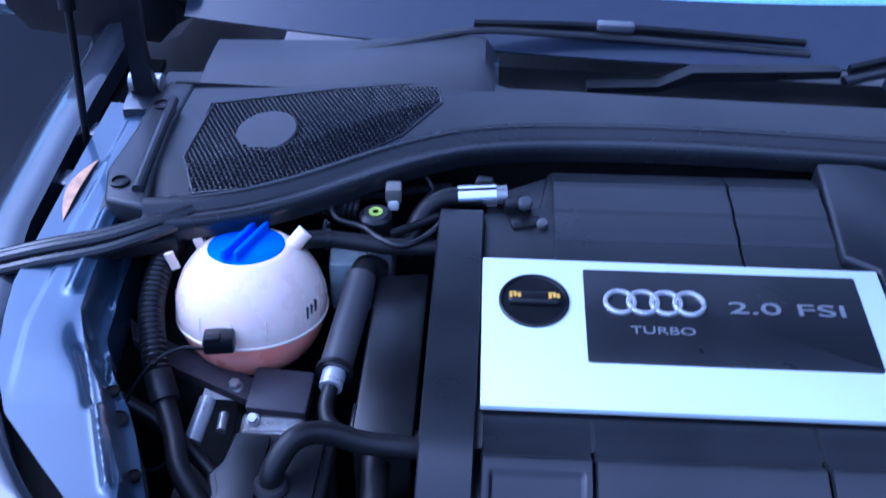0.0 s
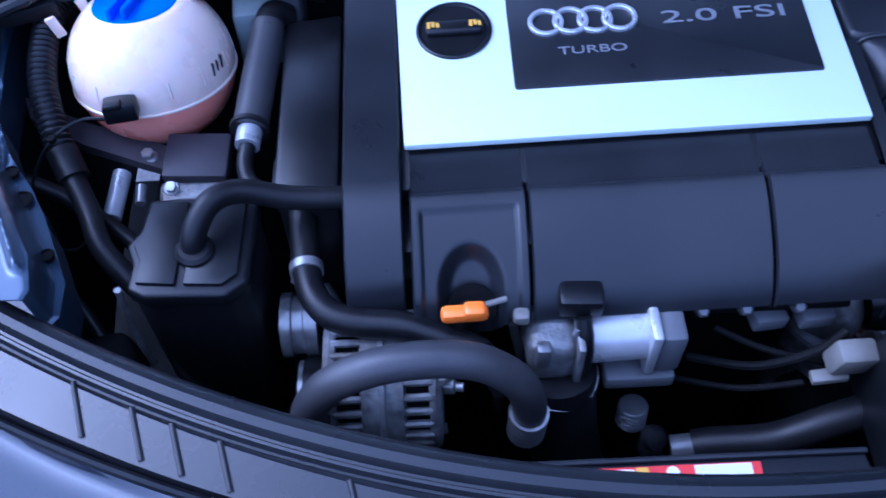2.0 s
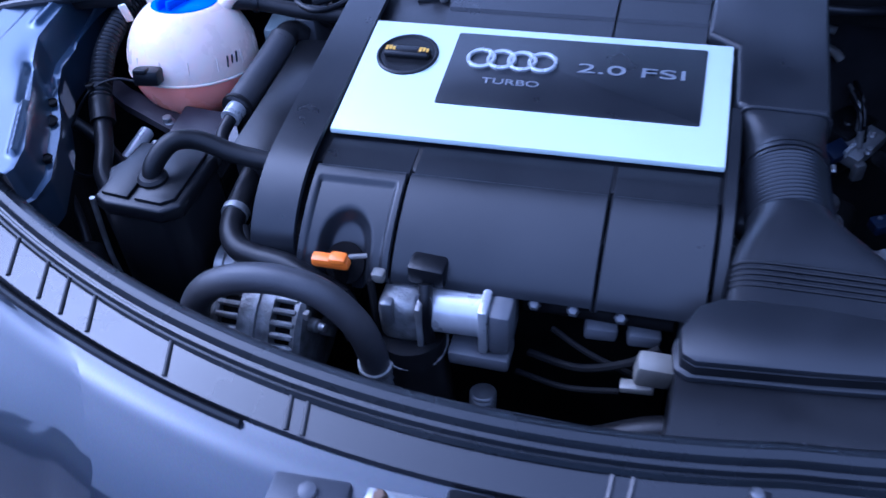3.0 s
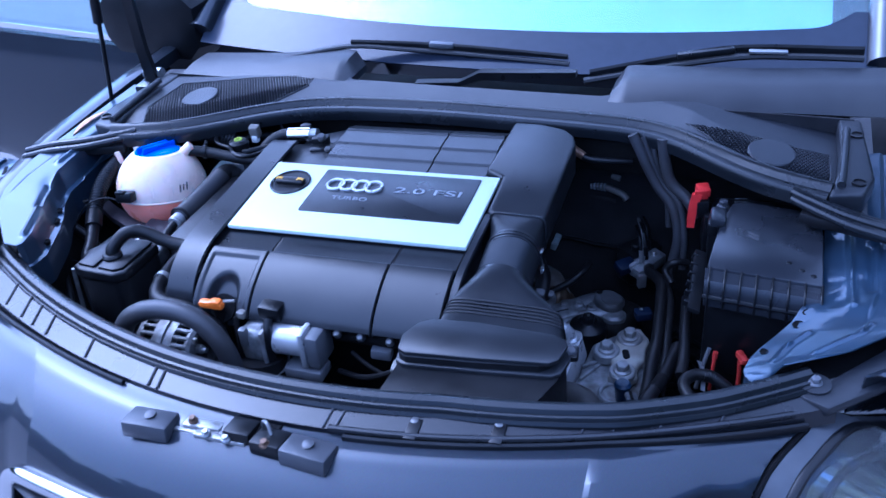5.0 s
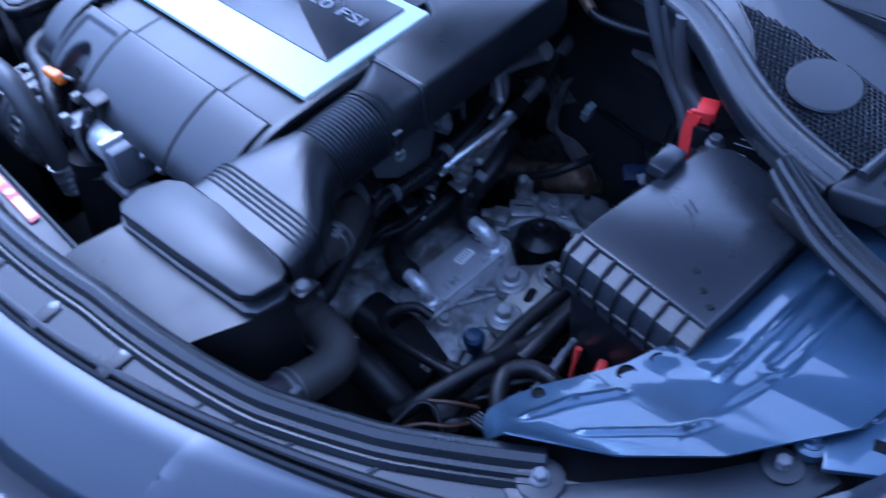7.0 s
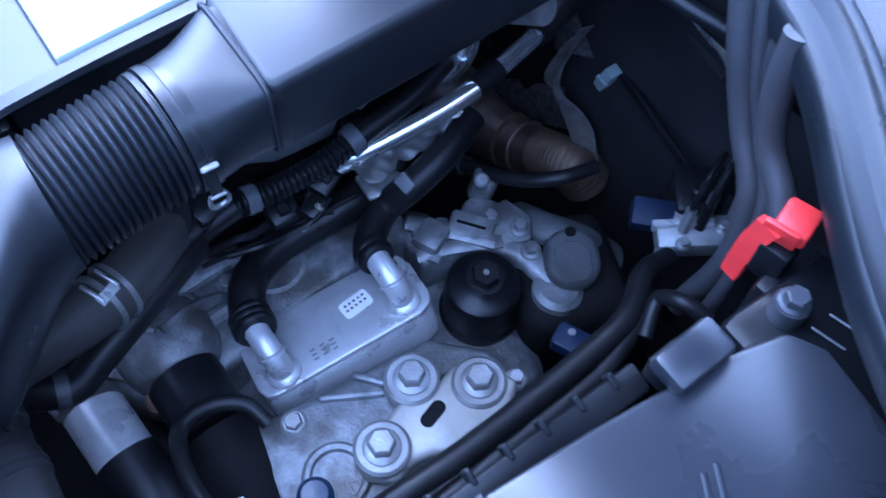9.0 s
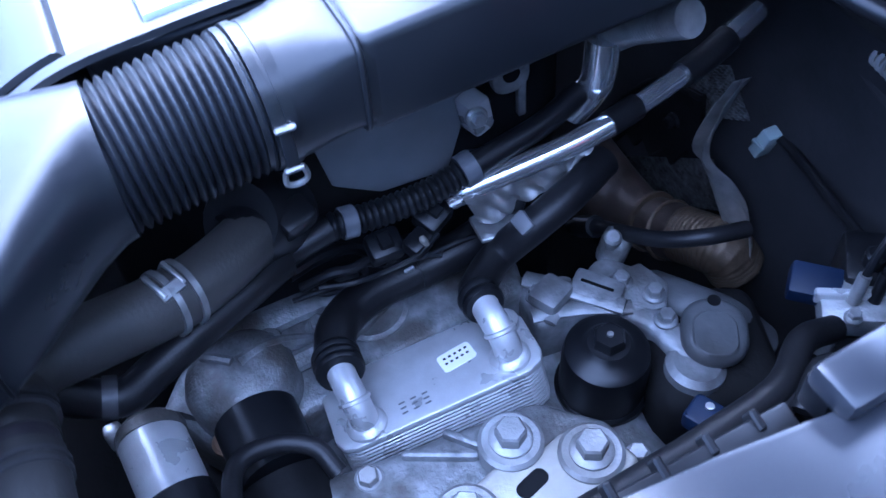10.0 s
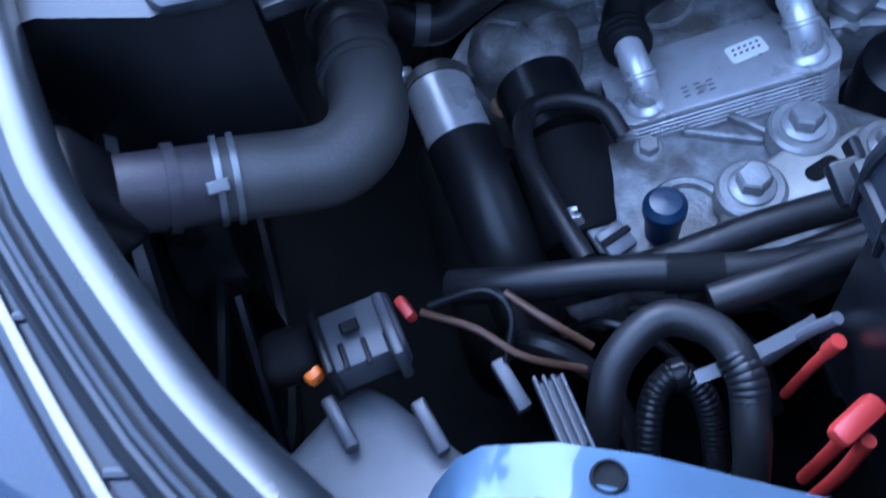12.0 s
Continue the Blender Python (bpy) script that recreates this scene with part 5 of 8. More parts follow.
for a, b in NIP:
    part("nipple", tube([cpt(a, b, 0.003), cpt(a, b, 0.014), cpt(a, b - 0.002, 0.022), cpt(a - 0.001, b - 0.010, 0.031), cpt(a - 0.002, b - 0.022, 0.036), cpt(a - 0.002, b - 0.034, 0.037)], 0.0100, 6, 18), ALU, cooler, "bent aluminium nipple")
    part("nipple_collar", lathe([(0.0145, 0), (0.0145, 0.003), (0.0125, 0.0055), (0.010, 0.007)], cpt(a, b, 0.0055), E3, 28), ALU, cooler)
    part("nipple_bead", lathe([(0.0100, -0.002), (0.0116, -0.001), (0.0116, 0.001), (0.0100, 0.002)], cpt(a - 0.0005, b - 0.006, 0.0275), E3 - E2 * 0.8, 24), ALU, cooler)
part("boss", lathe([(0.012, 0), (0.012, 0.006), (0.009, 0.009)], cpt(0.062, -0.014, 0.005), E3, 24), ALU, cooler)
part("boss_hole", lathe([(0.0055, 0), (0.0055, 0.0012)], cpt(0.062, -0.014, 0.0138), E3, 18), GREYALU, cooler)
part("paper_label", slab(rrect(-0.013, 0.013, -0.0085, 0.0085, 0.003), 0.0062, 0.0066, 0, 1, CM @ pose(0.022, -0.004, 0, 0, 0, -8)), LABEL, cooler)
for k in range(10):
    part("label_bar", slab(rrect(-0.0011, 0.0011, -0.0009, 0.0009, 0.0003, 2), 0.0066, 0.0069, 0, 1, CM @ pose(0.0135 + 0.0042 * (k // 2), -0.0065 + 0.005 * (k % 2) - 0.0006 * (k // 2), 0, 0, 0, -8)), INK, cooler)
for k in range(9):
    part("print_bar", slab(rrect(-0.0022, 0.0022, -0.0007, 0.0007, 0.0002, 1), 0.0062, 0.0064, 0, 1, CM @ pose(-0.026 + 0.0085 * (k % 3), 0.014 + 0.0045 * (k // 3), 0, 0, 0, -4)), GREYPL, cooler)

mount = thing("gearbox_mount", (0.34, 0.08, 0.60), "cast aluminium gearbox mounting with flanged hexagon bolts", "engine mount")
M0 = [(0.277, 0.0), (0.30, -0.012), (0.36, -0.01), (0.392, 0.03), (0.40, 0.10), (0.392, 0.165), (0.365, 0.19), (0.325, 0.185), (0.290, 0.15), (0.284, 0.07)]
part("casting", slab(M0, 0.56, 0.622, 0.008, 3), CAST, mount)
part("upper_arm", slab([(0.330, 0.056), (0.362, 0.048), (0.377, 0.066), (0.372, 0.082), (0.374, 0.10), (0.381, 0.106), (0.378, 0.135), (0.381, 0.160), (0.364, 0.182), (0.338, 0.172), (0.326, 0.148), (0.332, 0.128), (0.328, 0.10), (0.334, 0.082)], 0.622, 0.638, 0.005, 3), PALECAST, mount, "pale stamped bracket with a slot")
# slot shown by a near-black plate, as shade in an uncut bracket
part("slot", slab(rrect(-0.0055, 0.0055, -0.0115, 0.0115, 0.005), 0.6375, 0.6388, 0, 1, pose(0.350, 0.114, 0, 0, 0, 18)), DARK, mount)
part("ring_boss", lathe([(0.026, -0.006), (0.0255, 0.002), (0.023, 0.0045), (0.0195, 0.004), (0.018, 0.0), (0.0, -0.001)], (0.346, 0.034, 0.622), (0.05, 0, 1), 36), CAST, mount)
for x, y, q in ((0.300, 0.075, 62), (0.305, 0.10, 40)):
    part("casting_rib", box((x, y, 0.6235), (0.05, 0.006, 0.008), 0.0025, 2, (0, 0, q)), CAST, mount)
for p, s in (((0.319, 0.116, 0.636), 0.020), ((0.352, 0.069, 0.638), 0.020), ((0.349, 0.156, 0.636), 0.020)):
    part("pad", lathe([(0.021, -0.01), (0.021, 0.0035), (0.0185, 0.0055)], p, (0, 0, 1), 28), CASTB, mount)
    hexbolt("bolt", (p[0], p[1], p[2] + 0.005), mount, (0, 0, 1), s * 0.88, 0.0140, CASTB)
hexbolt("bolt", (0.293, 0.029, 0.620), mount, (0.1, -0.1, 1), 0.012, 0.010, CASTB)
hexbolt("bolt", (0.358, 0.185, 0.622), mount, (0, 0, 1), 0.011, 0.009, CASTB)


# ---- belt side of the bay ----
V = Vector
block = thing("engine_block", (-0.08, 0.1, 0.35), "grimy engine block under the cover, coloured near-black for deep shade", "engine")
# block and head take the deep shade under the cover in their colour
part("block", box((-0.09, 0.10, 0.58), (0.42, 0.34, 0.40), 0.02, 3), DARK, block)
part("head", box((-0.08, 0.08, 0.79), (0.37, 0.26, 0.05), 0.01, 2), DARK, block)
part("end_plate", slab([(0.083, 0.704), (0.118, 0.682), (0.172, 0.679), (0.192, 0.738), (0.20, 0.80), (0.06, 0.80), (0.075, 0.745)], 0.100, 0.122, 0.004, 2, Matrix(((0, 0, 1, 0), (1, 0, 0, 0), (0, 1, 0, 0), (0, 0, 0, 1)))), DULLPL, block, "pale grey end plate of the cylinder head")
part("belt_cover", slab([(-0.372, 0.20), (-0.372, -0.01), (-0.315, -0.03), (-0.315, 0.21)], 0.62, 0.838, 0.006, 2), BLACK, block, "black stepped belt cover")
for z in (0.79, 0.815):
    part("cover_step", box((-0.346, 0.02, z), (0.062, 0.04, 0.008), 0.003, 2), BLACK, block)


def hose(name, pts, r, label, material=None, n=8, segs=16, ribs=0.0, pitch=0.006, category="hose", group=""):
    return solo(name, tube(pts, r, n, segs, ribs, pitch), material or RUBBER, label, category, group)


def band(parent, p, d, r, w=0.008, material=None, name="clamp"):
    """A spring clamp round a hose at p along d, with its two ears."""
    d = V(d).normalized()
    q = V(p)
    bm = lathe([(r + 0.0005, -w / 2), (r + 0.002, -w / 2), (r + 0.002, w / 2), (r + 0.0005, w / 2)], q, d, 24)
    side = d.orthogonal().normalized()
    for s in (-1, 1):
        e = q + side * (r + 0.005) + d * s * w * 0.25
        bm = box(e, (0.004, 0.003, 0.012), 0.001, 1, (30 * s, 20, 15), bm)
    return part(name, bm, material or STEEL, parent)


cd = hose("wiring_conduit", [(-0.40, 0.275, 0.868), (-0.45, 0.272, 0.874), (-0.53, 0.262, 0.872), (-0.588, 0.215, 0.862), (-0.596, 0.14, 0.846), (-0.58, 0.08, 0.828), (-0.563, 0.04, 0.808)], 0.0115, "ribbed black wiring conduit looping round the coolant tank", BLACK, ribs=0.0022, pitch=0.0062, category="conduit")
part("smooth_end", tube([(-0.565, 0.044, 0.809), (-0.545, 0.005, 0.795), (-0.53, -0.03, 0.785), (-0.50, -0.06, 0.765)], 0.0105, 6, 14), RUBBER, cd)
part("sleeve", tube([(-0.572, 0.06, 0.818), (-0.560, 0.036, 0.806)], 0.0145, 3, 14), RUBBER, cd)
hose("sensor_wire", [(-0.523, 0.077, 0.838), (-0.55, 0.07, 0.845), (-0.575, 0.05, 0.838), (-0.60, 0.03, 0.80), (-0.60, -0.005, 0.775), (-0.565, -0.015, 0.765), (-0.54, 0.0, 0.78)], 0.0017, "thin black sensor wire hanging beside the tank", BLACK, segs=6, category="wire")

bar = thing("tank_bracket", (-0.55, 0.1, 0.77), "grey steel bracket bar under the coolant tank", "bracket")
part("bar", loft([[V((-0.632, 0.150, 0.800)), V((-0.62, 0.120, 0.800)), V((-0.62, 0.120, 0.788)), V((-0.632, 0.150, 0.788))], [V((-0.57, 0.118, 0.794)), V((-0.565, 0.088, 0.794)), V((-0.565, 0.088, 0.782)), V((-0.57, 0.118, 0.782))], [V((-0.488, 0.094, 0.780)), V((-0.488, 0.064, 0.780)), V((-0.488, 0.064, 0.770)), V((-0.488, 0.094, 0.770))]]), MAUVE, bar)
hexbolt("bolt", (-0.505, 0.08, 0.779), bar, (0, 0, 1), 0.011, 0.009)
hexbolt("bolt", (-0.612, 0.130, 0.798), bar, (0, 0, 1), 0.011, 0.009, MAUVE)
hose("cable", [(-0.63, 0.05, 0.80), (-0.58, 0.04, 0.775), (-0.52, 0.0, 0.76), (-0.49, -0.03, 0.75)], 0.008, "black cable crossing below the tank")
mnt = thing("engine_mount", (-0.455, 0.05, 0.70), "engine mount with a grey-purple cap over bright cast metal", "engine mount")
part("cap_plate", box((-0.455, 0.07, 0.785), (0.062, 0.05, 0.022), 0.004, 2, (8, 0, -3)), MAUVE, mnt)
part("cast_body", box((-0.458, 0.035, 0.765), (0.064, 0.034, 0.03), 0.006, 3, (14, 0, 0)), CAST, mnt)
part("cast_lip", tube([(-0.485, 0.022, 0.775), (-0.43, 0.024, 0.778)], 0.007, 2, 12, smooth=False), CASTB, mnt)
hexbolt("bolt", (-0.478, 0.040, 0.779), mnt, (0, -0.3, 1), 0.010, 0.008)
part("foot", box((-0.46, 0.06, 0.70), (0.09, 0.07, 0.11), 0.01, 2), DARK, mnt)
part("wing_pin", tube([(-0.533, 0.072, 0.768), (-0.537, 0.022, 0.762)], 0.0088, 2, 16, smooth=False), ALU, mnt, "bright metal sleeve")
part("wing_pin", tube([(-0.512, 0.055, 0.768), (-0.511, 0.035, 0.766)], 0.005, 2, 14, smooth=False), STEEL, mnt)

can = thing("filter_canister", (-0.44, -0.06, 0.58), "black plastic charcoal canister with a grooved lid", "canister")
CL = [(-0.478, -0.012), (-0.482, -0.045), (-0.492, -0.060), (-0.484, -0.080), (-0.486, -0.104), (-0.470, -0.112), (-0.405, -0.114), (-0.388, -0.100), (-0.384, -0.02), (-0.395, -0.010)]
lidc = part("lid", slab(CL, 0.812, 0.830, 0.004, 3), BLACK, can)
part("lid_half", slab([(-0.472, -0.018), (-0.476, -0.05), (-0.484, -0.062), (-0.477, -0.078), (-0.478, -0.100), (-0.446, -0.103), (-0.443, -0.018)], 0.829, 0.834, 0.0015, 2), BLACK, lidc)
part("lid_half", slab([(-0.436, -0.018), (-0.439, -0.103), (-0.408, -0.105), (-0.396, -0.095), (-0.394, -0.02)], 0.829, 0.834, 0.0015, 2), BLACK, lidc)
part("body", slab([(x * 0.97 - 0.013, y * 0.95 - 0.003) for x, y in CL], 0.58, 0.813, 0.006, 2), BLACK, can)
part("clip_rod", tube([(-0.498, -0.094, 0.815), (-0.499, -0.10, 0.74), (-0.497, -0.10, 0.70)], 0.0032, 3, 8), STEEL, can)
vent = hose("vent_hose", [(-0.432, -0.072, 0.826), (-0.432, -0.066, 0.845), (-0.418, -0.045, 0.862), (-0.395, -0.03, 0.858), (-0.355, -0.026, 0.842), (-0.30, -0.022, 0.832)], 0.0105, "black rubber vent hose arching off the canister lid")
part("grommet", lathe([(0.016, 0), (0.016, 0.005), (0.013, 0.008)], (-0.432, -0.072, 0.832), (0, 0, 1), 20), RUBBER, vent)

gh = hose("breather_hose", [(-0.388, 0.19, 0.842), (-0.389, 0.17, 0.838), (-0.394, 0.12, 0.832), (-0.399, 0.068, 0.826)], 0.0165, "grey rubber breather hose with a bright crimp", GREYRUB)
part("crimp", tube([(-0.399, 0.070, 0.826), (-0.4005, 0.050, 0.824)], 0.0115, 2, 18, smooth=False), ALU, gh)
part("crimp_ring", tube([(-0.399, 0.072, 0.826), (-0.3993, 0.067, 0.826)], 0.0185, 2, 20, smooth=False), RUBBER, gh)
part("thin_hose", tube([(-0.4005, 0.052, 0.824), (-0.402, 0.030, 0.818), (-0.394, 0.012, 0.815), (-0.37, 0.002, 0.816), (-0.30, -0.002, 0.822)], 0.0075, 8, 14), RUBBER, gh)
part("elbow", tube([(-0.388, 0.180, 0.842), (-0.384, 0.205, 0.842), (-0.372, 0.215, 0.83)], 0.0145, 5, 16), RUBBER, gh)
rs = thing("fluid_reservoir", (-0.40, 0.24, 0.77), "pale grey-green plastic valve housing with a black cap", "valve")
part("housing", box((-0.405, 0.238, 0.80), (0.048, 0.045, 0.07), 0.006, 2, (0, 0, 5)), PALE, rs)
part("housing_foot", box((-0.372, 0.245, 0.82), (0.03, 0.05, 0.06), 0.006, 2), GREYPL, rs)
part("cap", lathe([(0.017, 0.0), (0.018, 0.02), (0.018, 0.03), (0.013, 0.034), (0, 0.034)], (-0.378, 0.25, 0.85), (0, 0, 1), 24), BLACK, rs)
part("ring_mark", lathe([(0.0035, 0.0), (0.0035, 0.0012), (0.0075, 0.0012), (0.0075, 0.0)], (-0.378, 0.25, 0.884), (0, 0, 1), 20), mat("green_yellow_ink", (0.45, 0.6, 0.05), 0.4, bump=0), rs)
wc = thing("white_connector", (-0.365, 0.285, 0.87), "white plastic electrical connector on a thin wire", "connector")
part("shell", box((-0.362, 0.285, 0.885), (0.018, 0.016, 0.024), 0.003, 2, (10, 0, 4)), AMBER, wc)
part("tip", box((-0.362, 0.283, 0.872), (0.012, 0.012, 0.014), 0.002, 2), LABEL, wc)
for i, pts in enumerate(([(-0.455, 0.20, 0.880), (-0.42, 0.212, 0.874), (-0.36, 0.215, 0.866), (-0.30, 0.222, 0.862)],)):
    th = hose("tank_hose", pts, 0.0095, "black coolant hose running from the tank to the engine")
    band(th, (-0.425, 0.211, 0.875), (1, 0.3, -0.1), 0.0098, 0.006, BLACK)
for k, pts in enumerate(([(-0.43, 0.262, 0.884), (-0.42, 0.245, 0.876), (-0.39, 0.235, 0.874), (-0.37, 0.215, 0.876), (-0.345, 0.205, 0.876), (-0.32, 0.225, 0.876), (-0.30, 0.25, 0.884)], [(-0.36, 0.30, 0.895), (-0.34, 0.33, 0.885), (-0.32, 0.31, 0.875), (-0.33, 0.29, 0.872)], [(-0.45, 0.29, 0.86), (-0.40, 0.31, 0.858), (-0.36, 0.32, 0.86), (-0.30, 0.34, 0.855)], [(-0.36, 0.23, 0.87), (-0.335, 0.245, 0.872), (-0.31, 0.258, 0.876)])):
    hose("wire", pts, (0.0035, 0.0022, 0.006, 0.005)[k], "thin black wire in the rear corner of the bay", BLACK, segs=8, category="wire", group="wires in the rear corner")

# valve and quick coupling over the rear edge of the cover
qc = thing("hose_coupling", (-0.26, 0.275, 0.86), "bright metal hose coupling with black plastic fittings", "coupling")
part("sleeve", tube([(-0.290, 0.285, 0.884), (-0.248, 0.288, 0.887)], 0.0135, 2, 22, smooth=False), CHROME, qc, "polished metal sleeve")
part("sleeve_ring", tube([(-0.249, 0.288, 0.887), (-0.236, 0.289, 0.888)], 0.0105, 2, 18, smooth=False), STEEL, qc)
part("elbow", tube([(-0.286, 0.285, 0.884), (-0.305, 0.283, 0.882), (-0.325, 0.272, 0.872), (-0.338, 0.25, 0.855), (-0.345, 0.23, 0.84)], 0.0115, 6, 16), RUBBER, qc)
part("body", box((-0.225, 0.277, 0.880), (0.030, 0.022, 0.022), 0.004, 2, (0, 0, 10)), BLACK, qc)
part("body_top", box((-0.262, 0.298, 0.892), (0.020, 0.016, 0.018), 0.004, 2, (0, 0, -10)), BLACK, qc)
part("knob", lathe([(0.007, 0), (0.008, 0.006), (0.006, 0.010)], (-0.217, 0.268, 0.890), (0.1, -0.3, 1), 18), GREYALU, qc)
part("knob", lathe([(0.0055, 0), (0.006, 0.006), (0.0045, 0.009)], (-0.199, 0.250, 0.878), (0.3, -0.4, 1), 18), STEEL, qc)
part("connector", box((-0.215, 0.252, 0.874), (0.034, 0.018, 0.016), 0.003, 2, (0, 0, 14)), BLACK, qc)

# front: pulleys, alternator and hoses
pl = thing("belt_tensioner", (-0.37, -0.08, 0.66), "belt tensioner with bright ringed pulleys", "pulley")
for c, r, w in (((-0.378, -0.075, 0.715), 0.030, 0.034), ((-0.362, -0.135, 0.69), 0.032, 0.03)):
    part("pulley", lathe([(r * 0.5, 0), (r, 0.001), (r, w * 0.3), (r * 0.9, w * 0.34), (r * 0.9, w * 0.62), (r, w * 0.66), (r, w), (r * 0.4, w + 0.001)], c, (1, 0, 0), 30), STEEL, pl)
    part("hub", lathe([(r * 0.42, -0.004), (r * 0.42, w + 0.006), (r * 0.25, w + 0.008)], c, (1, 0, 0), 20), DARK, pl)
part("belt", lathe([(0.0295, 0.005), (0.0345, 0.0055), (0.0350, 0.012), (0.0345, 0.0215), (0.0295, 0.022)], (-0.362, -0.135, 0.69), (1, 0, 0), 36), RUBBER, pl, "black ribbed belt")
fh = hose("coolant_hose", [(-0.352, 0.02, 0.805), (-0.348, -0.04, 0.805), (-0.344, -0.078, 0.804), (-0.336, -0.104, 0.803), (-0.320, -0.121, 0.802), (-0.294, -0.129, 0.802), (-0.262, -0.134, 0.802), (-0.230, -0.146, 0.798), (-0.202, -0.155, 0.790), (-0.182, -0.172, 0.762)], 0.0125, "thick black coolant hose bending round the cover's front corner")
band(fh, (-0.3445, -0.074, 0.804), (0.1, -1, 0), 0.0125)
part("taped_length", tube([(-0.294, -0.129, 0.802), (-0.262, -0.134, 0.802), (-0.230, -0.146, 0.798)], 0.0129, 6, 16), BLACK, fh)
hose("harness", [(-0.33, -0.09, 0.80), (-0.30, -0.128, 0.79), (-0.24, -0.135, 0.782), (-0.20, -0.145, 0.765), (-0.185, -0.15, 0.73)], 0.006, "black taped harness along the front of the engine", BLACK, category="wire")

alt = thing("alternator", (-0.257, -0.14, 0.66), "cast aluminium alternator with open cooling slots", "alternator")
AC = V((-0.283, -0.146, 0.732))
# near-black drum, so that the slots between the fins look shaded
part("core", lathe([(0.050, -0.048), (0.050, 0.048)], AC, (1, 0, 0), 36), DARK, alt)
part("centre_band", lathe([(0.052, -0.019), (0.061, -0.017), (0.061, 0.017), (0.052, 0.019)], AC, (1, 0, 0), 48), CAST, alt)
part("centre_rib", lathe([(0.061, -0.003), (0.064, -0.002), (0.064, 0.002), (0.061, 0.003)], AC, (1, 0, 0), 48), CAST, alt)
for s in (-1, 1):
    part("end_ring", lathe([(0.035, s * 0.050), (0.056, s * 0.048), (0.060, s * 0.043), (0.059, s * 0.038), (0.05, s * 0.038)], AC, (1, 0, 0), 48), CAST, alt)
    for k in range(30):
        a = 2 * math.pi * k / 30 + 0.1
        part("fin", box(AC + V((s * 0.029, -0.0575 * math.sin(a), 0.0575 * math.cos(a))), (0.026, 0.006, 0.0068), 0.0018, 1, (math.degrees(a), 0, 0)), CAST, alt)
part("shaft_nut", lathe([(0.010, 0), (0.010, 0.012), (0.007, 0.014)], AC + V((0.05, 0, 0)), (1, 0, 0), 6), STEEL, alt)
part("lug", box(AC + V((-0.028, 0.032, 0.046)), (0.022, 0.024, 0.020), 0.005, 2, (-30, 0, 0)), CAST, alt)
part("terminal", lathe([(0.007, 0), (0.007, 0.010), (0.004, 0.012), (0.004, 0.018)], AC + V((0.049, -0.022, 0.030)), (1, -0.2, 0.1), 12), STEEL, alt)
for k in range(3):
    a = 2.1 * k + 0.5
    part("through_bolt", lathe([(0.0055, 0), (0.0055, 0.006), (0.004, 0.007)], AC + V((0.046, -0.052 * math.sin(a), 0.052 * math.cos(a))), (1, 0, 0), 6), STEEL, alt)

ah = hose("arched_hose", [(-0.342, -0.197, 0.745), (-0.340, -0.196, 0.785), (-0.320, -0.193, 0.82), (-0.285, -0.19, 0.840), (-0.243, -0.188, 0.845), (-0.205, -0.188, 0.836), (-0.176, -0.189, 0.805), (-0.164, -0.188, 0.765), (-0.162, -0.187, 0.73)], 0.0145, "blue-grey rubber hose arching over the alternator", GREYRUB, n=8, segs=20)
for p, d in (((-0.342, -0.197, 0.752), (0, 0, 1)), ((-0.1625, -0.187, 0.742), (0, 0, 1))):
    part("clamp_wire", lathe([(0.0150, -0.002), (0.0170, -0.002), (0.0175, 0.0), (0.0170, 0.002), (0.0150, 0.002)], p, (0.05, -0.12, 1), 28), STEEL, ah)
    part("ribbed_stub", tube([V(p) + V((0, 0, -0.004)), V(p) + V((0, 0.003, -0.045))], 0.0140, 6, 18, ribs=0.0032, pitch=0.009), GREYALU, ah)

dp = thing("dipstick", (-0.21, -0.135, 0.76), "bright orange loop handle of the oil dipstick", "dipstick")
part("handle", box((-0.214, -0.137, 0.824), (0.038, 0.013, 0.012), 0.004, 2, (0, 2, 3)), ORANGE, dp)
part("handle_knuckle", box((-0.206, -0.137, 0.829), (0.018, 0.014, 0.009), 0.004, 2), ORANGE, dp)
part("blade", tube([(-0.197, -0.132, 0.828), (-0.180, -0.128, 0.829)], 0.0025, 2, 8, smooth=False), AMBER, dp)
part("guide_tube", tube([(-0.21, -0.13, 0.82), (-0.208, -0.128, 0.76), (-0.205, -0.12, 0.68)], 0.008, 4, 12), DARK, dp)
part("clip", box((-0.168, -0.135, 0.812), (0.013, 0.012, 0.012), 0.003, 2), AMBER, dp)

thr = thing("throttle_body", (-0.09, -0.135, 0.72), "aluminium throttle body with a motor housing and black plug", "throttle body")
part("motor_can", tube([(-0.118, -0.138, 0.782), (-0.062, -0.138, 0.786)], 0.0235, 3, 28, smooth=False), ALU, thr)
part("flange", box((-0.061, -0.138, 0.785), (0.009, 0.052, 0.060), 0.003, 2), ALU, thr)
part("gear_case", box((-0.046, -0.138, 0.783), (0.022, 0.05, 0.055), 0.006, 2), GREYPL, thr)
part("bore", box((-0.142, -0.138, 0.775), (0.046, 0.05, 0.055), 0.012, 3), CAST, thr)
for dy, dz in ((-0.022, 0.026), (-0.022, -0.026), (0.02, 0.026)):
    hexbolt("screw", (-0.0405, -0.138 + dy * 0.8, 0.783 + dz * 0.75), thr, (0.2, -1, 0.4), 0.0045, 0.004)
part("bore_flange", box((-0.1215, -0.140, 0.778), (0.006, 0.056, 0.062), 0.002, 2), CASTB, thr)
part("bore_lug", box((-0.152, -0.162, 0.795), (0.012, 0.012, 0.03), 0.003, 2), GREYALU, thr)
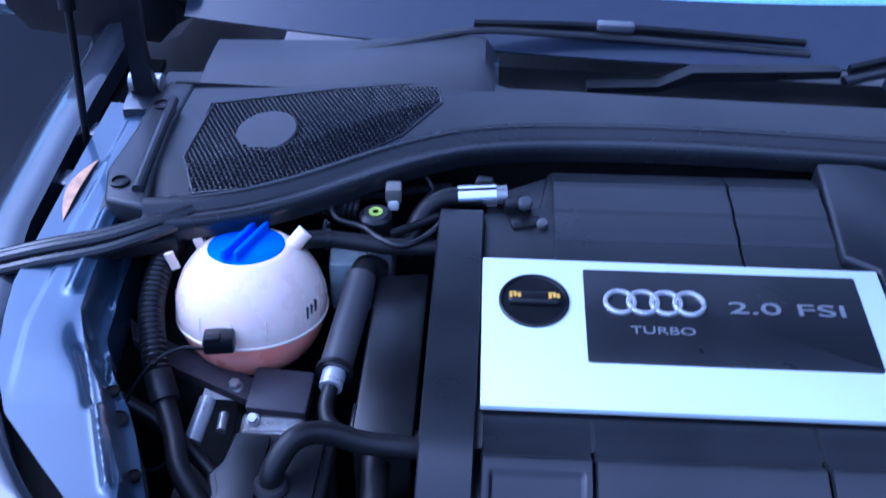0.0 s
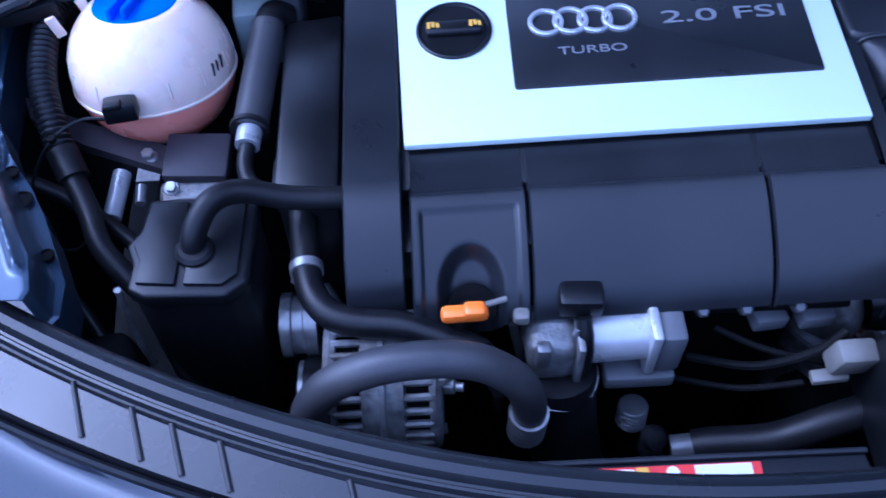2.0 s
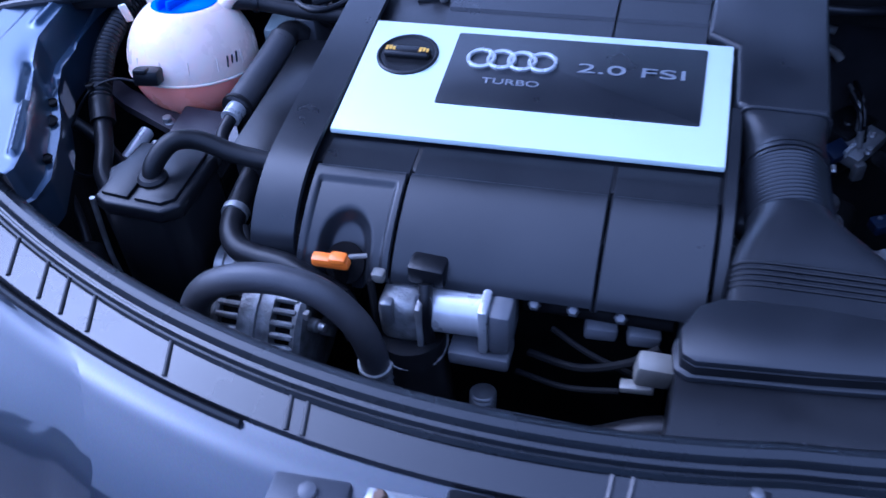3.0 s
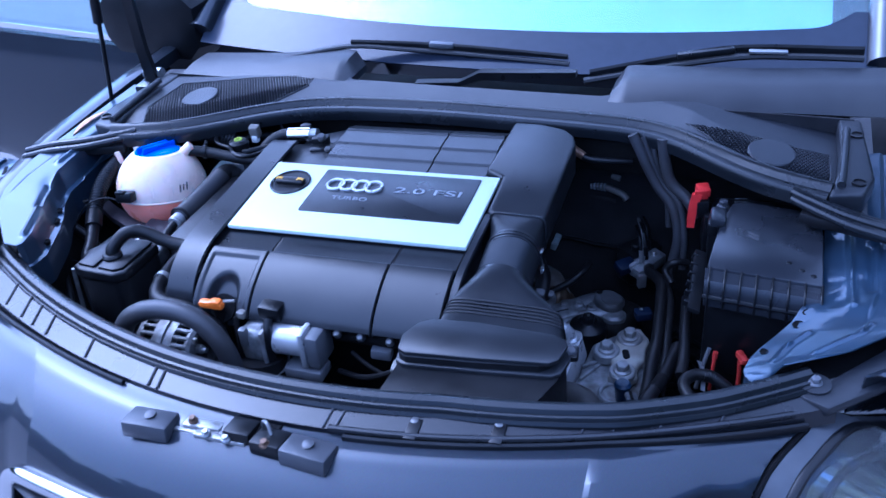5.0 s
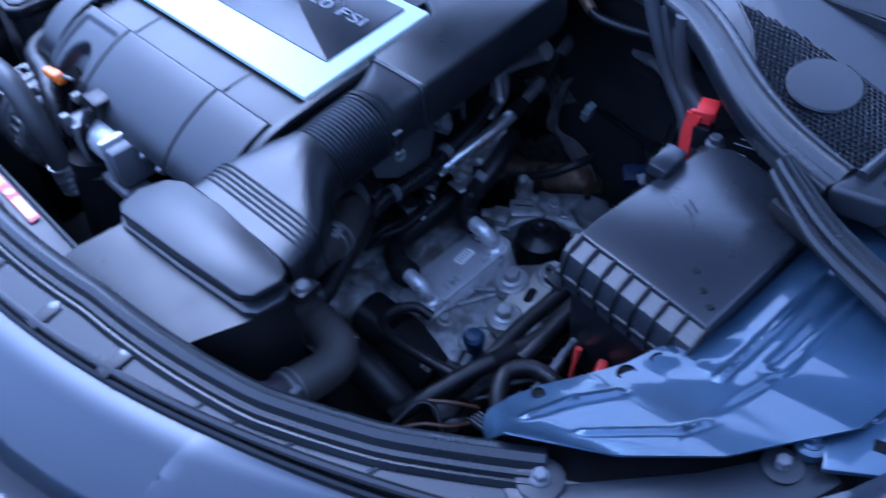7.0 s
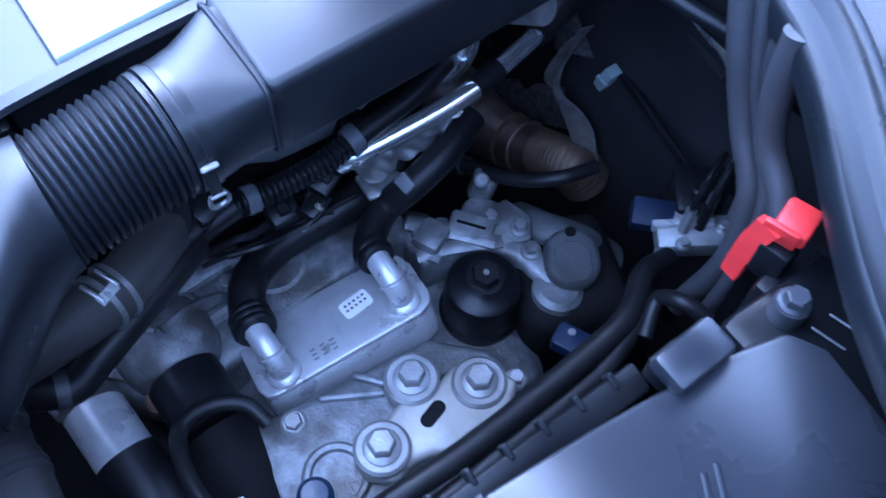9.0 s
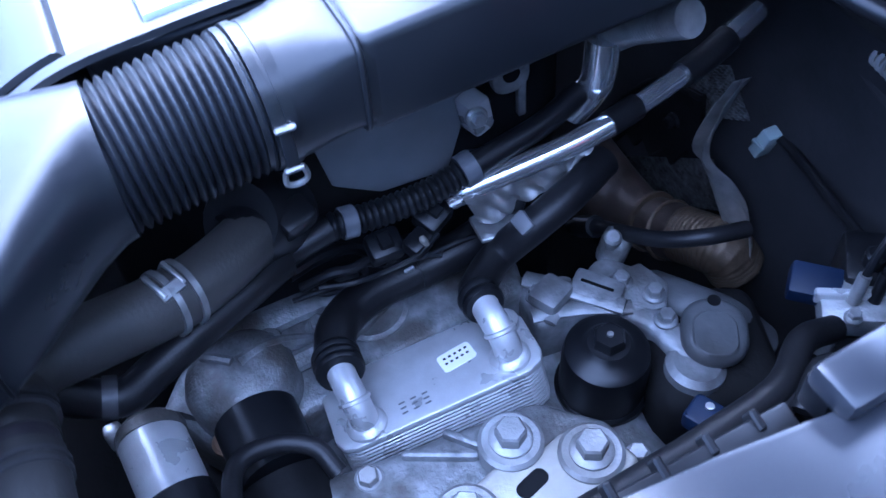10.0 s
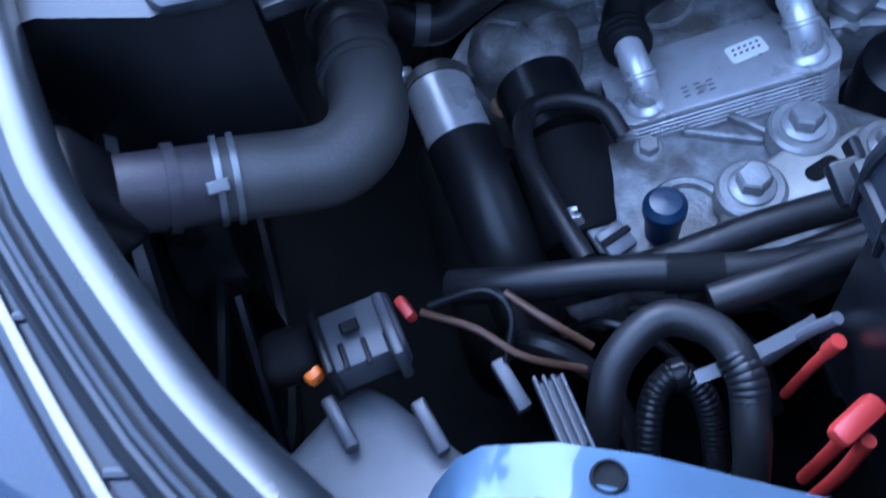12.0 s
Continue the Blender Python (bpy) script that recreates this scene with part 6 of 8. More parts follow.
part("clamp_ring", lathe([(0.034, -0.004), (0.036, -0.004), (0.036, 0.004), (0.034, 0.004)], (-0.135, -0.15, 0.742), (0.1, -0.2, 1), 32), STEEL, thr)
part("boost_hose", tube([(-0.135, -0.15, 0.752), (-0.130, -0.158, 0.70), (-0.12, -0.17, 0.63), (-0.10, -0.19, 0.54)], 0.0335, 6, 24), RUBBER, thr)
plug = part("plug", box((-0.120, -0.126, 0.822), (0.036, 0.026, 0.022), 0.004, 2, (0, 0, -3)), BLACK, thr)
part("plug_neck", tube([(-0.119, -0.142, 0.818), (-0.117, -0.155, 0.80), (-0.116, -0.158, 0.775), (-0.118, -0.155, 0.74)], 0.007, 4, 12), BLACK, plug)
part("plug_face", lathe([(0.0085, 0), (0.0085, 0.004)], (-0.119, -0.150, 0.806), (0, -1, 0.3), 18), GREYPL, plug)
part("lower_case", box((-0.066, -0.148, 0.742), (0.06, 0.035, 0.018), 0.004, 2), GREYPL, thr)
part("ribbed_plug", tube([(-0.062, -0.16, 0.69), (-0.062, -0.165, 0.665)], 0.012, 6, 16, ribs=0.002, pitch=0.005), GREYALU, thr)
part("screw", lathe([(0.006, 0), (0.006, 0.004)], (-0.155, -0.168, 0.742), (0, -1, 0.2), 14), STEEL, thr)

rl = thing("fuel_rail", (0.03, -0.115, 0.75), "fuel rail with injector plugs under the cover's front edge", "fuel rail")
part("rail", tube([(-0.03, -0.115, 0.785), (0.11, -0.118, 0.79)], 0.008, 2, 16, smooth=False), DARK, rl)
for x in (-0.018, 0.018, 0.062):
    part("rail_nut", lathe([(0.006, 0), (0.006, 0.008), (0.004, 0.010)], (x, -0.128, 0.797), (0, -0.7, 1), 6), GREYALU, rl)
for x in (0.045, 0.085):
    part("injector_plug", box((x, -0.125, 0.775), (0.03, 0.018, 0.016), 0.003, 2, (0, 5, 8)), GREYPL, rl)
lw = thing("beige_connector", (0.115, -0.17, 0.77), "dirty beige connector block beside the air scoop", "connector")
part("shell", box((0.098, -0.172, 0.787), (0.034, 0.022, 0.032), 0.005, 2, (8, 5, 4)), AMBER, lw)
part("lever", box((0.085, -0.178, 0.766), (0.03, 0.012, 0.008), 0.002, 2, (0, -8, 0)), AMBER, lw)
for k, pts in enumerate(([(-0.02, -0.14, 0.74), (0.03, -0.16, 0.755), (0.075, -0.16, 0.775), (0.1, -0.15, 0.79)], [(-0.03, -0.15, 0.72), (0.02, -0.17, 0.735), (0.07, -0.175, 0.75)], [(0.0, -0.13, 0.77), (0.04, -0.15, 0.765), (0.10, -0.16, 0.75)], [(-0.2, -0.15, 0.80), (-0.19, -0.165, 0.77), (-0.185, -0.17, 0.72)], [(-0.175, -0.14, 0.81), (-0.168, -0.155, 0.77), (-0.165, -0.16, 0.70)])):
    hose("wire", pts, (0.004, 0.003, 0.003, 0.005, 0.004)[k], "black wire in the gap below the engine cover", DARK, segs=8, category="wire", group="wires below the cover")
lh = hose("lower_hose", [(-0.015, -0.20, 0.685), (0.0, -0.20, 0.69), (0.05, -0.205, 0.705), (0.10, -0.20, 0.73), (0.16, -0.19, 0.74)], 0.0145, "black lower radiator hose running to the scoop")
part("end_fitting", tube([(-0.035, -0.20, 0.682), (-0.012, -0.20, 0.685)], 0.012, 2, 18, smooth=False), GREYALU, lh)
sp = thing("sensor_plugs", (-0.03, -0.19, 0.64), "pair of round black sensor plugs", "sensor")
for z in (0.69, 0.672):
    part("plug", lathe([(0.010, 0), (0.012, 0.006), (0.009, 0.014), (0, 0.016)], (-0.052, -0.19, z), (0.2, -0.7, 0.7), 20), BLACK, sp)
hose("brake_line", [(-0.575, -0.10, 0.72), (-0.52, -0.11, 0.68), (-0.475, -0.115, 0.65), (-0.468, -0.118, 0.63)], 0.004, "thin metal line low beside the canister", STEEL, segs=10, category="pipe")
hose("cable", [(-0.60, -0.02, 0.76), (-0.56, -0.06, 0.74), (-0.53, -0.10, 0.71), (-0.51, -0.13, 0.66)], 0.006, "black cable crossing below the tank")
tw = thing("horn", (-0.53, -0.1, 0.62), "dark rubber-clad block beside the canister", "block")
part("shell", box((-0.535, -0.11, 0.70), (0.06, 0.05, 0.09), 0.015, 3, (10, 0, 15)), DARK, tw)

shr = thing("fan_shroud", (-0.1, -0.265, 0.70), "black fan shroud with a warning strip", "fan shroud")
part("lip", slab([(-0.40, lip_y(-0.40) + 0.022), (-0.25, lip_y(-0.25) + 0.02), (-0.1, lip_y(-0.1) + 0.018), (0.08, lip_y(0.08) + 0.018), (0.075, -0.258), (-0.25, -0.257), (-0.38, -0.220)], 0.785, 0.806, 0.003, 2), COWL, shr)
part("lip_edge", tube([(-0.36, -0.234, 0.808), (-0.25, -0.259, 0.808), (0.075, -0.260, 0.808)], 0.0025, 2, 8, smooth=False), COWL, shr)
part("wall", box((-0.15, -0.275, 0.67), (0.42, 0.014, 0.22), 0.004, 2), DARK, shr)
ws = part("warning_strip", box((-0.072, -0.271, 0.8090), (0.134, 0.012, 0.0008), 0.0002, 1), RED, shr, "red and white warning strip")
part("strip_field", box((-0.115, -0.271, 0.8096), (0.034, 0.008, 0.0006), 0, 1), LABEL, ws)
part("strip_field", box((-0.092, -0.271, 0.8096), (0.009, 0.010, 0.0006), 0, 1), YELLOW, ws)
part("strip_field", box((-0.033, -0.271, 0.8096), (0.042, 0.010, 0.0006), 0, 1), LABEL, ws)
part("strip_sign", lathe([(0.005, 0), (0.005, 0.0006)], (-0.070, -0.271, 0.8094), (0, 0, 1), 20), LABEL, ws)


# ---- gearbox side of the bay ----
DULL = mat("dull_dusty_metal", (0.085, 0.087, 0.09), 0.55, metal=0.3, var=0.3, scale=40, bump=0.3, fine=300, dirt=0.6, dirt_col=(0.05, 0.045, 0.04))
gb = thing("gearbox", (0.24, 0.1, 0.42), "grimy cast aluminium gearbox casing with ribs and flanges", "gearbox")
part("casing", box((0.24, 0.10, 0.50), (0.22, 0.30, 0.10), 0.03, 4, (0, 4, 0)), CAST, gb)
part("bell_flange", slab([(0.125, 0.15), (0.118, 0.06), (0.122, 0.0), (0.145, -0.045), (0.17, -0.078), (0.205, -0.055), (0.222, -0.01), (0.212, 0.03), (0.20, 0.10), (0.19, 0.20), (0.15, 0.21)], 0.54, 0.600, 0.010, 3), CAST, gb)
part("bell_ring", tube([(0.128, 0.14, 0.600), (0.126, 0.06, 0.604), (0.132, 0.0, 0.606), (0.15, -0.042, 0.606), (0.178, -0.068, 0.603)], 0.012, 6, 12, flat=(0.6, 1.2)), CAST, gb)
part("bell_rib", tube([(0.150, 0.10, 0.60), (0.172, 0.05, 0.606), (0.178, 0.0, 0.61), (0.168, -0.05, 0.608)], 0.008, 5, 10), CAST, gb)
part("bell_dish", lathe([(0.030, -0.004), (0.030, 0.003), (0.026, 0.004), (0.022, 0.0015), (0.0, 0.001)], (0.152, 0.085, 0.601), (0.1, 0, 1), 32), CAST, gb)
part("dome", lathe([(0.040, -0.05), (0.040, 0.0), (0.036, 0.010), (0.026, 0.017), (0.01, 0.021), (0, 0.0215)], (0.176, -0.022, 0.616), (-0.15, -0.10, 1), 36), CAST, gb)
part("drilled_boss", lathe([(0.0105, -0.018), (0.0105, 0.003), (0.0090, 0.0045), (0.0055, 0.0045), (0.0050, -0.002), (0.0, -0.002)], (0.158, 0.006, 0.618), (-0.1, 0.05, 1), 24), CAST, gb)
part("dome_web", tube([(0.180, -0.02, 0.636), (0.170, 0.006, 0.628), (0.162, 0.034, 0.606)], 0.006, 5, 10), CAST, gb)
part("dome_web", tube([(0.178, -0.022, 0.636), (0.160, -0.038, 0.628), (0.147, -0.046, 0.606)], 0.005, 5, 10), CAST, gb)
part("rear_casing", slab([(0.175, 0.195), (0.19, 0.222), (0.212, 0.252), (0.240, 0.278), (0.272, 0.290), (0.300, 0.288), (0.300, 0.266), (0.262, 0.264), (0.236, 0.250), (0.226, 0.222), (0.222, 0.190)], 0.53, 0.594, 0.008, 3), CASTD, gb)
for pts, r in (([(0.180, 0.203, 0.598), (0.205, 0.225, 0.600), (0.240, 0.255, 0.599)], 0.007), ([(0.212, 0.192, 0.594), (0.222, 0.222, 0.596), (0.240, 0.262, 0.595)], 0.006), ([(0.192, 0.232, 0.594), (0.212, 0.216, 0.596), (0.224, 0.200, 0.595)], 0.005)):
    part("rear_rib", tube(pts, r, 5, 10, flat=(0.55, 1.1)), CASTD, gb)
part("rear_pad", box((0.216, 0.246, 0.598), (0.040, 0.026, 0.012), 0.004, 2, (0, 4, 40)), CASTD, gb)
part("rear_pad", box((0.205, 0.212, 0.601), (0.026, 0.030, 0.014), 0.005, 2, (0, 0, 25)), CASTD, gb)
part("pad_groove", box((0.216, 0.246, 0.6042), (0.026, 0.003, 0.001), 0.0004, 1, (0, 4, 40)), DARK, gb)
part("side_lobe", lathe([(0.022, -0.03), (0.022, 0.002), (0.017, 0.006), (0, 0.007)], (0.302, 0.276, 0.586), (0, 0.1, 1), 28), CASTD, gb)
part("side_flange", slab(rrect(-0.026, 0.026, -0.020, 0.020, 0.014, 5), 0.578, 0.592, 0.004, 2, pose(0.212, 0.268, 0, 0, 0, 35)), CASTD, gb)
part("cable_clamp", box((0.182, 0.284, 0.594), (0.024, 0.026, 0.036), 0.009, 3, (0, 10, 35)), CAST, gb)
part("clamp_boss", lathe([(0.007, -0.012), (0.007, 0.010), (0.005, 0.012)], (0.186, 0.278, 0.606), (0.3, -0.2, 1), 18), CASTD, gb)
part("rear_elbow", tube([(0.215, 0.300, 0.56), (0.245, 0.306, 0.575), (0.272, 0.326, 0.572), (0.288, 0.35, 0.545)], 0.020, 6, 20), DULL, gb)
part("post_plate", slab([(0.205, 0.255), (0.245, 0.262), (0.252, 0.285), (0.232, 0.30), (0.205, 0.292)], 0.586, 0.594, 0.002, 2), CASTD, gb)
for x, y, z in ((0.216, 0.268, 0.594), (0.238, 0.283, 0.594), (0.196, 0.205, 0.592), (0.262, 0.277, 0.594)):
    hexbolt("bolt", (x, y, z), gb, (0, 0, 1), 0.011, 0.009, CASTD)
hexbolt("bolt", (0.152, 0.045, 0.602), gb, (0, 0, 1), 0.012, 0.011, CAST)
hexbolt("bolt", (0.212, -0.045, 0.60), gb, (0, 0, 1), 0.012, 0.011, RUST)
sel = part("selector_cover", slab(rrect(-0.022, 0.034, -0.024, 0.024, 0.022, 6), 0.588, 0.606, 0.007, 3, pose(0.284, 0.303, 0, 0, 0, -32)), DULL, gb, "dusty grey selector cover")
# shaded hole painted as a near-black disc on the cover
part("cover_hole", lathe([(0.005, 0), (0.005, 0.0012)], (0.270, 0.312, 0.6058), (0, 0, 1), 14), DARK, sel)
part("cover_rim", slab(rrect(-0.014, 0.026, -0.016, 0.016, 0.014, 5), 0.6055, 0.608, 0.001, 1, pose(0.290, 0.298, 0, 0, 0, -32)), DULL, sel)
# lower cases darker than the casing: shade under it put into the colour
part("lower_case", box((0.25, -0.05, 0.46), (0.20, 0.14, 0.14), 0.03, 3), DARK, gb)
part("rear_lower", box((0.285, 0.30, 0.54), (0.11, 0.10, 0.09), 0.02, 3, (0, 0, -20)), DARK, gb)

fc = thing("oil_filter", (0.292, 0.212, 0.56), "black plastic oil filter housing with a hexagon top", "oil filter")
FC = (0.267, 0.223, 0.602)
part("cup", lathe([(0.0325, -0.055), (0.0325, -0.012), (0.031, -0.003), (0.027, 0.0), (0.0205, 0.002), (0.017, 0.006), (0.0155, 0.0075), (0.0, 0.008)], FC, (0.05, 0, 1), 48), BLACK, fc)
part("foot_ring", lathe([(0.0355, -0.058), (0.0355, -0.050), (0.033, -0.048)], FC, (0.05, 0, 1), 40), BLACK, fc)
part("hex", lathe([(0.0122, 0.006), (0.0122, 0.015), (0.0108, 0.017), (0.0, 0.017)], FC, (0.05, 0, 1), 6), BLACK, fc)
part("pip", lathe([(0.0024, 0.017), (0.0024, 0.0185)], FC, (0.05, 0, 1), 12), STEEL, fc)


a, b = NIP[0]
h1 = hose("cooler_hose", [cpt(a - 0.002, b - 0.026, 0.037), cpt(a - 0.002, b - 0.042, 0.036), (0.182, 0.051, 0.630), (0.164, 0.066, 0.622), (0.153, 0.092, 0.620), (0.152, 0.128, 0.622), (0.152, 0.16, 0.626), (0.145, 0.20, 0.63)], 0.0150, "black moulded hose bent onto the oil cooler", group="cooler hoses")
part("collar", tube([cpt(a - 0.002, b - 0.024, 0.037), cpt(a - 0.002, b - 0.044, 0.036)], 0.0160, 6, 20, ribs=0.0016, pitch=0.006), BLACK, h1)
part("hose_band", tube([(0.152, 0.126, 0.622), (0.152, 0.131, 0.622)], 0.0157, 3, 20), BLACK, h1)
# highlight on the rubber, added as a sliver of bright metal
part("hose_glint", box((0.160, 0.118, 0.637), (0.003, 0.008, 0.002), 0.0006, 1, (0, 25, 10)), ALU, h1, "small glint on the hose, built as a bright sliver")
a, b = NIP[1]
h2 = hose("cooler_hose", [cpt(a - 0.002, b - 0.026, 0.037), cpt(a - 0.003, b - 0.040, 0.036), (0.196, 0.160, 0.642), (0.184, 0.176, 0.641), (0.183, 0.188, 0.648), (0.190, 0.205, 0.668), (0.186, 0.236, 0.680), (0.168, 0.275, 0.680)], 0.0130, "black moulded hose bent onto the oil cooler", group="cooler hoses")
part("collar", tube([cpt(a - 0.002, b - 0.024, 0.037), cpt(a - 0.003, b - 0.040, 0.036)], 0.0142, 6, 20, ribs=0.0016, pitch=0.006), BLACK, h2)
part("clip", box((0.190, 0.196, 0.675), (0.016, 0.012, 0.008), 0.002, 2, (40, 15, 10)), GREYPL, h2)

sn = thing("speed_sensor", (0.118, 0.135, 0.60), "black sensor plug with a thin wire and a yellow tag", "sensor")
part("plug", box((0.122, 0.136, 0.618), (0.026, 0.018, 0.020), 0.003, 2, (0, 15, 30)), BLACK, sn)
part("plug_latch", box((0.130, 0.140, 0.628), (0.010, 0.008, 0.005), 0.0015, 1, (0, 15, 30)), GREYPL, sn)
part("plug_tail", tube([(0.112, 0.130, 0.616), (0.096, 0.130, 0.622), (0.084, 0.134, 0.632)], 0.006, 4, 12), BLACK, sn)
part("wire", tube([(0.089, 0.060, 0.612), (0.111, 0.062, 0.611), (0.130, 0.073, 0.611), (0.1385, 0.094, 0.611), (0.136, 0.116, 0.613), (0.131, 0.131, 0.617)], 0.0028, 5, 10), RUBBER, sn)
part("tag", tube([(0.134, 0.128, 0.616), (0.1325, 0.135, 0.619), (0.129, 0.139, 0.6205)], 0.0016, 4, 8), YELLOW, sn)

ap = thing("coolant_pipe", (0.155, 0.25, 0.66), "shiny metal coolant pipe with black sleeves and a foil bracket", "pipe")
part("lower_pipe", tube([(0.150, 0.160, 0.682), (0.156, 0.172, 0.691), (0.161, 0.205, 0.698), (0.165, 0.245, 0.705), (0.166, 0.279, 0.712)], 0.0088, 6, 20), PIPE, ap)
part("sleeve", tube([(0.166, 0.277, 0.712), (0.160, 0.305, 0.713)], 0.0098, 3, 18), RUBBER, ap)
part("upper_pipe", tube([(0.161, 0.302, 0.713), (0.155, 0.33, 0.715), (0.150, 0.352, 0.717)], 0.0078, 4, 18), PIPE, ap)
part("sleeve", tube([(0.151, 0.350, 0.717), (0.145, 0.375, 0.719), (0.138, 0.40, 0.724)], 0.0105, 4, 18), RUBBER, ap)
part("upper_end", tube([(0.139, 0.397, 0.724), (0.132, 0.43, 0.735)], 0.0085, 3, 18), PIPE, ap)


def crumpled(u, v):
    """A torn strip of foil hanging under the pipe."""
    y = 0.163 + 0.105 * u
    hang = v * (0.030 * abs(math.sin(u * 2.1 + 0.9)) - 0.006 * u + 0.004 * math.sin(u * 11 + 1) + 0.002 * math.sin(u * 37))
    return V((0.163 + 0.002 * math.sin(u * 19 + v * 5) + 0.0015 * math.sin(u * 41 - v * 9) + 0.006 * v, y + 0.010 * v + 0.003 * math.sin(u * 13) * v, 0.692 + 0.012 * u - hang))


part("foil_bracket", grid(crumpled, 48, 10, 0.0008), FOIL, ap, "crumpled foil strip under the pipe")
part("bracket_plate", slab([(0.150, 0.172), (0.176, 0.170), (0.180, 0.19), (0.168, 0.206), (0.150, 0.20)], 0.652, 0.656, 0.001, 1, pose(0, 0, 0, 0, 0, 0)), STEEL, ap)
part("side_pipe", tube([(0.128, 0.272, 0.70), (0.136, 0.279, 0.718), (0.141, 0.283, 0.735), (0.138, 0.287, 0.765)], 0.0125, 6, 22), PIPE, ap)
part("braided_pipe", tube([(0.130, 0.298, 0.758), (0.150, 0.300, 0.777), (0.175, 0.302, 0.795), (0.20, 0.306, 0.812)], 0.0125, 6, 18, ribs=0.0004, pitch=0.003), FOIL, ap)
lug = thing("lifting_eye", (0.13, 0.215, 0.74), "grey cast lifting eye on the cylinder head", "bracket")
part("eye", slab(rrect(0.203, 0.232, 0.742, 0.775, 0.012), 0.127, 0.134, 0.002, 2, Matrix(((0, 0, 1, 0), (1, 0, 0, 0), (0, 1, 0, 0), (0, 0, 0, 1)))), CASTD, lug)
# the eye is solid; a near-black disc gives the hole's shade
part("hole", lathe([(0.0065, 0), (0.0065, 0.001)], (0.1341, 0.217, 0.759), (1, 0, 0), 18), DARK, lug)
part("shank", box((0.128, 0.228, 0.745), (0.006, 0.006, 0.06), 0.001, 1), CASTD, lug)
part("stay", box((0.131, 0.190, 0.735), (0.02, 0.018, 0.03), 0.004, 2, (10, 0, 15)), ALU, lug)
hexbolt("lug_bolt", (0.141, 0.186, 0.74), lug, (1, 0, 0.3), 0.009, 0.008)
wc2 = hose("wiring_conduit", [(0.155, 0.172, 0.709), (0.156, 0.14, 0.702), (0.156, 0.105, 0.701), (0.155, 0.068, 0.704)], 0.0085, "ribbed black conduit with taped ends beside the cooler hoses", BLACK, ribs=0.0018, pitch=0.0048, category="conduit")
part("taped_end", tube([(0.155, 0.168, 0.708), (0.152, 0.20, 0.713), (0.148, 0.235, 0.718), (0.138, 0.27, 0.725)], 0.0088, 6, 14), RUBBER, wc2)
part("taped_end", tube([(0.155, 0.07, 0.704), (0.155, 0.04, 0.696), (0.153, 0.0, 0.684), (0.15, -0.03, 0.675)], 0.0095, 6, 14), RUBBER, wc2)
part("tape_band", tube([(0.155, 0.076, 0.7035), (0.155, 0.086, 0.702)], 0.0115, 3, 14), GREYPL, wc2)
part("tape_band", tube([(0.155, 0.166, 0.708), (0.154, 0.177, 0.710)], 0.0125, 3, 14), GREYPL, wc2)
hose("sensor_wire", [(0.160, 0.05, 0.655), (0.163, 0.075, 0.650), (0.172, 0.098, 0.660), (0.176, 0.120, 0.668), (0.168, 0.14, 0.672)], 0.002, "thin wire with a yellow plug near the cooler hoses", BLACK, segs=6, category="wire")
yp = thing("yellow_plug", (0.172, 0.125, 0.66), "small pale yellow plug on a wire", "plug")
part("plug", box((0.172, 0.128, 0.674), (0.006, 0.005, 0.012), 0.002, 2, (20, 10, 0)), AMBER, yp)
part("body", box((0.166, 0.125, 0.668), (0.016, 0.02, 0.016), 0.004, 2, (10, 10, 25)), BLACK, yp)

DUSTR = mat("dark_brown_steel", (0.065, 0.050, 0.040), 0.5, metal=0.4, var=0.4, scale=50, bump=0.4, fine=300)
ex = thing("exhaust_pipe", (0.10, 0.40, 0.40), "rust-brown exhaust pipe with a ribbed flexible section", "exhaust")
part("front_pipe", tube([(-0.03, 0.375, 0.475), (0.02, 0.395, 0.452), (0.06, 0.402, 0.455), (0.098, 0.408, 0.468)], lambda u: 0.046 - 0.018 * min(1, u * 1.25), 6, 30), DUSTR, ex)
part("flange", lathe([(0.029, -0.003), (0.032, -0.002), (0.032, 0.002), (0.029, 0.003)], (0.080, 0.406, 0.462), (0.9, 0.12, 0.30), 32), FLEX, ex)
part("flex_sleeve", tube([(0.094, 0.407, 0.467), (0.110, 0.410, 0.474), (0.122, 0.412, 0.480)], 0.0285, 3, 28), DUSTR, ex)
part("flex", tube([(0.120, 0.412, 0.479), (0.145, 0.417, 0.490), (0.164, 0.424, 0.492), (0.175, 0.434, 0.474)], 0.0268, 6, 30, ribs=0.0010, pitch=0.004), FLEX, ex)
part("flange", lathe([(0.030, -0.002), (0.0315, 0.0), (0.030, 0.002)], (0.104, 0.4088, 0.471), (0.88, 0.12, 0.4), 32), FLEX, ex)
sh = thing("heat_shield", (0.15, 0.41, 0.46), "crinkled grey heat shield strip behind the exhaust", "heat shield")
LINE = [(0.136, 0.422, 0.672), (0.122, 0.424, 0.632), (0.110, 0.424, 0.574), (0.128, 0.427, 0.556), (0.152, 0.431, 0.534), (0.175, 0.437, 0.497), (0.190, 0.440, 0.475)]


def blade(u, v):
    c = spline(LINE, 6)
    p = c[min(len(c) - 1, round(u * (len(c) - 1)))]
    w = lerp1(u, [(0, 0.003), (0.2, 0.010), (0.42, 0.030), (0.6, 0.036), (0.8, 0.024), (1, 0.003)])
    q = p + V((0.85, -0.10, 0.35)) * (v - 0.5) * w * 1.6 + V((0, -0.006, 0)) * math.sin(v * 6 + u * 9)
    return V((q.x, min(q.y, 0.452), q.z))


part("blade", grid(blade, 36, 5, 0.0012), FOIL, sh)


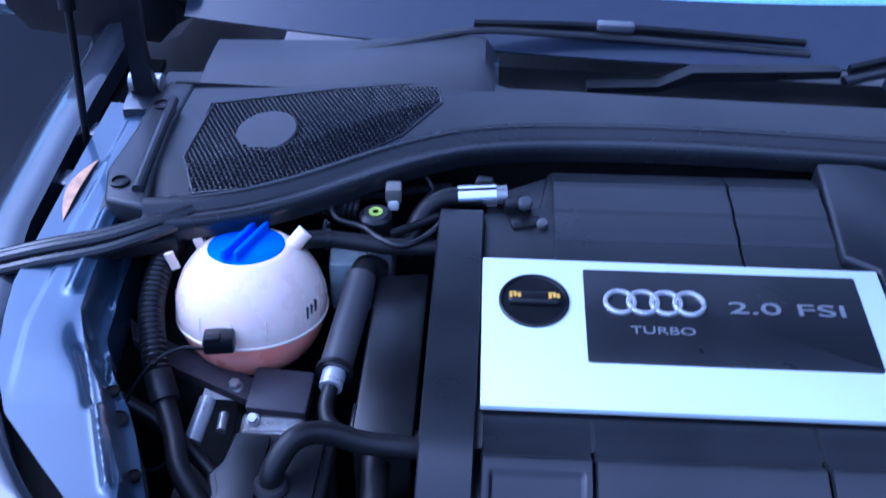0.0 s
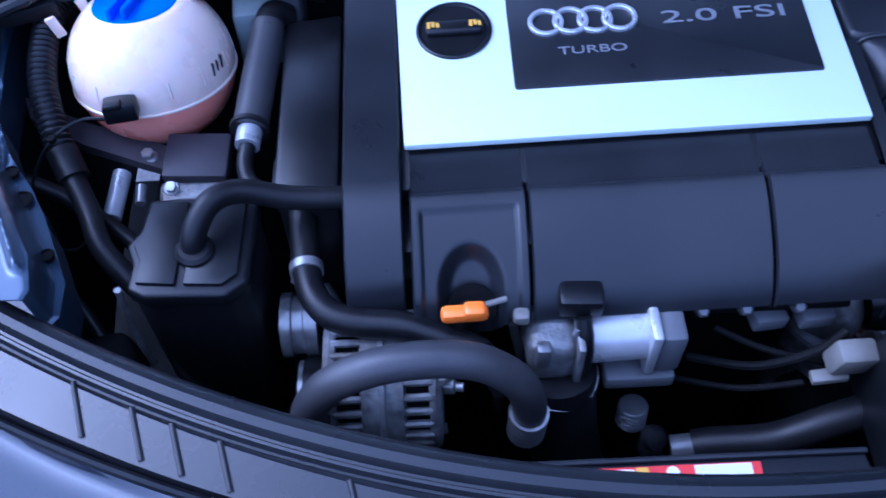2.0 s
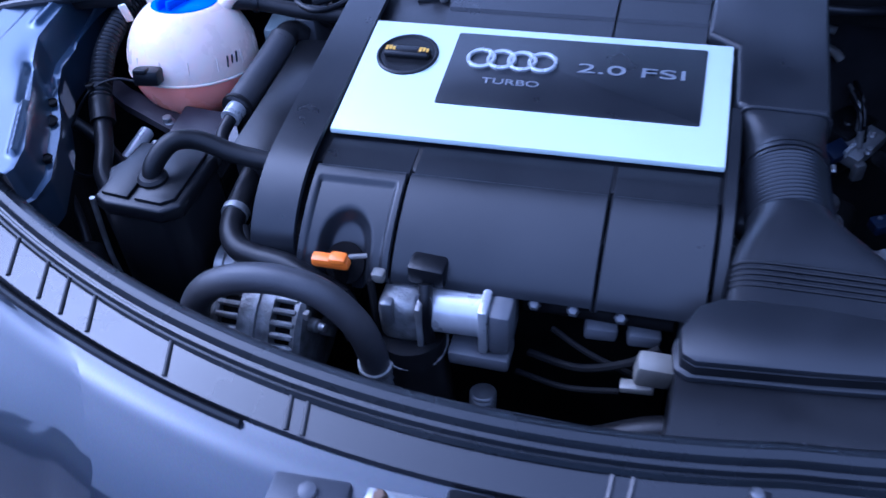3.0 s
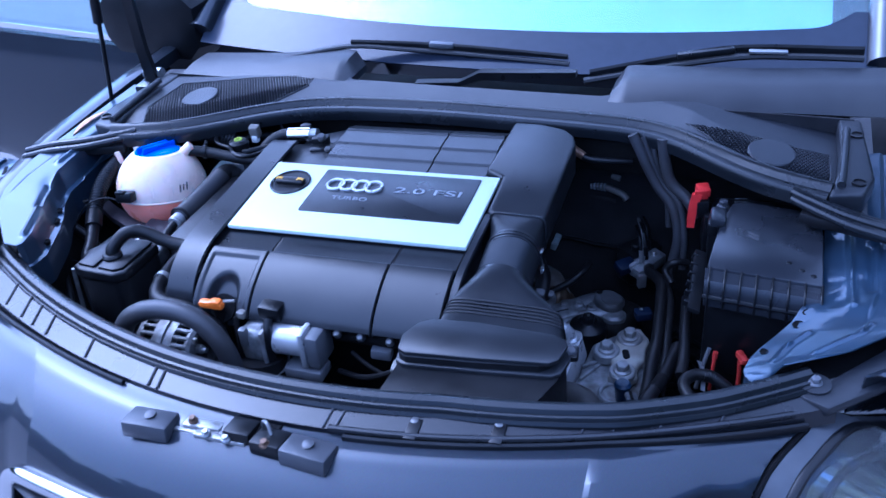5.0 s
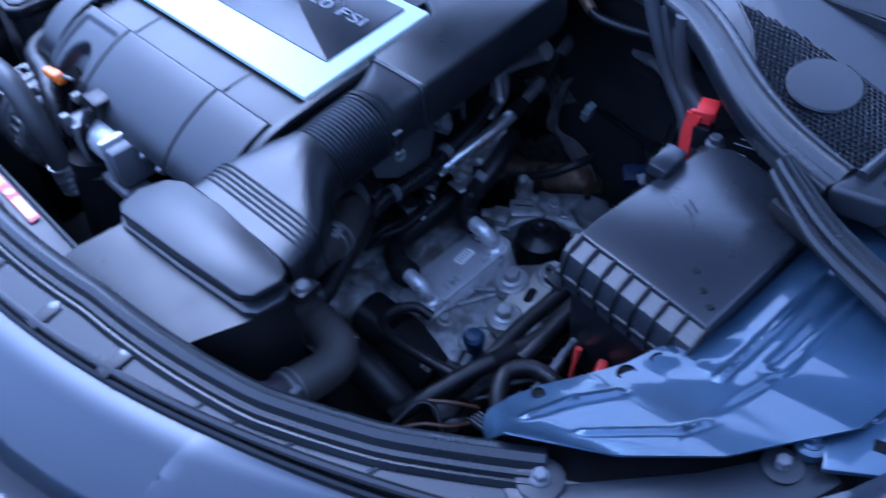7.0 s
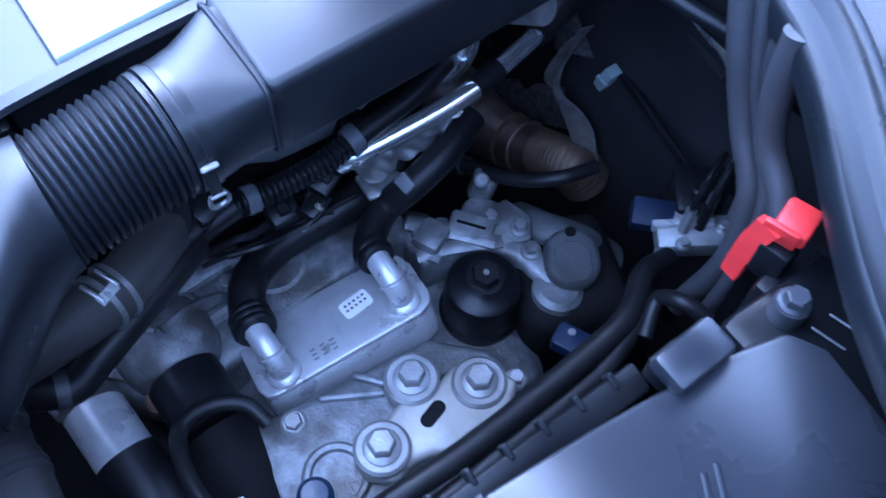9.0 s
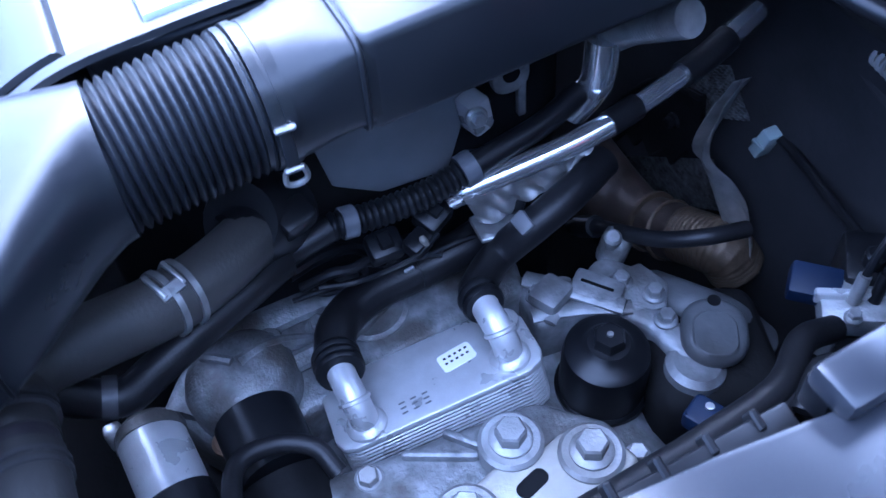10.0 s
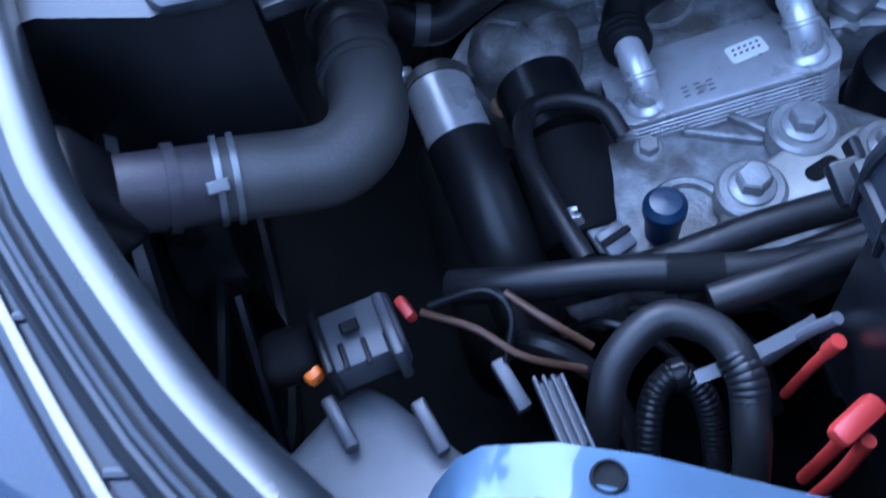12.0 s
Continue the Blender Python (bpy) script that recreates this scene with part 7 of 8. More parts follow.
def dimpled(p, q, r_, n, m):
    """A four-cornered piece of dimpled foil."""
    p, q, r_ = V(p), V(q), V(r_)
    return grid(lambda u, v: p + (q - p) * u + (r_ - p) * v + V((0, 0.0016, 0)) * math.sin(u * n) * math.sin(v * m), 40, 36, 0.001)


part("mesh_panel", dimpled((0.030, 0.445, 0.610), (0.10, 0.445, 0.655), (0.066, 0.446, 0.575), 60, 60), PERF, sh)
part("mesh_patch", dimpled((-0.035, 0.446, 0.44), (0.105, 0.446, 0.55), (-0.018, 0.450, 0.385), 110, 50), PERF, sh)
db = thing("dark_bracket", (0.04, 0.43, 0.52), "black bracket plate in front of the bulkhead foil", "bracket")
part("plate", slab([(-0.03, 0.47), (-0.012, 0.50), (0.004, 0.492), (0.016, 0.512), (0.03, 0.50), (0.05, 0.525), (0.064, 0.515), (0.085, 0.552), (0.10, 0.56), (0.09, 0.62), (0.03, 0.60), (-0.02, 0.54)], -0.436, -0.430, 0.001, 1, Matrix(((1, 0, 0, 0), (0, 0, -1, 0), (0, 1, 0, 0), (0, 0, 0, 1)))), DARK, db)
for x, z in ((0.0, 0.53), (0.06, 0.57)):
    hexbolt("plate_bolt", (x, 0.430, z), db, (0, -1, 0), 0.010, 0.008, DARK)
part("fold", tube([(-0.02, 0.429, 0.54), (0.03, 0.429, 0.598), (0.09, 0.429, 0.618)], 0.003, 4, 8), DARK, db)
sc_ = hose("shift_cable", [(0.115, 0.287, 0.55), (0.15, 0.286, 0.585), (0.178, 0.287, 0.606), (0.212, 0.302, 0.622), (0.235, 0.325, 0.635), (0.24, 0.36, 0.63)], 0.0065, "black shift cable through a cast clamp on the gearbox", RUBBER, category="cable")
part("cable_boot", tube([(0.128, 0.287, 0.564), (0.152, 0.286, 0.587)], 0.0095, 3, 14), BLACK, sc_)

ab = thing("brake_valve_block", (0.34, 0.40, 0.56), "bright metal brake valve block with black bodies and studs", "valve block")
part("plate", box((0.338, 0.388, 0.630), (0.070, 0.038, 0.022), 0.003, 2, (6, -6, 55)), CASTB, ab)
part("plate_lip", box((0.330, 0.376, 0.640), (0.050, 0.006, 0.012), 0.001, 1, (6, -6, 55)), ALU, ab)
part("valve_cap", lathe([(0.008, 0), (0.008, 0.010), (0.006, 0.012)], (0.318, 0.402, 0.647), (0, 0, 1), 16), BLACK, ab)
part("body", box((0.322, 0.42, 0.612), (0.07, 0.05, 0.07), 0.006, 2, (0, 0, 50)), BLACK, ab)
for i in range(4):
    c = V((0.334 + 0.006 * (i % 2), 0.372 + 0.013 * i, 0.640))
    part("stud", tube([c, c + V((-0.003, 0.006, 0.022))], 0.0045, 2, 12, smooth=False), BLACK if i % 2 else STEEL, ab)
    part("pipe", tube([c + V((-0.003, 0.006, 0.020)), c + V((-0.008, 0.02, 0.040)), c + V((-0.02, 0.05, 0.045))], 0.003, 4, 8), BLACK if i != 2 else STEEL, ab)
part("side_lug", box((0.338, 0.352, 0.615), (0.016, 0.012, 0.028), 0.003, 2, (0, 0, 30)), STEEL, ab)
for x, y in ((0.345, 0.362), (0.352, 0.40)):
    hexbolt("block_bolt", (x, y, 0.640), ab, (0, 0, 1), 0.008, 0.006)
bx = thing("blue_connector", (0.31, 0.36, 0.60), "dark blue electrical connector beside the brake valve block", "connector")
part("shell", box((0.306, 0.366, 0.632), (0.036, 0.026, 0.018), 0.003, 2, (15, 0, 45)), mat("dark_blue_plastic", (0.006, 0.012, 0.034), 0.55, bump=0.15, spec=0.3), bx)
bx2 = thing("blue_connector", (0.358, 0.238, 0.61), "small dark blue connector among the cables", "connector")
part("shell", slab(rrect(-0.014, 0.014, -0.011, 0.011, 0.004), 0.62, 0.634, 0.002, 2, pose(0.358, 0.238, 0, 0, 0, 25)), bpy.data.materials["dark_blue_plastic"], bx2)
part("screw", lathe([(0.003, 0), (0.003, 0.0015)], (0.354, 0.241, 0.634), (0, 0, 1), 10), STEEL, bx2)

for k, pts in enumerate(([(0.312, 0.352, 0.905), (0.334, 0.345, 0.862), (0.357, 0.343, 0.819), (0.386, 0.336, 0.782), (0.398, 0.325, 0.73), (0.388, 0.31, 0.66)], [(0.328, 0.356, 0.90), (0.346, 0.350, 0.858), (0.364, 0.348, 0.822), (0.394, 0.340, 0.792), (0.408, 0.325, 0.74), (0.41, 0.31, 0.68)], [(0.362, 0.346, 0.905), (0.368, 0.342, 0.864), (0.380, 0.340, 0.828), (0.405, 0.335, 0.806), (0.43, 0.32, 0.78)], [(0.345, 0.358, 0.90), (0.352, 0.352, 0.86), (0.372, 0.35, 0.80), (0.38, 0.345, 0.74)])):
    hose("bulkhead_cable", pts, (0.0085, 0.006, 0.0095, 0.005)[k], "grey-black cable dropping from the cowl edge", GREYRUB, category="cable", group="cables at the bulkhead")
for k, pts in enumerate(([(0.352, 0.335, 0.655), (0.358, 0.300, 0.672), (0.381, 0.262, 0.68), (0.389, 0.209, 0.68), (0.393, 0.167, 0.68), (0.397, 0.107, 0.68), (0.397, 0.05, 0.678), (0.398, -0.01, 0.67), (0.388, -0.06, 0.65)], [(0.385, 0.31, 0.64), (0.375, 0.295, 0.665), (0.385, 0.27, 0.675), (0.402, 0.22, 0.672), (0.409, 0.14, 0.672), (0.414, 0.07, 0.668), (0.416, 0.0, 0.66)], [(0.42, 0.30, 0.70), (0.40, 0.290, 0.705), (0.385, 0.285, 0.69), (0.40, 0.262, 0.68)], [(0.43, 0.20, 0.70), (0.436, 0.12, 0.71), (0.444, 0.04, 0.715), (0.444, 0.0, 0.71)])):
    hose("cable", pts, (0.0092, 0.008, 0.006, 0.008)[k], "black cable running along the fuse box", RUBBER, category="cable", group="cables along the fuse box")
bs = thing("box_strip", (0.45, 0.10, 0.78), "black clip strip along the side of the fuse box", "strip")
part("strip", box((0.4485, 0.11, 0.800), (0.018, 0.15, 0.008), 0.002, 2, (0, 18, 2)), BLACK, bs)
for i in range(6):
    part("clip_tab", box((0.440, 0.048 + 0.024 * i, 0.803), (0.010, 0.004, 0.010), 0.001, 1, (0, 18, 2)), BLACK, bs)
tn = thing("battery_terminal", (0.463, 0.25, 0.84), "pale battery terminal bolt with metal strips", "terminal")
hexbolt("bolt", (0.468, 0.264, 0.838), tn, (0.05, 0, 1), 0.012, 0.009, DUSTPL)
part("post", lathe([(0.010, 0), (0.010, 0.027)], (0.468, 0.264, 0.812), (0, 0, 1), 20), DUSTPL, tn)
for y in (0.262, 0.276, 0.286):
    part("strip", box((0.494, y, 0.842), (0.020, 0.0016, 0.0016), 0.0006, 1, (0, 4, 18)), GREYALU, tn)
tb = thing("battery_tray", (0.50, 0.27, 0.70), "black battery tray behind the fuse box", "tray")
part("tray", box((0.520, 0.275, 0.75), (0.14, 0.09, 0.15), 0.01, 2), BLACK, tb)
part("tray_lip", box((0.452, 0.300, 0.775), (0.03, 0.05, 0.07), 0.005, 2, (0, 0, 8)), BLACK, tb)

# radiator hose with clamps
rh = solo("radiator_hose", tube([(0.150, 0.03, 0.725), (0.182, -0.01, 0.735), (0.200, -0.043, 0.742), (0.210, -0.085, 0.749), (0.215, -0.112, 0.752), (0.226, -0.128, 0.755), (0.242, -0.132, 0.756), (0.268, -0.131, 0.757)], 0.0195, 8, 26), DUSTY, "dusty moulded radiator hose with spring clamps", "hose")
part("lower_hose", tube([(0.276, -0.131, 0.757), (0.296, -0.131, 0.757), (0.316, -0.132, 0.757), (0.333, -0.139, 0.758), (0.343, -0.154, 0.759), (0.345, -0.175, 0.763), (0.345, -0.206, 0.771)], 0.0200, 8, 26), DUSTY, rh, "dusty grey-brown hose bend")
part("coupling", tube([(0.252, -0.132, 0.756), (0.290, -0.131, 0.757)], 0.0192, 6, 24), MAUVE, rh)
for x in (0.247, 0.253, 0.284, 0.290):
    part("coupling_ring", tube([(x, -0.1318, 0.7565), (x + 0.003, -0.1316, 0.7565)], 0.0222, 2, 26, smooth=False), GREYRUB, rh)
bd = band(rh, (0.2005, -0.0445, 0.7422), (0.4, -0.9, 0.15), 0.0196, 0.004, STEEL, "spring_clamp")
part("clamp_loop", lathe([(0.0201, -0.002), (0.0216, -0.002), (0.0216, 0.002), (0.0201, 0.002)], (0.1955, -0.0330, 0.7404), (0.4, -0.9, 0.15), 24), STEEL, bd)
part("clamp_bridge", box((0.208, -0.038, 0.760), (0.008, 0.016, 0.002), 0.0006, 1, (0, 30, 24)), STEEL, bd)
for s in (-1, 1):
    part("clamp_ear", box(V((0.202, -0.040, 0.763)) + V((0.003, -0.006, 0)) * s, (0.018, 0.003, 0.004), 0.001, 2, (0, 25, 30)), STEEL, bd)
bd = band(rh, (0.345, -0.200, 0.7695), (0.05, -0.95, 0.25), 0.0200, 0.003, GREYALU, "spring_clamp")
part("clamp_loop", lathe([(0.0202, -0.0015), (0.0216, -0.0015), (0.0216, 0.0015), (0.0202, 0.0015)], (0.3454, -0.2075, 0.7715), (0.05, -0.95, 0.25), 24), GREYALU, bd)
part("clamp_bridge", box((0.360, -0.204, 0.786), (0.006, 0.011, 0.003), 0.0008, 1, (0, 40, 0)), GREYALU, bd)
part("radiator_stub", tube([(0.345, -0.20, 0.769), (0.347, -0.222, 0.776), (0.350, -0.250, 0.786)], 0.0190, 4, 24), MAUVE, rh)
part("stub_ring", tube([(0.347, -0.226, 0.777), (0.3475, -0.231, 0.779)], 0.0212, 2, 24), MAUVE, rh)
part("stub_flange", box((0.352, -0.262, 0.795), (0.05, 0.03, 0.05), 0.008, 3, (20, 0, 10)), BLACK, rh)
bh = hose("branch_hose", [(0.225, -0.118, 0.735), (0.226, -0.100, 0.718), (0.228, -0.083, 0.712), (0.218, -0.062, 0.712), (0.203, -0.027, 0.715), (0.185, 0.005, 0.71), (0.165, 0.03, 0.70)], 0.0115, "thinner black hose branching off below the radiator hose")
part("hose_band", tube([(0.2265, -0.096, 0.716), (0.228, -0.088, 0.7135)], 0.0128, 3, 18), GREYRUB, bh)
th = thing("thermostat_housing", (0.135, 0.04, 0.68), "black plastic thermostat housing under the air duct", "thermostat housing")
part("body", lathe([(0.030, -0.03), (0.030, 0.015), (0.026, 0.022), (0.0, 0.024)], (0.145, 0.025, 0.725), (0.5, -0.5, 0.6), 28), BLACK, th)
part("neck", tube([(0.150, 0.03, 0.725), (0.162, 0.008, 0.727)], 0.0225, 3, 24), BLACK, th)
part("plug", box((0.165, 0.045, 0.735), (0.02, 0.026, 0.018), 0.004, 2, (0, 20, 20)), BLACK, th)

st = thing("starter_motor", (0.27, -0.05, 0.55), "starter motor with a bright metal can and black sleeve", "starter motor")
part("can", tube([(0.200, -0.088, 0.628), (0.206, -0.088, 0.628), (0.252, -0.084, 0.624)], 0.0225, 3, 32, smooth=False), ALU, st)
part("can_end", lathe([(0.0235, 0), (0.0235, 0.008), (0.018, 0.014)], (0.206, -0.088, 0.628), (-1, 0, 0.05), 28), CAST, st)
part("can_ear", box((0.195, -0.108, 0.634), (0.010, 0.012, 0.022), 0.003, 2), STEEL, st)
part("sleeve", tube([(0.250, -0.084, 0.624), (0.29, -0.080, 0.615), (0.33, -0.075, 0.59), (0.35, -0.07, 0.55)], 0.0235, 4, 26), RUBBER, st)
part("solenoid", tube([(0.212, -0.022, 0.614), (0.262, -0.02, 0.612)], 0.029, 3, 30, smooth=False), BLACK, st)
# closed near-black tube, its colour standing for the shaded mouth
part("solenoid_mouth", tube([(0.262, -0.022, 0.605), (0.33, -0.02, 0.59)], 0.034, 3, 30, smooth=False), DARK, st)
hexbolt("terminal_nut", (0.325, -0.030, 0.617), st, (0.8, -0.2, 0.6), 0.011, 0.009)
part("terminal_arm", box((0.338, -0.015, 0.612), (0.02, 0.02, 0.006), 0.002, 2, (0, 30, 20)), CAST, st)
hose("loop_cable", [(0.29, 0.012, 0.640), (0.272, 0.004, 0.650), (0.262, -0.018, 0.655), (0.268, -0.042, 0.660), (0.30, -0.052, 0.668), (0.34, -0.05, 0.672), (0.385, -0.042, 0.672)], 0.0062, "black looped starter cable", category="cable")
bl = thing("breather", (0.362, 0.011, 0.64), "small dark blue gearbox breather", "breather")
part("cap", lathe([(0.010, -0.02), (0.011, 0.0), (0.0125, 0.004), (0.0125, 0.010), (0.009, 0.014), (0, 0.015)], (0.362, 0.011, 0.657), (0, 0, 1), 26), mat("petrol_blue_plastic", (0.010, 0.022, 0.05), 0.35, bump=0.1), bl)
ck = thing("cable_clip", (0.37, -0.02, 0.66), "shiny steel cable clip", "clip")
part("clip", box((0.380, -0.024, 0.676), (0.018, 0.018, 0.007), 0.003, 2, (0, 10, 20)), DUSTPL, ck)
part("slot", box((0.380, -0.024, 0.6805), (0.004, 0.018, 0.002), 0.0005, 1, (0, 10, 20)), DARK, ck)

# plugs and looms in front of the fuse box
pg = thing("lamp_connector", (0.40, -0.165, 0.65), "grey rectangular lamp connector with a red lock", "connector")
part("shell", box((0.398, -0.168, 0.676), (0.038, 0.042, 0.024), 0.004, 2, (0, -5, 8)), DUSTPL, pg)
for dy in (-0.012, 0.0, 0.012):
    part("shell_groove", box((0.410, -0.166 + dy, 0.6895), (0.016, 0.003, 0.002), 0.0006, 1, (0, -5, 8)), BLACK, pg)
part("shell_rib", box((0.402, -0.152, 0.682), (0.040, 0.006, 0.028), 0.002, 2, (0, -5, 8)), DUSTPL, pg)
part("shell_rib", box((0.402, -0.188, 0.682), (0.040, 0.005, 0.027), 0.002, 2, (0, -5, 8)), BLACK, pg)
part("button", box((0.396, -0.172, 0.693), (0.008, 0.010, 0.003), 0.001, 1, (0, -5, 8)), BLACK, pg)
part("lock", box((0.390, -0.142, 0.683), (0.014, 0.006, 0.010), 0.002, 2, (10, 0, 20)), DEEPRED, pg)
part("boot", box((0.395, -0.208, 0.676), (0.03, 0.03, 0.022), 0.008, 3), DARK, pg)
part("lock", box((0.408, -0.198, 0.676), (0.012, 0.010, 0.010), 0.003, 2, (0, 0, 30)), ORANGE, pg)
hl = thing("headlamp_unit", (0.52, -0.2, 0.60), "grey plastic headlamp housing with black clips", "headlamp")
part("housing", box((0.50, -0.185, 0.625), (0.15, 0.13, 0.07), 0.02, 3, (0, -4, 35)), GREYPL, hl)
for x, y in ((0.425, -0.19), (0.44, -0.145), (0.43, -0.10)):
    part("clip", box((x + 0.01, y, 0.666), (0.03, 0.008, 0.010), 0.002, 2, (0, 10, 15)), DUSTPL, hl)
for k, pts in enumerate(([(0.39, -0.13, 0.68), (0.395, -0.10, 0.69), (0.41, -0.09, 0.685), (0.43, -0.10, 0.67)], [(0.39, -0.135, 0.675), (0.41, -0.11, 0.68), (0.43, -0.09, 0.675), (0.44, -0.06, 0.66)], [(0.40, -0.09, 0.69), (0.42, -0.075, 0.69), (0.435, -0.055, 0.675)])):
    hose("wire", pts, 0.0021, "thin coloured wire behind the headlamp", (BLACK, WIREBR, WIREBR)[k], segs=8, category="wire", group="wires behind the headlamp")
lm = hose("loom", [(0.372, -0.115, 0.66), (0.388, -0.085, 0.675), (0.403, -0.03, 0.682), (0.419, 0.025, 0.682), (0.424, 0.06, 0.68), (0.43, 0.10, 0.68)], 0.0100, "thick taped loom in front of the fuse box", RUBBER, category="cable", group="looms by the fuse box")
part("tape_end", tube([(0.410, -0.008, 0.682), (0.418, 0.02, 0.682)], 0.0108, 3, 14), DARK, lm)
lm = hose("loom", [(0.505, -0.078, 0.66), (0.484, -0.066, 0.70), (0.465, -0.055, 0.716), (0.453, -0.036, 0.722), (0.453, -0.021, 0.723), (0.466, -0.006, 0.722), (0.487, -0.002, 0.718), (0.515, -0.008, 0.70), (0.535, -0.014, 0.66)], 0.0085, "thick taped loom in front of the fuse box", RUBBER, category="cable", group="looms by the fuse box")
part("conduit_end", tube([(0.476, -0.0035, 0.7205), (0.490, -0.002, 0.717), (0.512, -0.007, 0.702)], 0.0087, 5, 14, ribs=0.0005, pitch=0.003), BLACK, lm)
lc = hose("loom_conduit", [(0.508, -0.05, 0.64), (0.488, -0.045, 0.675), (0.472, -0.036, 0.688), (0.466, -0.022, 0.688), (0.48, -0.012, 0.675), (0.505, -0.012, 0.64)], 0.006, "ribbed black conduit looping below the fuse box", BLACK, ribs=0.0007, pitch=0.003, category="conduit")
part("clip_ring", tube([(0.4665, -0.026, 0.688), (0.4665, -0.020, 0.688)], 0.0085, 2, 14, smooth=False), BLACK, lc)
stp = thing("cable_strap", (0.47, 0.02, 0.70), "pale flat plastic cable strap", "strap")
part("strap", grid(lambda u, v: V((0.474 - 0.011 * u ** 2 + 0.006 * v, -0.020 + 0.062 * u, 0.708 + 0.005 * math.sin(u * 3.14) - 0.002 * v)), 16, 2, 0.0016), GREYPL, stp)
rb = thing("ribbed_plug", (0.47, -0.08, 0.70), "grey ribbed cable plug", "plug")
for k in range(4):
    part("rib", box((0.480 + 0.0008 * k, -0.0895 + 0.004 * k, 0.7225), (0.036, 0.0018, 0.004), 0.0006, 1, (0, 5, 6)), DUSTPL, rb)
part("core", box((0.481, -0.0835, 0.718), (0.036, 0.014, 0.006), 0.002, 1, (0, 5, 6)), BLACK, rb)
rw = thing("red_cable", (0.5, 0.02, 0.66), "red battery cables below the fuse box", "cable")
part("cable", tube([(0.487, 0.037, 0.728), (0.486, 0.032, 0.71), (0.484, 0.026, 0.67)], 0.0026, 4, 12), DEEPRED, rw)
part("cable_collar", tube([(0.487, 0.037, 0.732), (0.4865, 0.0345, 0.722)], 0.0036, 2, 12, smooth=False), DEEPRED, rw)
part("cable", tube([(0.521, 0.030, 0.735), (0.522, 0.026, 0.70), (0.522, 0.02, 0.66)], 0.0032, 4, 12), DEEPRED, rw)
part("cable", tube([(0.531, 0.028, 0.735), (0.533, 0.024, 0.70), (0.533, 0.018, 0.66)], 0.0032, 4, 12), DEEPRED, rw)
part("boot", box((0.523, 0.026, 0.738), (0.011, 0.026, 0.011), 0.004, 2, (0, 10, 25)), DEEPRED, rw)
hose("white_cable", [(0.478, 0.040, 0.735), (0.472, 0.032, 0.71), (0.465, 0.025, 0.67)], 0.003, "pale grey cable below the fuse box", GREYPL, segs=10, category="cable")

# fittings on the bulkhead
bp_ = solo("bulkhead_pipe", tube([(0.224, 0.458, 0.742), (0.245, 0.453, 0.7435), (0.265, 0.449, 0.741), (0.284, 0.446, 0.734), (0.292, 0.444, 0.726)], 0.0062, 6, 14), AMBER, "pale ribbed pipe end on the bulkhead felt", "pipe", "pipes on the bulkhead")
for k in range(5):
    part("ridge", lathe([(0.0060, -0.0016), (0.0082, -0.0012), (0.0082, 0.0012), (0.0060, 0.0016)], (0.226 + 0.0062 * k, 0.4575 - 0.0014 * k, 0.742 + 0.0003 * k), (1, -0.24, 0.06), 16), ALU if k < 2 else STEEL, bp_)
part("black_sleeve", tube([(0.226, 0.4575, 0.742), (0.206, 0.460, 0.748), (0.190, 0.462, 0.768), (0.186, 0.462, 0.80)], 0.0052, 5, 12), RUBBER, bp_)
bp2 = solo("bulkhead_pipe", tube([(0.238, 0.460, 0.765), (0.258, 0.456, 0.767), (0.276, 0.452, 0.764)], 0.0045, 4, 12), RUBBER, "short dark pipe with a pale end on the bulkhead felt", "pipe", "pipes on the bulkhead")
part("end", tube([(0.262, 0.4555, 0.7665), (0.278, 0.452, 0.7635)], 0.0056, 2, 14, smooth=False), AMBER, bp2)
fcl = thing("bulkhead_clip", (0.158, 0.455, 0.60), "pale green plastic clip on the bulkhead", "clip")
part("clip", box((0.158, 0.449, 0.614), (0.012, 0.022, 0.032), 0.002, 2, (0, 20, 0)), PALE, fcl)
part("clip_band", box((0.158, 0.4385, 0.614), (0.015, 0.005, 0.005), 0.002, 2), PALE, fcl)
rc = hose("rear_harness", [(0.10, 0.36, 0.868), (0.16, 0.365, 0.87), (0.205, 0.362, 0.866), (0.235, 0.35, 0.855), (0.27, 0.355, 0.85), (0.31, 0.37, 0.845)], 0.006, "black harness with an orange taped end behind the cover", BLACK, category="wire")
part("taped_end", tube([(0.205, 0.362, 0.867), (0.232, 0.351, 0.857)], 0.0072, 3, 12), RUST, rc)
part("plug", box((0.19, 0.362, 0.872), (0.022, 0.016, 0.014), 0.003, 2), BLACK, rc)

solo("bulkhead_cable_run", tube([(0.165, 0.452, 0.622), (0.195, 0.448, 0.624), (0.24, 0.438, 0.625), (0.285, 0.425, 0.632), (0.312, 0.41, 0.64)], 0.0045, 5, 10), RUBBER, "thin black cable along the bulkhead", "cable")
solo("bulkhead_ridge", tube([(0.27, 0.452, 0.715), (0.225, 0.456, 0.722), (0.203, 0.456, 0.732), (0.195, 0.456, 0.755), (0.20, 0.457, 0.79)], 0.004, 5, 8), INSUL, "pressed ridge in the bulkhead felt", "ridge")


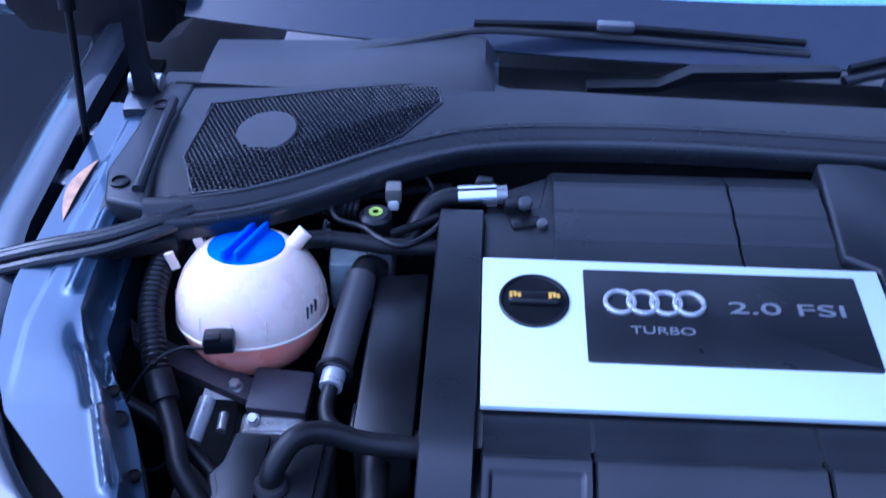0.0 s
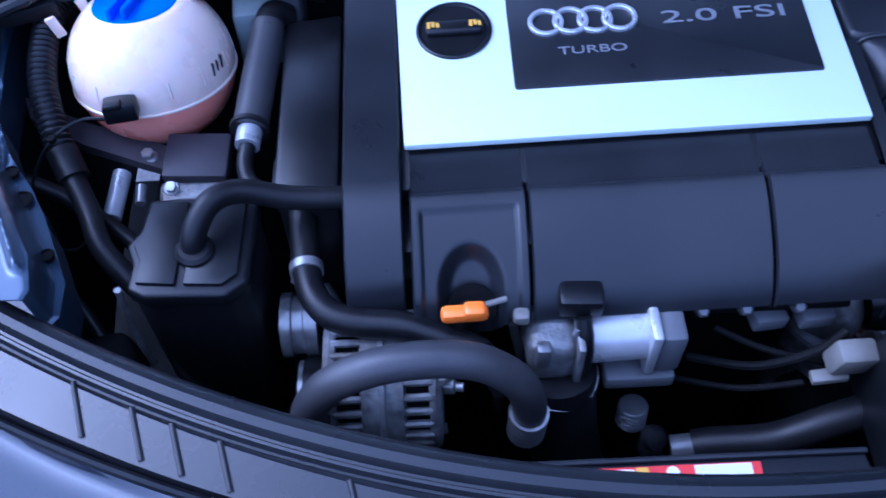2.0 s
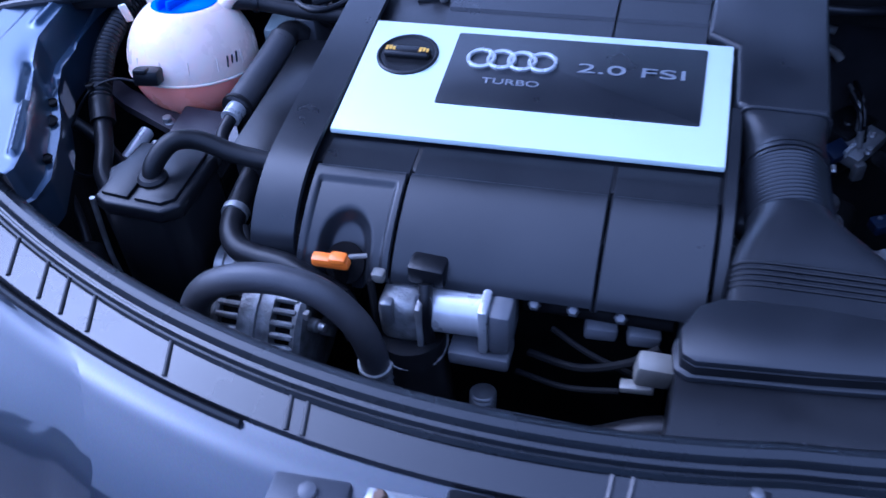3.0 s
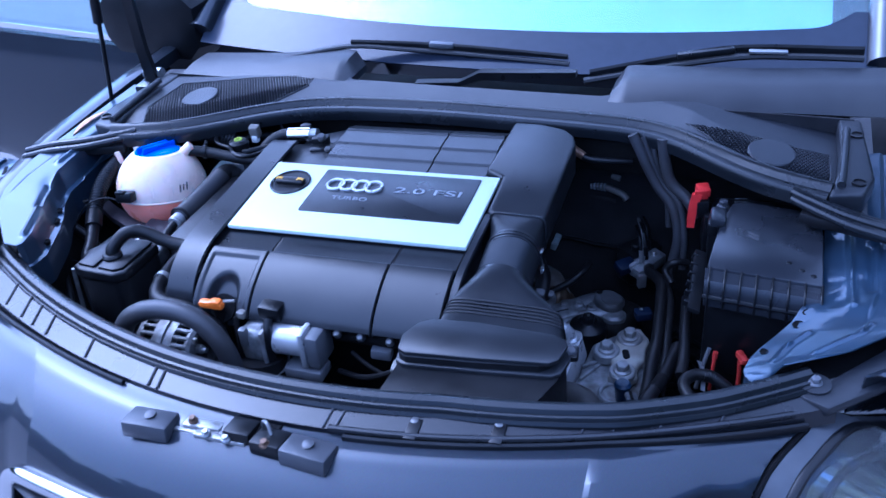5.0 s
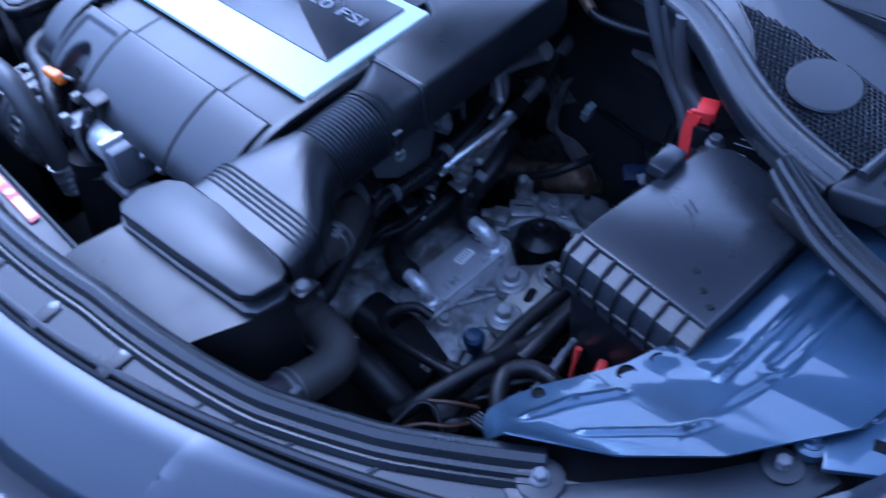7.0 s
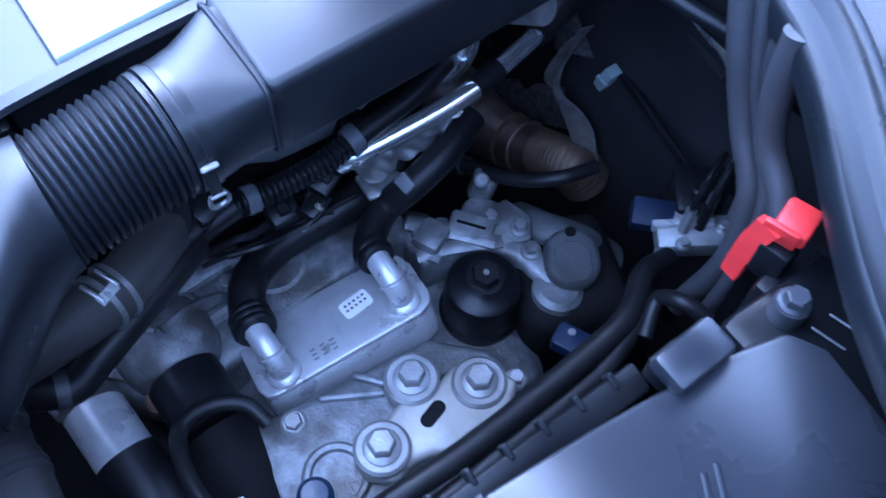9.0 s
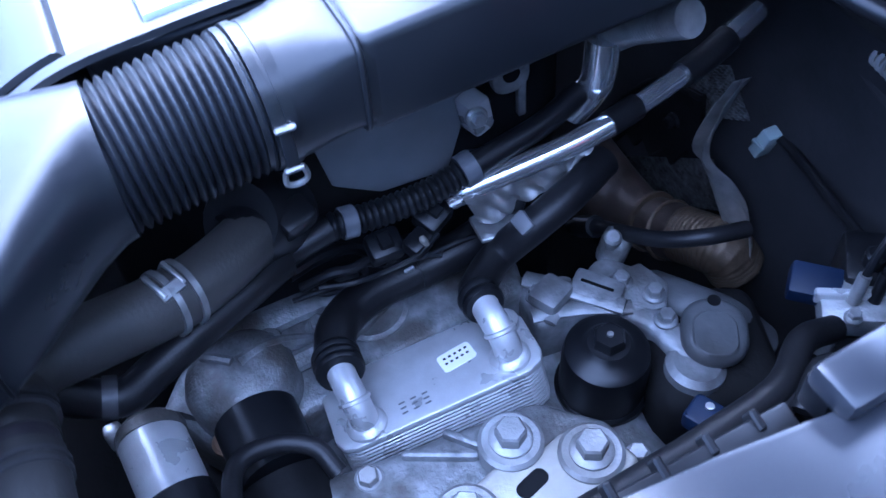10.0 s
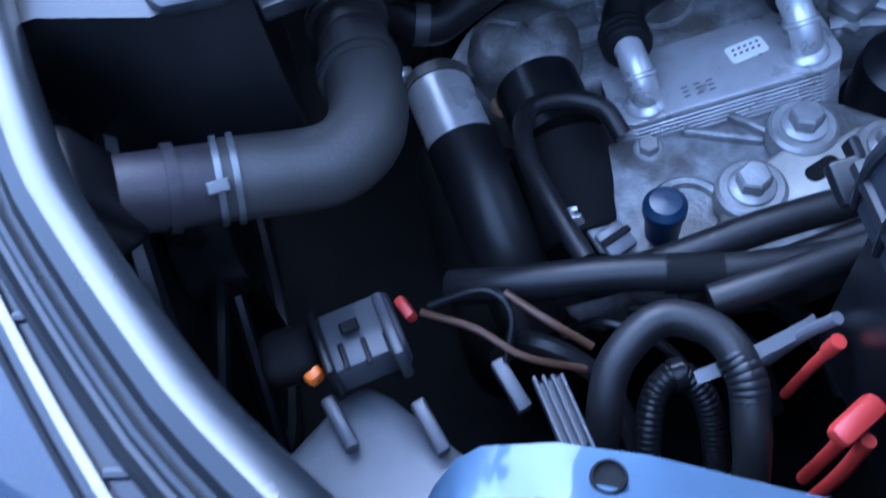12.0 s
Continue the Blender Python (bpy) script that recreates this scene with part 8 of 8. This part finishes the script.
# ---- looms and small castings in the depth of the bay ----
rng = random.Random(7)
for k in range(9):
    x, y, z = 0.128 + 0.02 * rng.random(), 0.02 + 0.10 * rng.random(), 0.625 + 0.04 * rng.random()
    pts = [(x, y, z)]
    for j in range(3):
        x, y, z = x + rng.uniform(-0.01, 0.014), y + rng.uniform(0.01, 0.04), z + rng.uniform(-0.012, 0.014)
        pts.append((min(x, 0.16), y, min(z, 0.68)))
    hose("loom_wire", pts, rng.choice((0.002, 0.003, 0.004, 0.006)), "black taped loom wire over the gearbox", rng.choice((BLACK, RUBBER)), segs=10, category="wire", group="loom wires over the gearbox")
for k, (x, y, z) in enumerate(((0.150, 0.105, 0.66), (0.148, 0.145, 0.67), (0.155, 0.205, 0.668), (0.138, 0.185, 0.69))):
    cn = thing("small_connector", (x, y, z), "small black plug over the gearbox", "connector", "plugs over the gearbox")
    part("shell", box((x, y, z), (0.022, 0.026, 0.018), 0.004, 2, (15 * k, 20, 30 * k)), BLACK, cn)
    part("latch", box((x + 0.004, y, z + 0.010), (0.012, 0.010, 0.005), 0.001, 1, (15 * k, 20, 30 * k)), BLACK, cn)
for k in range(8):
    x, y = 0.14 + 0.16 * rng.random(), -0.04 + 0.30 * rng.random()
    b = thing("casting_boss", (x, y, 0.56), "grimy cast boss on the gearbox casing", "boss", "bosses on the gearbox")
    part("boss", lathe([(0.016, -0.02), (0.015, 0.02), (0.012, 0.026), (0.0, 0.027)], (x, y, 0.555 + 0.01 * rng.random()), (rng.uniform(-0.2, 0.2), rng.uniform(-0.2, 0.2), 1), 20), CAST, b)
    hexbolt("bolt", (x, y, 0.584), b, (0, 0, 1), 0.009, 0.007, CAST)
for k in range(7):
    y0 = -0.10 + 0.04 * k
    hose("loom_wire", [(0.392 + 0.01 * rng.random(), y0, 0.60 + 0.03 * rng.random()), (0.415, y0 + 0.02, 0.63 + 0.03 * rng.random()), (0.44, y0 + 0.05, 0.62 + 0.03 * rng.random()), (0.47, y0 + 0.06, 0.60)], rng.choice((0.003, 0.005, 0.006)), "dark loom wire below the fuse box", rng.choice((BLACK, RUBBER)), segs=8, category="wire", group="loom wires below the fuse box")
fan = thing("cooling_fan", (0.24, -0.25, 0.45), "black cooling fan ring behind the radiator", "fan")
part("ring", tube([(0.25 + 0.17 * math.cos(a), -0.262, 0.60 + 0.17 * math.sin(a)) for a in [math.pi * 2 * i / 32 for i in range(33)]], 0.008, 1, 8, smooth=False), BLACK, fan)
for i in range(7):
    a = 2 * math.pi * i / 7
    part("strut", tube([(0.25 + 0.04 * math.cos(a), -0.262, 0.60 + 0.04 * math.sin(a)), (0.25 + 0.17 * math.cos(a + 0.2), -0.262, 0.60 + 0.17 * math.sin(a + 0.2))], 0.006, 2, 8, smooth=False), BLACK, fan)
part("hub", lathe([(0.045, -0.02), (0.045, 0.02), (0.03, 0.025)], (0.25, -0.262, 0.60), (0, 1, 0), 28), BLACK, fan)
